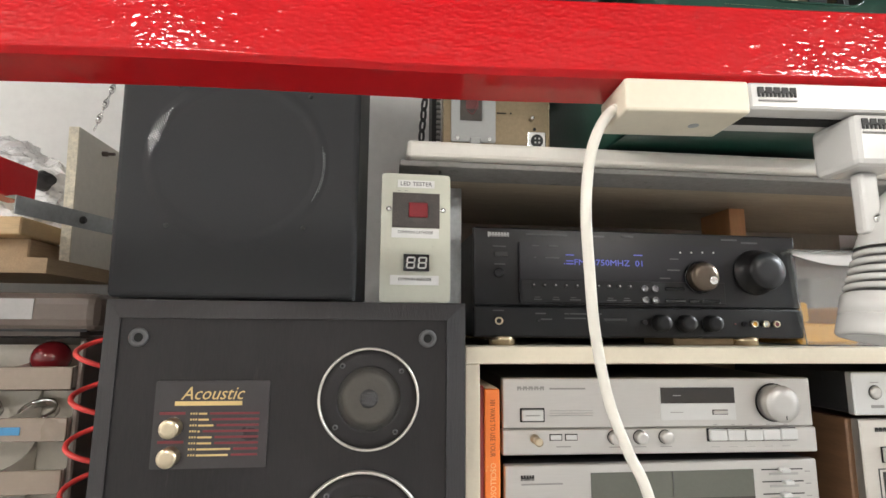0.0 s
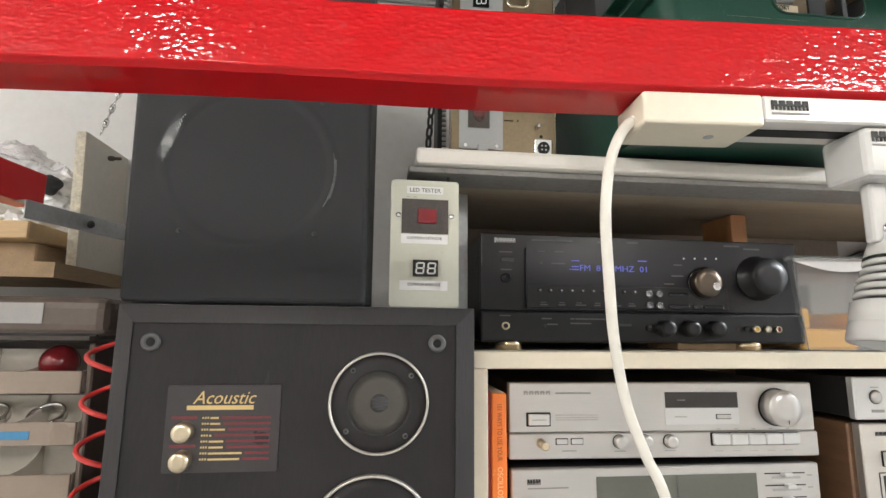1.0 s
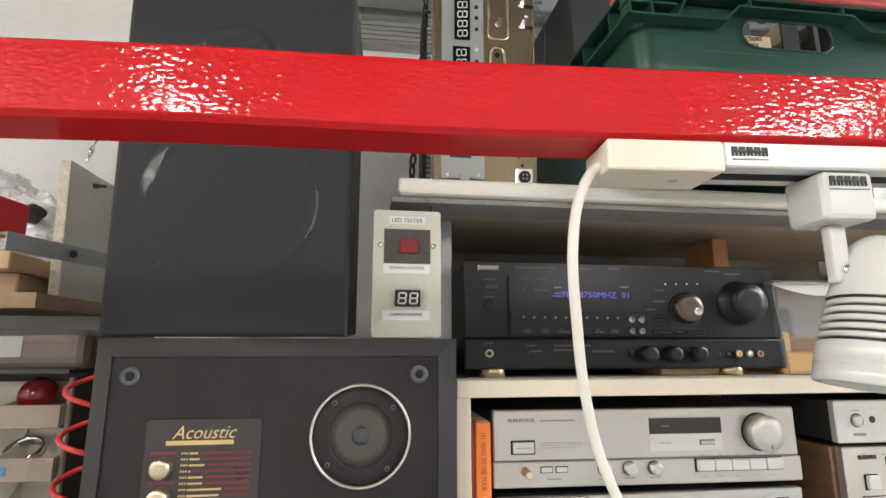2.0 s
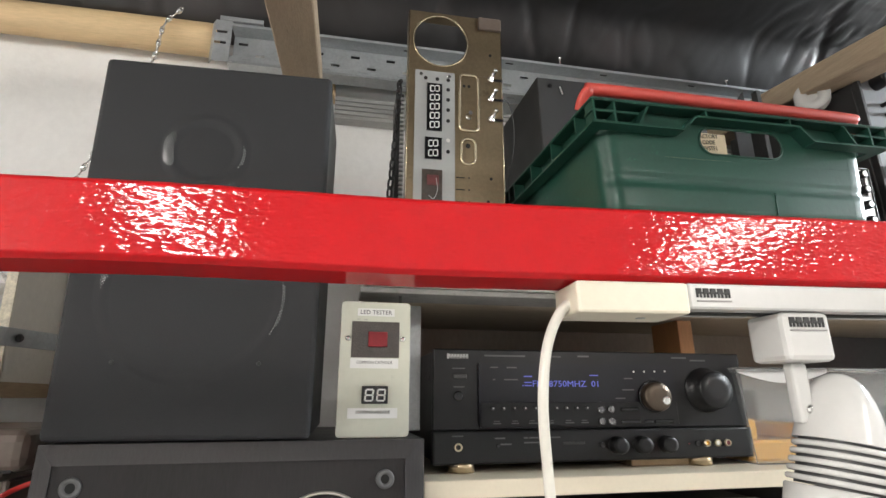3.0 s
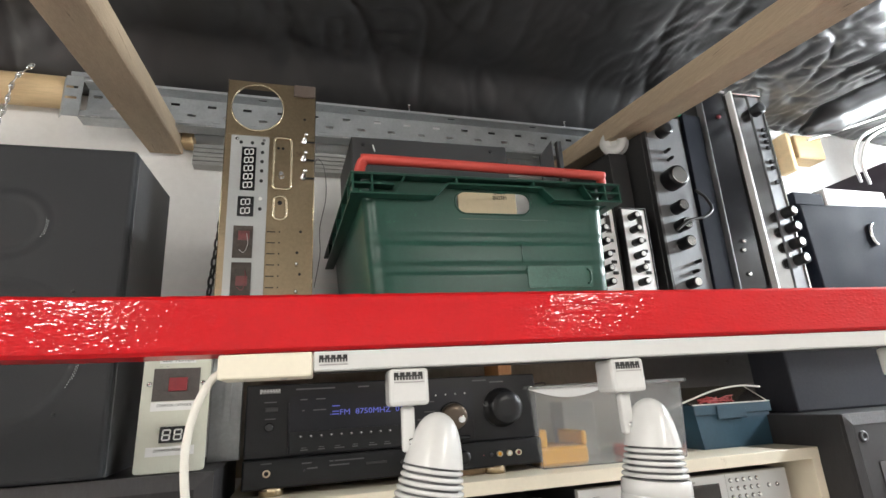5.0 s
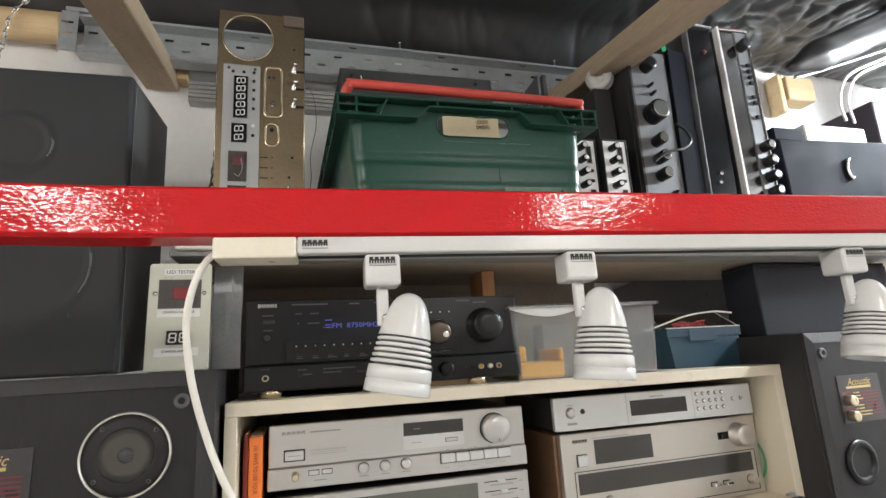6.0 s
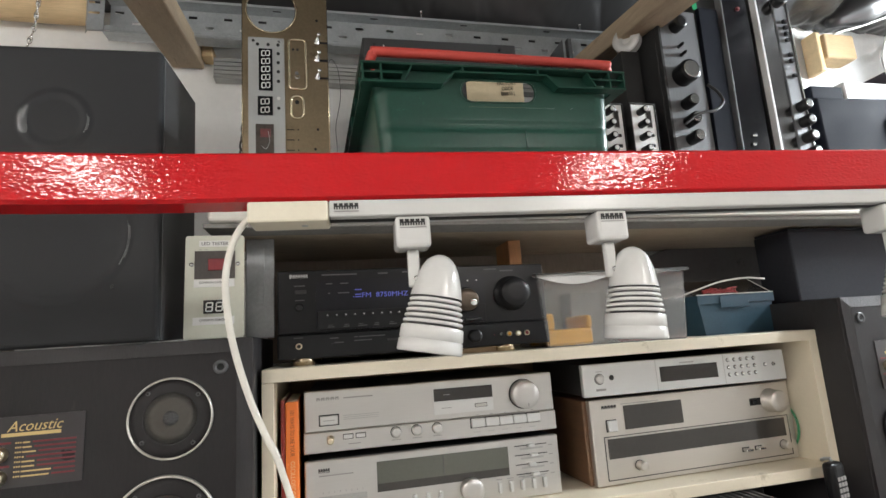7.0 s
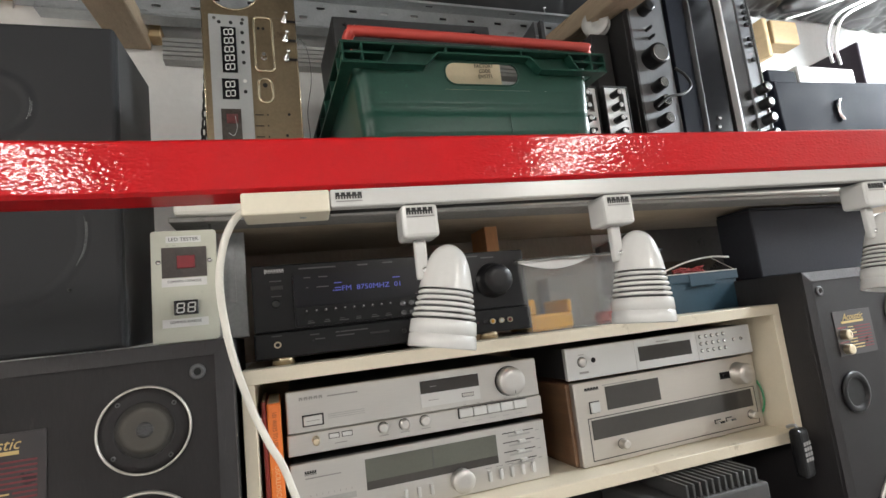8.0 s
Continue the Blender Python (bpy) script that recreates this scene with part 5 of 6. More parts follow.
# ---- right-hand loudspeaker stack ----
tower_speaker(pose(1.652, 1.080, 0.8036, 0, 0, 2.6), "large black-ash loudspeaker standing past the cream cabinet")
solid("speaker_pad", block(shape(), 1.65, 2.01, 1.13, 1.35, 0.7967, 0.8035, 0.001), BLACK_PLASTIC, "thin black pad under the loudspeaker", "pad")
t = thing("black_box", pose(1.702, 1.21, 1.5410), "large dull black equipment box standing on the loudspeaker", "box")
part("box_body", block(shape(), 0, 0.40, 0, 0.095, 0, 0.154, 0.004, 2), DULL_BLACK, t)
part("box_lid", block(shape(), 0.002, 0.398, 0.002, 0.093, 0.1542, 0.159, 0.001), DULL_BLACK, t)
# board widened to darken the shaded wall; its slanted corner follows the shadow edge
b = shape()
front = [b.verts.new((x, 1.462, z)) for x, z in ((1.475, 1.5410), (1.90, 1.5410), (1.90, 1.7045), (1.585, 1.7045), (1.475, 1.668))]
rear = [b.verts.new((v.co.x, 1.480, v.co.z)) for v in front]
b.faces.new(front)
b.faces.new(rear[::-1])
for k in range(5):
    b.faces.new((front[k], rear[k], rear[(k + 1) % 5], front[(k + 1) % 5]))
solid("grey_board", b, BOARD_SHADE, "slate grey board widened to stand for wall shade, slanted corner as shadow edge", "board")


# ---- chassis panel on the upper shelf ----
def chassis_panel():
    m = sized(pose(0.5999, 1.1459, SHELF + 0.0008, 2.0, 0, -0.35), 1.02, 1.065)
    t = thing("chassis_panel", m, "stripped steel equipment chassis with two displays and gauge windows", "chassis")
    w, h = 0.136, 0.372
    cx, cz, r = 0.046, 0.328, 0.0395
    # plate with a round opening, cut from strips round the hole
    b = shape()
    n = 32
    hole = [(cx + r * math.cos(2 * math.pi * k / n), cz + r * math.sin(2 * math.pi * k / n)) for k in range(n)]
    frame_pts = []
    x0, x1, z0, z1 = 0.0, w, 0.28, h
    for k in range(n):
        a = 2 * math.pi * k / n
        dx, dz = math.cos(a), math.sin(a)
        s = min(((x1 - cx) / dx if dx > 1e-6 else (x0 - cx) / dx if dx < -1e-6 else 9), ((z1 - cz) / dz if dz > 1e-6 else (z0 - cz) / dz if dz < -1e-6 else 9))
        frame_pts.append((cx + dx * s, cz + dz * s))
    hv, fv = [b.verts.new((x, 0, z)) for x, z in hole], [b.verts.new((x, 0, z)) for x, z in frame_pts]
    hb = [b.verts.new((x, 0.004, z)) for x, z in hole]
    for k in range(n):
        j = (k + 1) % n
        b.faces.new((hv[k], hv[j], fv[j], fv[k]))
        b.faces.new((hv[k], hb[k], hb[j], hv[j]))
    for corner in ((x0, z0), (x1, z0), (x1, z1), (x0, z1)):
        near = sorted(range(n), key=lambda k: (frame_pts[k][0] - corner[0]) ** 2 + (frame_pts[k][1] - corner[1]) ** 2)[:2]
        if (frame_pts[near[0]][0] - corner[0]) ** 2 + (frame_pts[near[0]][1] - corner[1]) ** 2 > 1e-10:
            c = b.verts.new((corner[0], 0, corner[1]))
            b.faces.new((fv[near[0]], fv[near[1]], c))
    block(b, 0, w, 0, 0.0012, 0, 0.2799)
    for x in (0.0, w - 0.0012):
        part("side_fold", block(shape(), x, x + 0.0012, 0.0013, 0.022, 0, h), COPPERY, t)
    part("top_fold", block(shape(), 0.0013, w - 0.0013, 0.0013, 0.022, h - 0.0012, h), COPPERY, t)
    part("plate", b, COPPERY, t, "brownish passivated steel plate with a round opening")
    # pale tubes draw the highlights along the opening and the side edges
    part("hole_rim", tube(shape(), [(x, -0.0004, z) for x, z in hole], 0.0013, 6, closed=True), BRIGHT_STEEL, t, "bright ring drawing the highlight on the opening's rim", smooth=True)
    for x in (0.0004, w - 0.0004):
        part("bright_edge", tube(shape(), [(x, -0.0002, 0.001), (x, -0.0002, h - 0.001)], 0.0008, 5), BRIGHT_STEEL, t, "bright line drawing the highlight along the plate edge")
    part("fold", block(shape(), 0.101, 0.135, -0.006, -0.0003, 0.352, 0.371, 0.001), BROWN_CASE, t, "dark folded corner tab")
    f = part("display_strip", rounded(shape(), 0.010, 0.066, 0.008, 0.278, -0.003, -0.0003, 0.002), PANEL_GREY, t, "grey alloy display strip")
    for z in (0.272, 0.012):
        for x in (0.018, 0.058):
            part("screw", turned(shape(), [(0.0026, 0), (0.0024, 0.001)], (x, -0.0031, z), "y", 10), CHROME, f)
    d5 = part("digit_display", block(shape(), 0.0265, 0.0475, -0.0055, -0.0031, 0.190, 0.2585), BLACK_GLOSS, f, "black five-digit display turned on end")
    d2 = part("digit_display", block(shape(), 0.0245, 0.0475, -0.0055, -0.0031, 0.150, 0.180), BLACK_GLOSS, f, "black two-digit display turned on end")

    def sideways_digit(parent, x, z):
        b = shape()
        w2, h2 = 0.0135, 0.0095
        for a0, a1, c0, c1 in ((0, 0.1, 0.1, 0.9), (0.45, 0.55, 0.1, 0.9), (0.9, 1, 0.1, 0.9), (0.08, 0.42, 0, 0.14), (0.58, 0.92, 0, 0.14), (0.08, 0.42, 0.86, 1), (0.58, 0.92, 0.86, 1)):
            block(b, x + a0 * w2, x + a1 * w2, -0.006, -0.0056, z + c0 * h2, z + c1 * h2)
        for v in b.verts:
            v.co.z += 0.1 * (v.co.x - x)
        part("digit", b, WHITE_SEG, parent)
    for k in range(5):
        sideways_digit(d5, 0.0305, 0.1925 + 0.0132 * k)
    for k in range(2):
        sideways_digit(d2, 0.0290, 0.1525 + 0.0135 * k)
    for x, z in ((0.0245, 0.2665), (0.041, 0.2665), (0.0565, 0.2665), (0.0565, 0.252), (0.0565, 0.237), (0.0565, 0.222), (0.0565, 0.206), (0.0565, 0.178), (0.0565, 0.162)):
        part("led_hole", turned(shape(), [(0.0027, 0), (0.0027, 0.0006)], (x, -0.0031, z), "y", 12), DARK_HOLE if z != 0.178 else WHITE_SEG, f)
    for z0 in (0.088, 0.034):
        g = part("gauge_window", block(shape(), 0.021, 0.0485, -0.0045, -0.0031, z0, z0 + 0.0475), GAUGE, f, "dark gauge window")
        part("gauge_flag", block(shape(), 0.028, 0.044, -0.0049, -0.0046, z0 + 0.026 - 0.4 * (z0 < 0.05) * 0.03, z0 + 0.04 - 0.4 * (z0 < 0.05) * 0.03, 0.0001), GAUGE_RED, g, "dull red gauge flag")
        part("gauge_needle", tube(shape(), curve_points([(0.030, -0.0052, z0 + 0.012), (0.037, -0.0052, z0 + 0.008), (0.042, -0.0052, z0 + 0.02), (0.040, -0.0052, z0 + 0.036)], 5), 0.0005, 5), RED_PRINT if z0 < 0.05 else PALE_PRINT, g)
    # pressed and drilled details of the plate
    def frame_loop(x0, x1, z0, z1, r, name):
        pts = []
        for cx2, cz2, a in ((x1 - r, z1 - r, 0), (x0 + r, z1 - r, 90), (x0 + r, z0 + r, 180), (x1 - r, z0 + r, 270)):
            for k in range(5):
                q = radians(a + 22.5 * k)
                pts.append((cx2 + r * math.cos(q), -0.0006, cz2 + r * math.sin(q)))
        part(name, tube(shape(), pts, 0.0022, 8, closed=True), BRIGHT_STEEL, t, "raised pressed rib", smooth=True)
    frame_loop(0.0735, 0.100, 0.196, 0.279, 0.006, "pressed_rib")
    frame_loop(0.0755, 0.095, 0.148, 0.184, 0.008, "pressed_rib")
    part("hole", turned(shape(), [(0.0035, 0), (0.0035, 0.0005)], (0.085, -0.0002, 0.174), "y", 14), DARK_HOLE, t)
    for x, z in ((0.087, 0.262), (0.080, 0.262), (0.119, 0.314), (0.117, 0.13), (0.1125, 0.098), (0.117, 0.066), (0.1165, 0.028)):
        part("hole", turned(shape(), [(0.0022, 0), (0.0022, 0.0005)], (x, -0.0002, z), "y", 10), DARK_HOLE, t)
    for z in (0.215, 0.245, 0.275):
        b = turned(shape(), [(0.0048, 0), (0.0048, 0.003), (0.0034, 0.0032), (0.0034, 0.008), (0.0022, 0.0085), (0.0028, 0.017), (0.0034, 0.0185), (0.001, 0.020)], (0, 0, 0), "y", 14)
        bmesh.ops.transform(b, matrix=pose(0.118, -0.0002, z, -22, 0, 14), verts=b.verts)
        part("standoff", b, CHROME, t, "bright steel standoff")
        part("tag", block(shape(), 0.121, 0.136, -0.0035, -0.0025, z - 0.002, z + 0.001), BLACK_PLASTIC, t)
    part("standoff", turned(shape(), [(0.0045, 0), (0.0045, 0.003), (0.0032, 0.0032), (0.0032, 0.006), (0.0022, 0.0075), (0.0022, 0.012), (0.003, 0.0135)], (0.086, -0.0002, 0.216), "y", 14), CHROME, t)
    for k in range(6):
        z = 0.128 - 0.0165 * k
        bar("slot", t, DARK_HOLE, 0.068, 0.080, z, z + 0.0014, -0.0002)
        part("hole", turned(shape(), [(0.0012, 0), (0.0012, 0.0005)], (0.086, -0.0002, z + 0.001), "y", 8), DARK_HOLE, t)
    for z in (0.02, 0.06):
        part("lug", turned(shape(), [(0.003, 0), (0.0025, 0.008), (0.001, 0.0095)], (0.112, -0.0002, z + 0.02), "y", 10), CHROME, t)
    sock = part("din_socket", block(shape(), 0.107, 0.130, -0.004, -0.0002, 0.0015, 0.024, 0.001), CHROME, t, "bright four-pin panel socket")
    part("socket_face", turned(shape(), [(0.0078, 0), (0.0078, 0.0015)], (0.1185, -0.0041, 0.0125), "y", 20), BLACK_PLASTIC, sock)
    for k in range(4):
        a = radians(45 + 90 * k)
        part("pin_hole", turned(shape(), [(0.0012, 0), (0.0012, 0.0004)], (0.1185 + 0.0035 * math.cos(a), -0.0057, 0.0125 + 0.0035 * math.sin(a)), "y", 8), PALE_PRINT, sock)
    bl = block(shape(), 0.033, 0.046, -0.009, -0.0031, 0.001, 0.012, 0.0008)
    part("relay", bl, PANEL_GREY, f, "small grey component")
    part("loose_wire", tube(shape(), curve_points([(0.136, 0.006, 0.243), (0.142, 0.006, 0.252), (0.152, 0.008, 0.235), (0.155, 0.01, 0.19), (0.146, 0.012, 0.14), (0.147, 0.015, 0.10), (0.139, 0.018, 0.05)], 8), 0.0006, 5), WIRE_BLACK, t, "thin loose wire")
    return t


chassis_panel()


def heatsink():
    t = thing("finned_heatsink", pose(0.600, 1.31, SHELF + 0.0002), "black board edge with a comb of pale metal teeth", "heatsink")
    part("board", block(shape(), 0, 0.014, 0, 0.06, 0, 0.37, 0.001), BLACK_METAL, t)
    for k in range(42):
        part("tooth", block(shape(), 0.007, 0.0135, -0.006, -0.0002, 0.006 + 0.0085 * k, 0.0105 + 0.0085 * k), PALE_METAL, t)
    return t


heatsink()


def chain(points, material, label, link=0.016, r=0.0012, beads=False):
    t = thing("steel_chain", pose(*points[0]), label, "chain", "hanging chains")
    o = V(points[0])
    line = curve_points(points, 14)
    pos, along = [], 0.0
    for a, c in zip(line, line[1:]):
        seg = (c - a).length
        while along <= seg:
            pos.append((a + (c - a) * (along / seg), (c - a).normalized()))
            along += link * 0.82
        along -= seg
    for k, (p, d) in enumerate(pos):
        side = d.orthogonal().normalized()
        if k % 2:
            side = d.cross(side).normalized()
        pts = []
        for q in range(12):
            a = 2 * math.pi * q / 12
            pts.append(p - o + d * (link / 2) * math.cos(a) + side * (link * 0.22) * math.sin(a))
        part("link", tube(shape(), pts, r, 5, closed=True), material, t, smooth=True)
        if beads and k % 2 == 0:
            part("bead", turned(shape(), [(0.0042 * math.sin(radians(30 * q)), -0.0042 * math.cos(radians(30 * q))) for q in range(7)], p - o, "z", 10, ends=False), material, t, smooth=True)
    return t


chain([(0.185, 1.415, 2.300), (0.162, 1.415, 2.262), (0.150, 1.42, 2.18), (0.112, 1.42, 2.055), (0.068, 1.41, 1.925), (0.038, 1.41, 1.824)], CHROME, "thin bright steel chain with round joints hanging beside the wall shelf", 0.017, 0.001, True)
chain([(0.603, 1.30, 2.100), (0.600, 1.255, 2.085), (0.595, 1.235, 2.00), (0.588, 1.232, 1.90), (0.580, 1.23, 1.80), (0.576, 1.23, 1.737)], BLACK_METAL, "dark twisted chain hanging behind the steel chassis", 0.02, 0.0019)


# ---- crate ----
def crate():
    t = thing("plastic_crate", sized(pose(0.7835, 0.9560, SHELF + 0.0025, 0, -1.9, 1.9), 0.962, 0.90), "dark green plastic crate with ribbed rim and hand hole", "crate")
    w, d, h = 0.427, 0.40, 0.176
    inset = 0.018

    def taper(b):
        for v in b.verts:
            k = 1 - 0.05 * (1 - v.co.z / h)
            v.co.x = w / 2 + (v.co.x - w / 2) * k
            v.co.y = d / 2 + (v.co.y - d / 2) * k
        return b
    # shell with round corners and soft bands; the upper front is a plate with the hand hole cut out
    hx0, hx1, hz0, hz1 = 0.152, 0.274, h - 0.052, h - 0.015
    c, zt = 0.022, h - 0.060

    def proud(z):
        """How far the front stands out: three soft panels with two recessed bands between."""
        return 0.0015 * max(ease(0.0065, 0.0, abs(z - 0.0385) - 0.004), ease(0.0065, 0.0, abs(z - 0.0840) - 0.004))
    path = [(0.0499, inset)]
    for cx, cy, a0 in ((inset + c, inset + c, 270), (inset + c, d - inset - c, 180), (w - inset - c, d - inset - c, 90), (w - inset - c, inset + c, 0)):
        path += [(cx + c * math.cos(radians(a0 - 15 * k)), cy + c * math.sin(radians(a0 - 15 * k))) for k in range(7)]
    path.append((w - 0.0499, inset))
    zs = [h * k / 44 for k in range(45)]
    b = shape()
    rows = [[b.verts.new((x, y + proud(z) * ease(0.06, 0.0, y - inset), z)) for x, y in path] for z in zs]
    for p, q in zip(rows, rows[1:]):
        for k in range(len(path) - 1):
            b.faces.new((p[k + 1], p[k], q[k], q[k + 1]))
    xs = [0.050 + (w - 0.100) * k / 12 for k in range(13)]
    low = [zt * k / 40 for k in range(41)]
    rows = [[b.verts.new((x, inset + proud(z), z)) for x in xs] for z in low]
    for p, q in zip(rows, rows[1:]):
        for k in range(len(xs) - 1):
            b.faces.new((p[k], p[k + 1], q[k + 1], q[k]))
    r = 0.017
    hole = []
    for cx, cz, a0 in ((hx1 - r, hz1 - r, 0), (hx0 + r, hz1 - r, 90), (hx0 + r, hz0 + r, 180), (hx1 - r, hz0 + r, 270)):
        hole += [(cx + r * math.cos(radians(a0 + 18 * k)), cz + r * math.sin(radians(a0 + 18 * k))) for k in range(6)]
    cols = [0.050, 0.080, 0.115, hx0 - 0.001] + [hx0 + r - r * math.cos(radians(15 * k)) for k in range(7)] + [hx0 + r + (hx1 - hx0 - 2 * r) * k / 4 for k in range(1, 4)]
    cols += [hx1 - r + r * math.sin(radians(15 * k)) for k in range(7)] + [hx1 + 0.001, 0.310, 0.345, w - 0.050]

    def hole_edge(x, top):
        k = min(1.0, max(0.0, (hx0 + r - x) / r, (x - hx1 + r) / r))
        return (hz1 - r + r * math.sqrt(1 - k * k)) if top else (hz0 + r - r * math.sqrt(1 - k * k))
    mid = (hz0 + hz1) / 2
    for xa, xb in zip(cols, cols[1:]):
        inside = xa >= hx0 - 1e-6 and xb <= hx1 + 1e-6
        for za, zb, zc, zd in ((zt + 0.00012, zt + 0.00012, hole_edge(xb, False) if inside else mid, hole_edge(xa, False) if inside else mid),
                               (hole_edge(xa, True) if inside else mid, hole_edge(xb, True) if inside else mid, h, h)):
            b.faces.new([b.verts.new((x, inset, z)) for x, z in ((xa, za), (xb, zb), (xb, zc), (xa, zd))])
    bmesh.ops.remove_doubles(b, verts=b.verts[:], dist=0.00005)
    part("crate_body", taper(b), GREEN, t, "green walls with soft bands and a rounded hand hole", smooth=True)
    lip = [(x, inset - 0.0002, z) for x, z in hole]
    part("hole_lip", taper(tube(shape(), lip, 0.0016, 6, closed=True)), GREEN, t, "rounded lip of the hand hole", smooth=True)
    part("base", taper(block(shape(), inset + 0.006, w - inset - 0.006, inset + 0.006, d - inset - 0.006, 0.0005, 0.004)), GREEN, t)
    part("mould_seam", taper(tube(shape(), [(0.252, inset - 0.0002, 0.046), (0.252, inset - 0.0002, 0.076)], 0.0007, 5)), GREEN, t)
    # rim: two flanges and ribs between
    for nm, z0, z1 in (("rim_flange", h - 0.003, h + 0.001),):
        b = shape()
        block(b, 0, w, 0.0, inset, z0, z1, 0.001)
        block(b, 0, w, d - inset, d, z0, z1, 0.001)
        block(b, 0, inset, inset + 0.0002, d - inset - 0.0002, z0, z1, 0.001)
        block(b, w - inset, w, inset + 0.0002, d - inset - 0.0002, z0, z1, 0.001)
        part(nm, b, GREEN, t)
    b = shape()
    zl = h - 0.031
    for a, c in (((0.0, zl), (0.118, zl)), ((0.306, zl), (w, zl)), ((0.118, zl), (0.138, h - 0.011)), ((0.306, zl), (0.288, h - 0.011)), ((0.138, h - 0.011), (0.288, h - 0.011)), ((0.0, h - 0.016), (0.06, h - 0.016)), ((0.37, h - 0.016), (w, h - 0.016))):
        dx, dz = c[0] - a[0], c[1] - a[1]
        m = Matrix.Translation((a[0], 0, a[1])) @ Matrix.Rotation(-math.atan2(dz, dx), 4, "Y")
        block(b, 0, math.hypot(dx, dz), 0.002, inset, -0.0014, 0.0014, m=m)
    part("rim_rib", b, GREEN, t, "moulded stiffening ribs")
    for x in (0.002, 0.028, 0.150, 0.272, w - 0.03, w - 0.004):
        part("rim_rib", block(shape(), x, x + 0.0025, 0.001, inset, zl if (x < 0.1 or x > 0.36) else h - 0.011, h - 0.003), GREEN, t)
    for x0, z0, x1, z1 in ((0.075, h - 0.003, 0.060, zl), (0.360, h - 0.003, 0.375, zl)):
        b = shape()
        dx, dz = x1 - x0, z1 - z0
        m = Matrix.Translation((x0, 0, z0)) @ Matrix.Rotation(-math.atan2(dz, dx), 4, "Y")
        block(b, 0, math.hypot(dx, dz), 0.003, inset, -0.0012, 0.0012, m=m)
        part("rim_rib", b, GREEN, t)
    for k in range(5):
        y = 0.04 + 0.066 * k
        for x0, x1 in ((0.001, inset), (w - inset, w - 0.001)):
            part("side_rib", block(shape(), x0, x1, y, y + 0.0025, zl, h - 0.003), GREEN, t)
    for x0, x1 in ((0.001, inset), (w - inset, w - 0.001)):
        part("side_rib", block(shape(), x0, x1, inset, d - inset, zl - 0.0014, zl + 0.0014), GREEN, t)
    # smooth label panel low on the front
    part("label_panel", taper(rounded(shape(), 0.258, 0.372, 0.006, 0.040, inset - 0.0012, inset + 0.0008, 0.003)), GREEN_WORN, t, "smooth rubbed label panel")
    part("label_notch", taper(tube(shape(), curve_points([(0.362, inset - 0.0016, 0.036), (0.368, inset - 0.0016, 0.030), (0.368, inset - 0.0016, 0.016), (0.363, inset - 0.0016, 0.011)], 5), 0.0016, 6)), GREEN, t)
    return t


crate()
b = shape()
tube(b, curve_points([(0.797, 1.016, 1.912), (0.7975, 1.008, 1.922), (0.802, 1.001, 1.9295), (0.815, 1.000, 1.932), (0.98, 1.0, 1.9325), (1.165, 1.000, 1.932), (1.177, 1.002, 1.9305), (1.1835, 1.008, 1.923), (1.185, 1.014, 1.914)], 8), 0.0075, 12)
solid("crate_bar", b, RED_PLASTIC, "red plastic swing bar folded on the crate rim", "crate handle", smooth=True)
card = solid("card_sheet", block(shape(), 0.973, 1.078, 1.108, 1.111, SHELF + 0.014, 1.957, 0.0005), CARD, "brown printed card standing inside the green crate", "card")
words("lettering", "FACTORY\nCODE\nDVSTF1", 0.0098, BLACK_PRINT, card, 1.047, 1.1072, 1.948, width=0.035, turn=-4)
t = thing("steel_case", pose(0.8105, 1.150, SHELF + 0.0085, 0, -2.0, 1.9), "tall black painted steel case standing in the green crate", "case")
part("case_body", block(shape(), 0.0, 0.293, 0.0, 0.165, 0.0, 0.3125, 0.0015), BLACK_METAL, t)
for x, z in ((0.020, 0.298), (0.085, 0.277), (0.26, 0.300)):
    part("case_screw", turned(shape(), [(0.003, 0), (0.003, 0.002)], (x, -0.0002, z), "y", 10), BLACK_PLASTIC, t)
part("case_tag", tube(shape(), [(0.0365, -0.0015, 0.298), (0.0395, -0.0016, 0.285)], 0.0012, 6), WHITE_SEG, t, "short pale tag")
b = shape()
low = [b.verts.new((x, y, 0)) for y in (0, 0.004) for x in (0.0, 0.030)]
top = [b.verts.new((x, y, z)) for y in (0, 0.004) for x, z in ((0.0, 0.340), (0.030, 0.378))]
for q in ((low[0], low[1], top[1], top[0]), (low[3], low[2], top[2], top[3]), (low[2], low[0], top[0], top[2]), (low[1], low[3], top[3], top[1]), (top[0], top[1], top[3], top[2]), (low[2], low[3], low[1], low[0])):
    b.faces.new(q)
solid("black_bracket", b, BLACK_METAL, "black steel plate with a sloping top standing on the shelf", "metal piece", "black steel pieces", m=pose(1.186, 1.20, SHELF + 0.0004))
solid("black_bracket", block(shape(), 0, 0.009, 0, 0.012, 0, 0.358, 0.0008), BLACK_METAL, "narrow black steel blade standing on the shelf", "metal piece", "black steel pieces", m=pose(1.208, 1.165, SHELF + 0.0004))


# ---- upright amplifiers ----


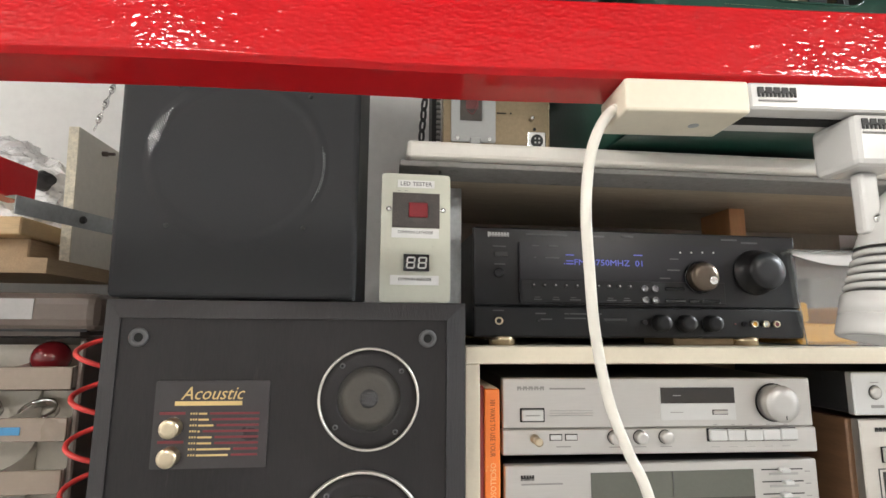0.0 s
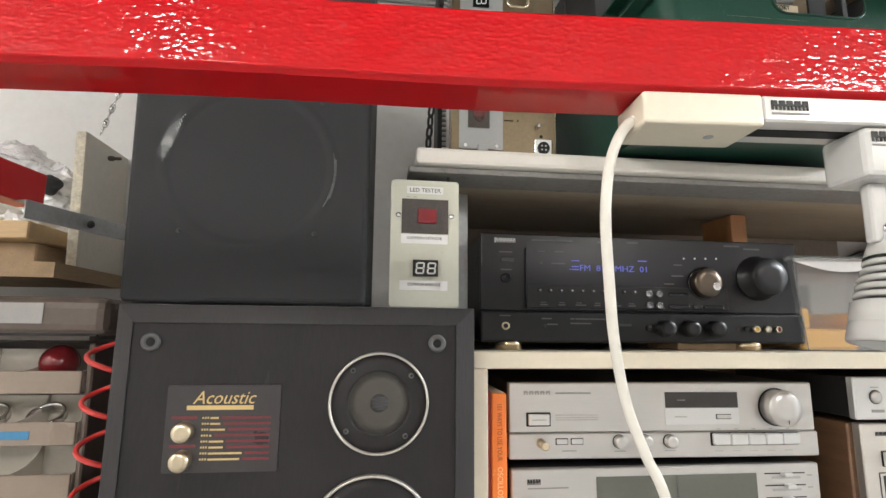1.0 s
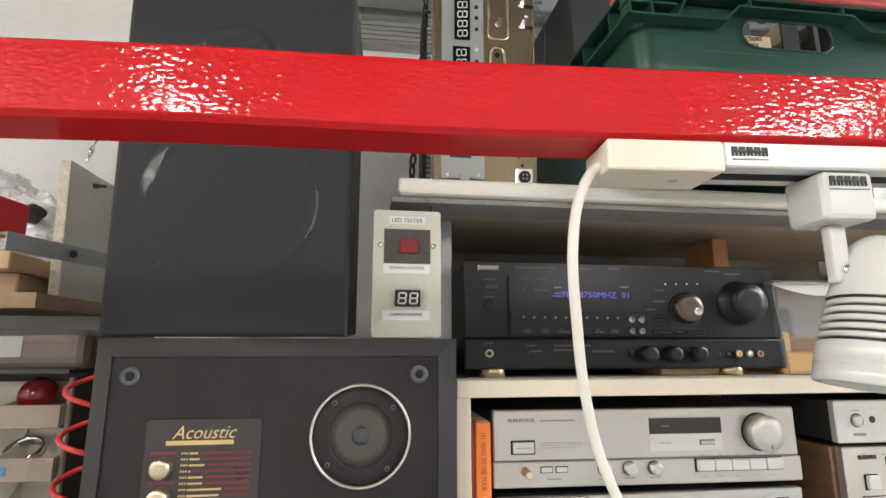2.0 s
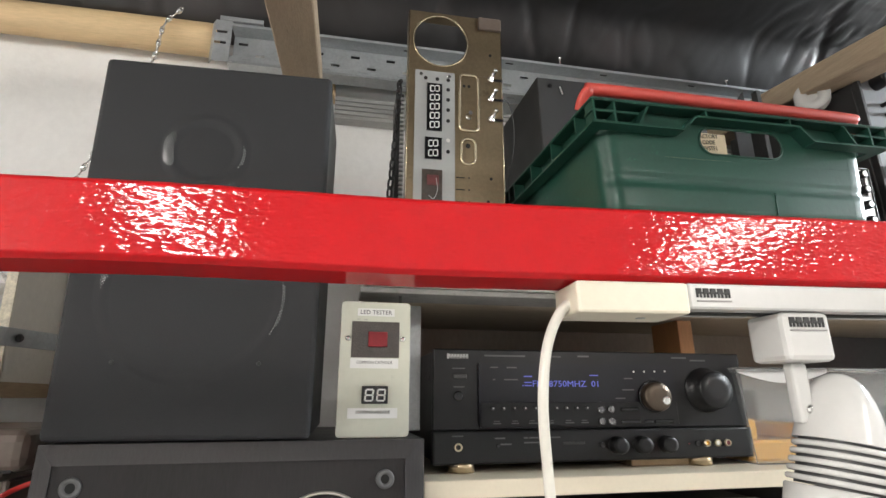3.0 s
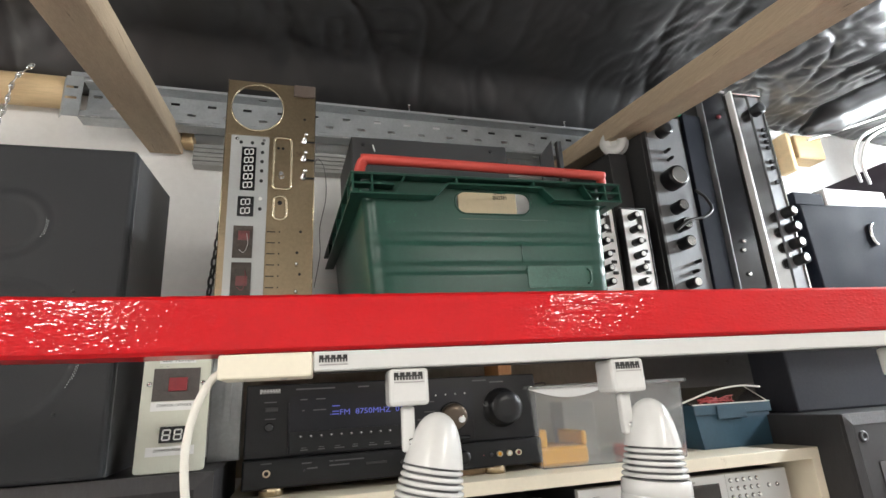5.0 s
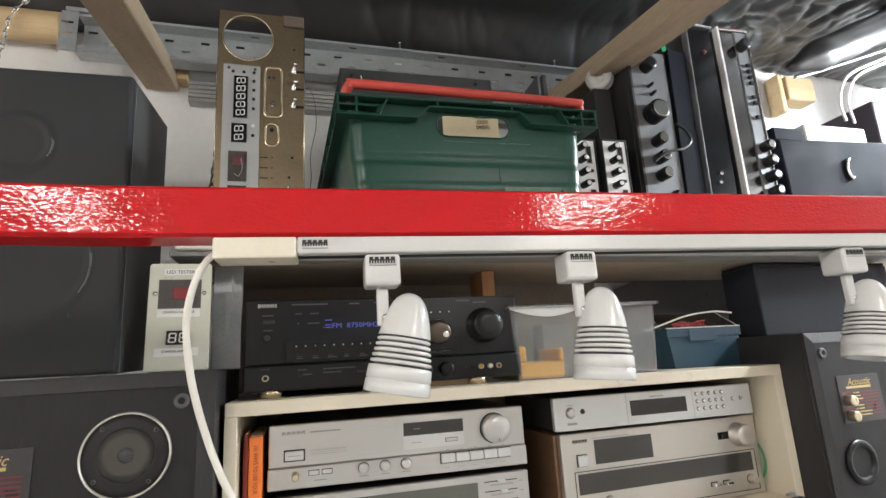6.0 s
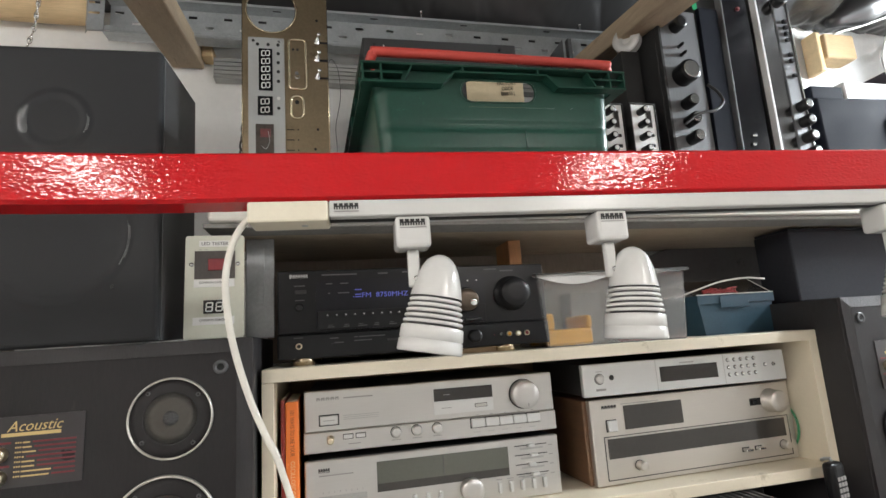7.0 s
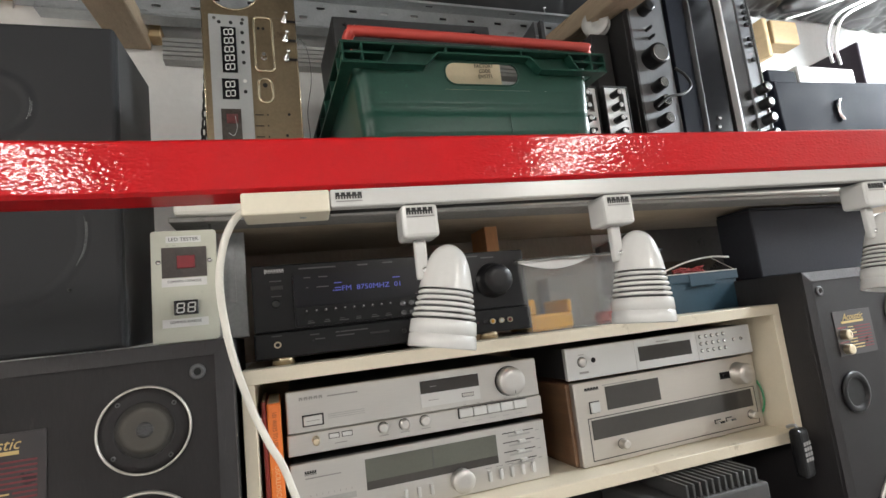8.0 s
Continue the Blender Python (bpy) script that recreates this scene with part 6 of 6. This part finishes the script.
def small_mixer(x, y, label):
    t = thing("small_mixer", sized(pose(x, y, SHELF + 0.0003, 2, -1, 2.3), 0.986, 0.96), label, "mixer", "small mixers")
    w, h = 0.058, 0.213
    part("case", block(shape(), 0, w, 0.004, 0.16, 0, h, 0.001), BLACK_METAL, t)
    rim = shape()
    for x0, x1, z0, z1 in ((0, 0.0022, 0, h), (w - 0.0022, w, 0, h), (0.0023, w - 0.0023, h - 0.0024, h)):
        block(rim, x0, x1, -0.0022, 0.0038, z0, z1, 0.0004)
    part("edge_rim", rim, BLACK_METAL, t, "thin black edge round the face")
    f = part("fascia", block(shape(), 0.0024, w - 0.0024, 0, 0.0038, 0.002, h - 0.0026, 0.0006), BRIGHT_FACE, t, "bright metal fascia")
    for k in range(7):
        z = h - 0.020 - 0.0262 * k
        kn = knob("black_knob", f, BLACK_PLASTIC, 0.021, 0, z, 0.0072, 0.020, 16)
        part("knob_cap", turned(shape(), [(0.0048, 0), (0.0042, 0.001)], (0.021, -0.0202, z), "y", 12), SILVER, kn)
    slot = part("slot_window", block(shape(), 0.0345, 0.0475, -0.0010, 0, h - 0.052, h - 0.014, 0.0003), GREY_PRINT, f, "grey meter window")
    part("slot_glass", block(shape(), 0.0362, 0.0458, -0.0014, -0.0011, h - 0.050, h - 0.016), SMOKE, slot)
    for k in range(4):
        z = h - 0.070 - 0.0215 * k
        part("slide_switch", block(shape(), 0.0365, 0.0475, -0.0026, 0, z, z + 0.0062, 0.0005), BLACK_PLASTIC, f)
    return t


small_mixer(1.303, 1.135, "small upright mixer with bright face and black knobs")
small_mixer(1.236, 1.140, "small upright mixer half hidden by the green crate")


def grey_amp():
    t = thing("grey_amplifier", pose(1.391, 1.140, SHELF + 0.0005, -1.0, 1.2, 0), "grey-faced amplifier standing on end, with black knobs", "amplifier")
    w, h = 0.098, 0.432
    part("case", block(shape(), 0, w + 0.012, 0.006, 0.30, 0, h, 0.002), BLACK_METAL, t)
    f = part("fascia", block(shape(), 0.008, w, 0, 0.0058, 0.003, h - 0.003, 0.001), AMP_GREY, t, "dark grey brushed fascia")
    part("edge_strip", block(shape(), 0.0, 0.0065, -0.006, 0.0058, 0.0, h, 0.001), BLACK_METAL, t)
    for z, r, hh in ((0.388, 0.014, 0.024), (0.277, 0.023, 0.030), (0.215, 0.0125, 0.026), (0.177, 0.0125, 0.026), (0.140, 0.0125, 0.026), (0.060, 0.010, 0.022)):
        kn = knob("black_knob", f, BLACK_PLASTIC, 0.045, 0, z, r, hh, 22)
        if z < 0.3:
            part("knob_cap", turned(shape(), [(r * 0.8, 0), (r * 0.75, 0.0012)], (0.045, -hh - 0.0002, z), "y", 18), CHROME, kn)
    for x, z in ((0.048, 0.344), (0.052, 0.326), (0.070, 0.105), (0.060, 0.085)):
        part("toggle", turned(shape(), [(0.004, 0), (0.0035, 0.012), (0.002, 0.016)], (x, 0, z), "y", 12), BLACK_PLASTIC, f)
    return t


grey_amp()
solid("patch_lead", tube(shape(), curve_points([(1.40, 1.108, 1.885), (1.43, 1.103, 1.905), (1.47, 1.103, 1.915), (1.495, 1.108, 1.935), (1.50, 1.123, 1.965), (1.490, 1.134, 1.985)]), 0.003, 8), WIRE_BLACK, "black patch lead looped over the amplifier knobs", "cable", smooth=True)


def black_amp():
    t = thing("black_amplifier", pose(1.4855, 1.1345, SHELF + 0.0006, -1.6, 3.0, 0), "tall black rack amplifier standing on end with silver edges", "amplifier")
    part("case", block(shape(), 0, 0.13, 0.01, 0.30, 0, 0.52, 0.002), BLACK_METAL, t)
    part("fascia", block(shape(), 0.060, 0.128, 0, 0.0098, 0.002, 0.518, 0.001), BLACK_GLOSS, t, "gloss black fascia")
    part("side_plate", block(shape(), 0.0, 0.046, -0.002, 0.0098, 0.002, 0.44, 0.001), NAVY, t)
    part("trim_strip", block(shape(), 0.0530, 0.0568, -0.008, 0.0098, 0.0, 0.52, 0.001), AMP_GREY, t, "silver edge trim")
    part("trim_strip", block(shape(), 0.058, 0.128, -0.006, -0.0002, 0.515, 0.5195, 0.001), GALV, t, "silver edge trim")
    for x, z, m in ((0.088, 0.135, CHROME), (0.093, 0.155, CHROME), (0.09, 0.085, CHROME), (0.1, 0.45, RED_PRINT)):
        part("button", turned(shape(), [(0.005, 0), (0.004, 0.004), (0.002, 0.005)], (x, -0.0002, z), "y", 14), m, t)
    return t


black_amp()
solid("green_tape_tab", block(shape(), 1.503, 1.514, 1.1535, 1.1552, 2.170, 2.212), GREEN_TAPE, "bright green tape tab on the black amplifier", "tape")


def chrome_amp():
    t = thing("chrome_amplifier", sized(pose(1.6376, 1.1377, SHELF + 0.0006, -0.85, 1.1, -2.5), 0.954, 0.99), "amplifier on end with mirror-bright face and knob strip", "amplifier")
    h = 0.515
    part("case", block(shape(), 0.0, 0.086, 0.008, 0.30, 0, h, 0.002), BLACK_METAL, t)
    part("edge_trim", block(shape(), 0.0, 0.006, -0.008, 0.0078, 0, h, 0.001), BRIGHT_FACE, t, "bright edge trim")
    part("edge_trim", block(shape(), 0.0065, 0.088, -0.007, -0.0035, h - 0.006, h, 0.001), CHROME, t, "bright edge trim")
    part("mirror_fascia", block(shape(), 0.0065, 0.052, 0, 0.0078, 0.002, h - 0.003, 0.001), CHROME_DARK, t, "mirror-bright fascia")
    f = part("knob_strip", block(shape(), 0.0525, 0.085, -0.003, 0.0078, 0.0, h - 0.0065, 0.001), AMP_GREY, t, "grey control strip")
    part("edge_trim", block(shape(), 0.0853, 0.089, -0.006, 0.0078, 0, h, 0.001), CHROME, t, "bright edge trim")
    for k in range(4):
        kn = knob("black_knob", f, BLACK_PLASTIC, 0.072, -0.003, 0.112 + 0.035 * k, 0.012, 0.022, 20)
        part("knob_cap", turned(shape(), [(0.008, 0), (0.007, 0.0015)], (0.072, -0.0253, 0.112 + 0.035 * k), "y", 16), CHROME, kn)
    for k, z in enumerate((0.29, 0.325, 0.34, 0.375, 0.39, 0.405, 0.42)):
        part("switch", block(shape(), 0.066, 0.076, -0.010, -0.0031, z - 0.004, z + 0.004, 0.001), BLACK_PLASTIC, f)
    knob("black_knob", f, BLACK_PLASTIC, 0.062, -0.003, 0.468, 0.014, 0.02, 20)
    return t


chrome_amp()

t = thing("navy_speaker_box", sized(pose(1.7591, 1.1304, SHELF + 0.0004, 0, -1.6, -0.74), 0.941, 0.965), "dark navy speaker box on the shelf end", "speaker box")
part("box_body", block(shape(), 0, 0.42, 0, 0.3, 0, 0.245, 0.004, 2), NAVY, t)
part("handle", tube(shape(), [(0.197 - 0.012 * math.sin(a), -0.004, 0.173 + 0.024 * math.cos(a)) for a in [radians(15 * k) for k in range(13)]], 0.004, 8), CHROME, t, "small bright handle")
b = block(shape(), 1.855, 2.045, 1.145, 1.34, 1.9745, 2.018, 0.003)
solid("white_carton", b, WHITE_PRINT, "white carton lying on the navy speaker box", "carton")
solid("black_carton", block(shape(), 1.762, 1.848, 1.145, 1.34, 1.9725, 2.003, 0.002), NAVY, "small black carton lying beside the white one", "carton")
b = block(shape(), 2.213, 2.327, 1.435, 1.495, 2.272, 2.352, 0.006, 2)
solid("wall_block", b, TAN_WOOD, "tan sawn wood block fixed high on the wall", "wood block", kind="structure")
solid("wall_post", block(shape(), 2.193, 2.212, 1.445, 1.495, 2.232, 2.362, 0.003), PINE, "short pale pine batten fixed upright on the wall", "batten", kind="structure")
duct = []
for k in range(25):
    q = k / 24
    duct.append((0.010 + 0.030 * min(1.0, q * 5) + 0.003 * noise.noise(V((q * 9, 2.0, 0.5))), 0.50 * q))
b = turned(shape(), duct, (0, 0, 0), "x", 18)
for v in b.verts:
    v.co += v.co.normalized() * 0.004 * noise.noise(v.co * 45)
solid("wrapped_duct", b, PLASTIC_SHEET, "duct wrapped in creased black polythene, hanging under the ceiling", "duct", smooth=True, m=pose(1.895, 1.18, 2.185, 0, -24, -4))
solid("plum_box", block(shape(), 2.23, 2.49, 1.23, 1.44, SHELF + 0.0002, 2.155, 0.003), DARK_PLUM, "tall dark plum box standing at the shelf end", "box")
solid("reel_post", block(shape(), 1.345, 1.388, 1.195, 1.265, SHELF + 0.0002, 2.088, 0.001), BLACK_METAL, "black folded steel post standing beside the grey amplifier", "metal piece", "black steel pieces")
b = turned(shape(), [(0.018, 0.0), (0.025, 0.001), (0.025, 0.005), (0.020, 0.0055), (0.020, 0.014), (0.025, 0.0145), (0.025, 0.0185), (0.009, 0.0195), (0.008, 0.012)], (0, 0, 0), "y", 28)
solid("plastic_reel", b, WHITE_PLASTIC, "small white plastic reel standing on its edge on a steel post", "reel", m=pose(1.379, 1.212, 2.1175, 0, 0, -48) @ Matrix.Scale(1.15, 4))
for k, (dx, dz) in enumerate(((0, 0), (0.03, -0.004))):
    solid("white_cable", tube(shape(), curve_points([(2.15 + dx, 1.25, 2.10 + dz), (2.10 + dx, 1.22, 2.14), (2.12 + dx, 1.2, 2.20), (2.25 + dx, 1.2, 2.26), (2.45 + dx, 1.2, 2.34)]), 0.0038, 8), WIRE_WHITE, "white cable looping up to the ceiling", "cable", "ceiling cables", smooth=True)
solid("thin_pipe", tube(shape(), curve_points([(1.96, 1.22, 2.19), (2.1, 1.22, 2.235), (2.4, 1.15, 2.33), (2.6, 1.1, 2.42)]), 0.0028, 8), WIRE_WHITE, "pale thin pipe running up to the ceiling sheet", "pipe", smooth=True)


# ---- lamp fittings ----
def tube_fitting(x, y, z, turn, length, glow):
    t = thing("batten_light", pose(x, y, z, 0, 0, turn), "white ceiling batten light with an opal diffuser, lit", "light fitting", "ceiling lights")
    part("housing", block(shape(), -length / 2 - 0.03, length / 2 + 0.03, -0.035, 0.035, 0.032, 0.075, 0.004), WHITE_PLASTIC, t)
    part("diffuser", turned(shape(), [(0.03, -length / 2), (0.03, length / 2)], (0, 0, 0.0), "x", 18), glow, t, "glowing opal diffuser")
    for s in (-1, 1):
        part("end_cap", block(shape(), s * (length / 2 + 0.008) - 0.0075, s * (length / 2 + 0.008) + 0.0075, -0.033, 0.033, -0.033, 0.0318, 0.002), WHITE_PLASTIC, t)
        part("hanger_rod", turned(shape(), [(0.004, 0.0752), (0.004, 2.5 - z)], (s * length * 0.4, 0, 0), "z", 8), GALV, t)
    return t


for lx, ly, lz, turn, length in TUBES:
    tube_fitting(lx, ly, lz, turn, length, WORK_GLOW if lx > 2 else BENCH_GLOW if ly > 0 else TUBE_GLOW)


# ---- left-hand wall ----
b = block(shape(), -0.40, 0.0, 0.0, 0.038, -0.046, 0.0, 0.003, 2)
solid("side_rail", b, RED, "short red painted rail end of a second shelf", "beam", kind="structure", m=pose(0.064, 1.255, 1.713, 0, 0, 83))
t = thing("side_shelf", pose(0, 0, 0), "white melamine gusset with a steel strut, under a second shelf", "shelf bracket", kind="structure")
lean = Matrix.Translation((0.0385, 1.43, 1.817)) @ Matrix.Rotation(radians(-2.2), 4, "Y")
part("gusset", block(shape(), -0.0075, 0.0075, -0.068, 0.068, -0.222, 0.0, 0.001, m=lean), CHIPBOARD, t, "white melamine gusset board")
part("raw_edge", block(shape(), -0.0073, 0.0073, -0.0705, -0.0682, -0.222, -0.001, m=lean), CHIP_EDGE, t, "raw chipboard edge")
b = shape()
m = Matrix.Translation((0.078, 1.240, 1.644)) @ Matrix.Rotation(radians(73), 4, "Z")
block(b, -0.03, 0.265, 0, 0.002, 0, 0.024, 0.0004, m=m)
block(b, -0.03, 0.265, 0.0021, 0.018, 0.0222, 0.024, 0.0004, m=m)
part("strut", b, GALV, t, "dull grey steel angle strut")
part("bolt", turned(shape(), [(0.0055, 0), (0.0055, 0.004), (0.0035, 0.006)], (0.0985, 1.300, 1.655), "x", 6), BLACK_METAL, t)
part("bolt", turned(shape(), [(0.0045, 0), (0.0045, 0.008), (0.0028, 0.0082), (0.0028, 0.02)], (0.0462, 1.43, 1.796), "x", 10), BROWN_CASE, t)
solid("timber_block", block(shape(), -0.12, 0.02, 1.30, 1.40, 1.632, 1.658, 0.002), PINE, "pale sawn timber block under the gusset", "wood block", "timber blocks")
solid("timber_block", block(shape(), -0.2, 0.015, 1.33, 1.45, 1.6, 1.6315, 0.002), TIMBER, "darker sawn timber block under the gusset", "wood block", "timber blocks")
plain("side_shelf_board", -0.55, 0.06, 1.30, 1.498, 1.578, 1.5998, TIMBER, "brown stained board fixed to the wall", "shelf")
BAG_LABEL = "crumpled silver film bag on the side shelf"
for k, (x, y, z, r, fm, fl) in enumerate(((-0.012, 1.40, 1.690, 0.032, FOIL, BAG_LABEL), (-0.075, 1.42, 1.702, 0.045, FOIL, BAG_LABEL), (-0.018, 1.41, 1.742, 0.030, FOIL, BAG_LABEL),
                                          (-0.004, 1.365, 1.728, 0.014, BLACK_METAL, "dark lump of scrap metal among silver bags"), (-0.08, 1.41, 1.770, 0.034, FOIL, BAG_LABEL), (-0.17, 1.42, 1.71, 0.05, FOIL, BAG_LABEL))):
    b = shape()
    bmesh.ops.create_icosphere(b, subdivisions=4, radius=r)
    for v in b.verts:
        n1 = 1 - 2 * abs(noise.noise(v.co * 38 + V((k * 3.1, 0, 0))))
        v.co *= 0.92 + 0.34 * n1 * n1 - 0.25 * abs(noise.noise(v.co * 70 + V((0, k * 2.3, 0))))
        v.co.x *= 1.3
    solid("scrap_bag", b, fm, fl, "film bag" if fm is FOIL else "scrap", "bags on the side shelf", m=pose(x, y, z))


def drawer_unit():
    t = thing("drawer_cabinet", pose(-0.252, 1.20, 0.8), "brown parts cabinet with rows of translucent drawers", "drawer cabinet")
    w = 0.425
    part("back", block(shape(), 0.0085, w - 0.0085, 0.12, 0.3, 0, 0.688), BROWN_CASE, t)
    for x in (0.0, w - 0.0075):
        part("side", block(shape(), x, x + 0.0075, 0.006, 0.3, 0, 0.69, 0.002), BROWN_CASE, t)
    part("top", block(shape(), 0.008, w - 0.008, 0.006, 0.119, 0.6935, 0.6985), BROWN_CASE, t)
    part("plinth", block(shape(), 0.008, w - 0.008, 0.006, 0.119, 0, 0.32), BROWN_CASE, t)
    for k in range(6):
        z = 0.631 - 0.0585 * k
        for c in range(3):
            x = 0.0085 + 0.1365 * c
            dr = part("drawer", block(shape(), x, x + 0.135, 0.0, 0.004, z, z + 0.0265, 0.0008), DRAWER, t, "translucent drawer front")
            part("drawer_floor", block(shape(), x, x + 0.135, 0.0042, 0.064, z + 0.0105, z + 0.012), DRAWER_LIT, dr)
            part("drawer_back", block(shape(), x + 0.002, x + 0.133, 0.0642, 0.066, z + 0.012, z + 0.050), DRAWER_LIT, dr)
            n = 8
            for xx in (x, x + 0.066, x + 0.1332):
                b = shape()
                prof = [(0.0043, z + 0.002), (0.0043, z + 0.0265)] + [(0.0043 + 0.055 * math.sin(radians(90 * q / n)), z + 0.0505 - 0.024 * math.cos(radians(90 * q / n))) for q in range(n + 1)] + [(0.064, z + 0.0505), (0.064, z + 0.002)]
                lo = [b.verts.new((xx, y, zz)) for y, zz in prof]
                hi = [b.verts.new((xx + 0.0018, y, zz)) for y, zz in prof]
                b.faces.new(lo)
                b.faces.new(list(reversed(hi)))
                for q in range(len(prof)):
                    j = (q + 1) % len(prof)
                    b.faces.new((lo[q], lo[j], hi[j], hi[q]))
                part("drawer_side", b, DRAWER_LIT, dr)
    return t


drawer_unit()
t = thing("label_maker", pose(-0.23, 1.185, 1.4991), "brown rounded plastic device with a pale window on the drawers", "device")
part("device_body", block(shape(), 0, 0.425, 0, 0.2, 0, 0.046, 0.014, 3), BROWN_CASE, t)
part("device_window", block(shape(), 0.29, 0.352, -0.0008, 0.0, 0.014, 0.038), PALE_PRINT, t, "pale label window")
part("device_foot", block(shape(), 0.005, 0.41, 0.006, 0.19, -0.0004, 0.004), BLACK_PLASTIC, t)
b = turned(shape(), [(0.022 * math.sin(radians(15 * k)), -0.022 * math.cos(radians(15 * k))) for k in range(13)], (0.116, 1.240, 1.4652), "z", 28, ends=False)
solid("red_ball", b, BALL_RED, "small shiny dark red ball lying in a drawer", "ball", smooth=True)
for x in (0.11, 0.045):
    b = shape()
    ring(b, (0, 0, 0), 0.021, 0.0175, 0.010, "z", 32)
    solid("metal_ring", b, CHROME, "bright metal ring lying tilted in a drawer", "metal part", "metal rings", smooth=True, m=pose(x, 1.240, 1.3960, 32, 0, 0))
solid("blue_mark", block(shape(), 0.07, 0.115, 1.1990, 1.1997, 1.380, 1.389), BLUE_INK, "blue marker smear on a drawer front", "mark")
coil = [(0.217 + 0.021 * math.cos(a), 1.150 + 0.021 * math.sin(a), 1.505 - 0.049 * a / 6.283) for a in [6.283 * k / 24 for k in range(24 * 13)]]
solid("coiled_flex", tube(shape(), coil, 0.0028, 8), COIL_RED, "red coiled flex hanging beside the loudspeaker", "cable", smooth=True)

# ---- below the cabinet ----
t = thing("finned_radio", pose(1.25, 1.08, 0.8, 0, 0, 0), "grey radio chassis with a row of cooling fins", "radio")
part("chassis", block(shape(), 0, 0.22, 0.0, 0.18, 0, 0.39, 0.004, 2), SIDE_VINYL, t)
for k in range(12):
    part("fin", block(shape(), 0.05 + 0.0135 * k, 0.055 + 0.0135 * k, 0.005, 0.16, 0.39, 0.414, 0.0006), SIDE_VINYL, t)
t = thing("hand_microphone", pose(1.596, 1.098, 1.166, 0, 0, 12), "black radio hand microphone with keypad, hanging from a hook", "microphone")
part("mic_body", block(shape(), -0.018, 0.018, 0, 0.022, 0, 0.088, 0.008, 3), BLACK_PLASTIC, t)
for r in range(4):
    for c in range(3):
        part("key", block(shape(), -0.012 + 0.0088 * c, -0.0055 + 0.0088 * c, -0.0012, -0.0001, 0.03 + 0.0095 * r, 0.0365 + 0.0095 * r, 0.0004), GREY_PRINT, t)
solid("mic_hook", tube(shape(), [(1.596, 1.112, 1.253), (1.596, 1.114, 1.258), (1.596, 1.124, 1.256), (1.596, 1.1318, 1.252)], 0.003, 8), GALV, "steel hook on the cabinet edge holding the microphone", "hook", smooth=True)
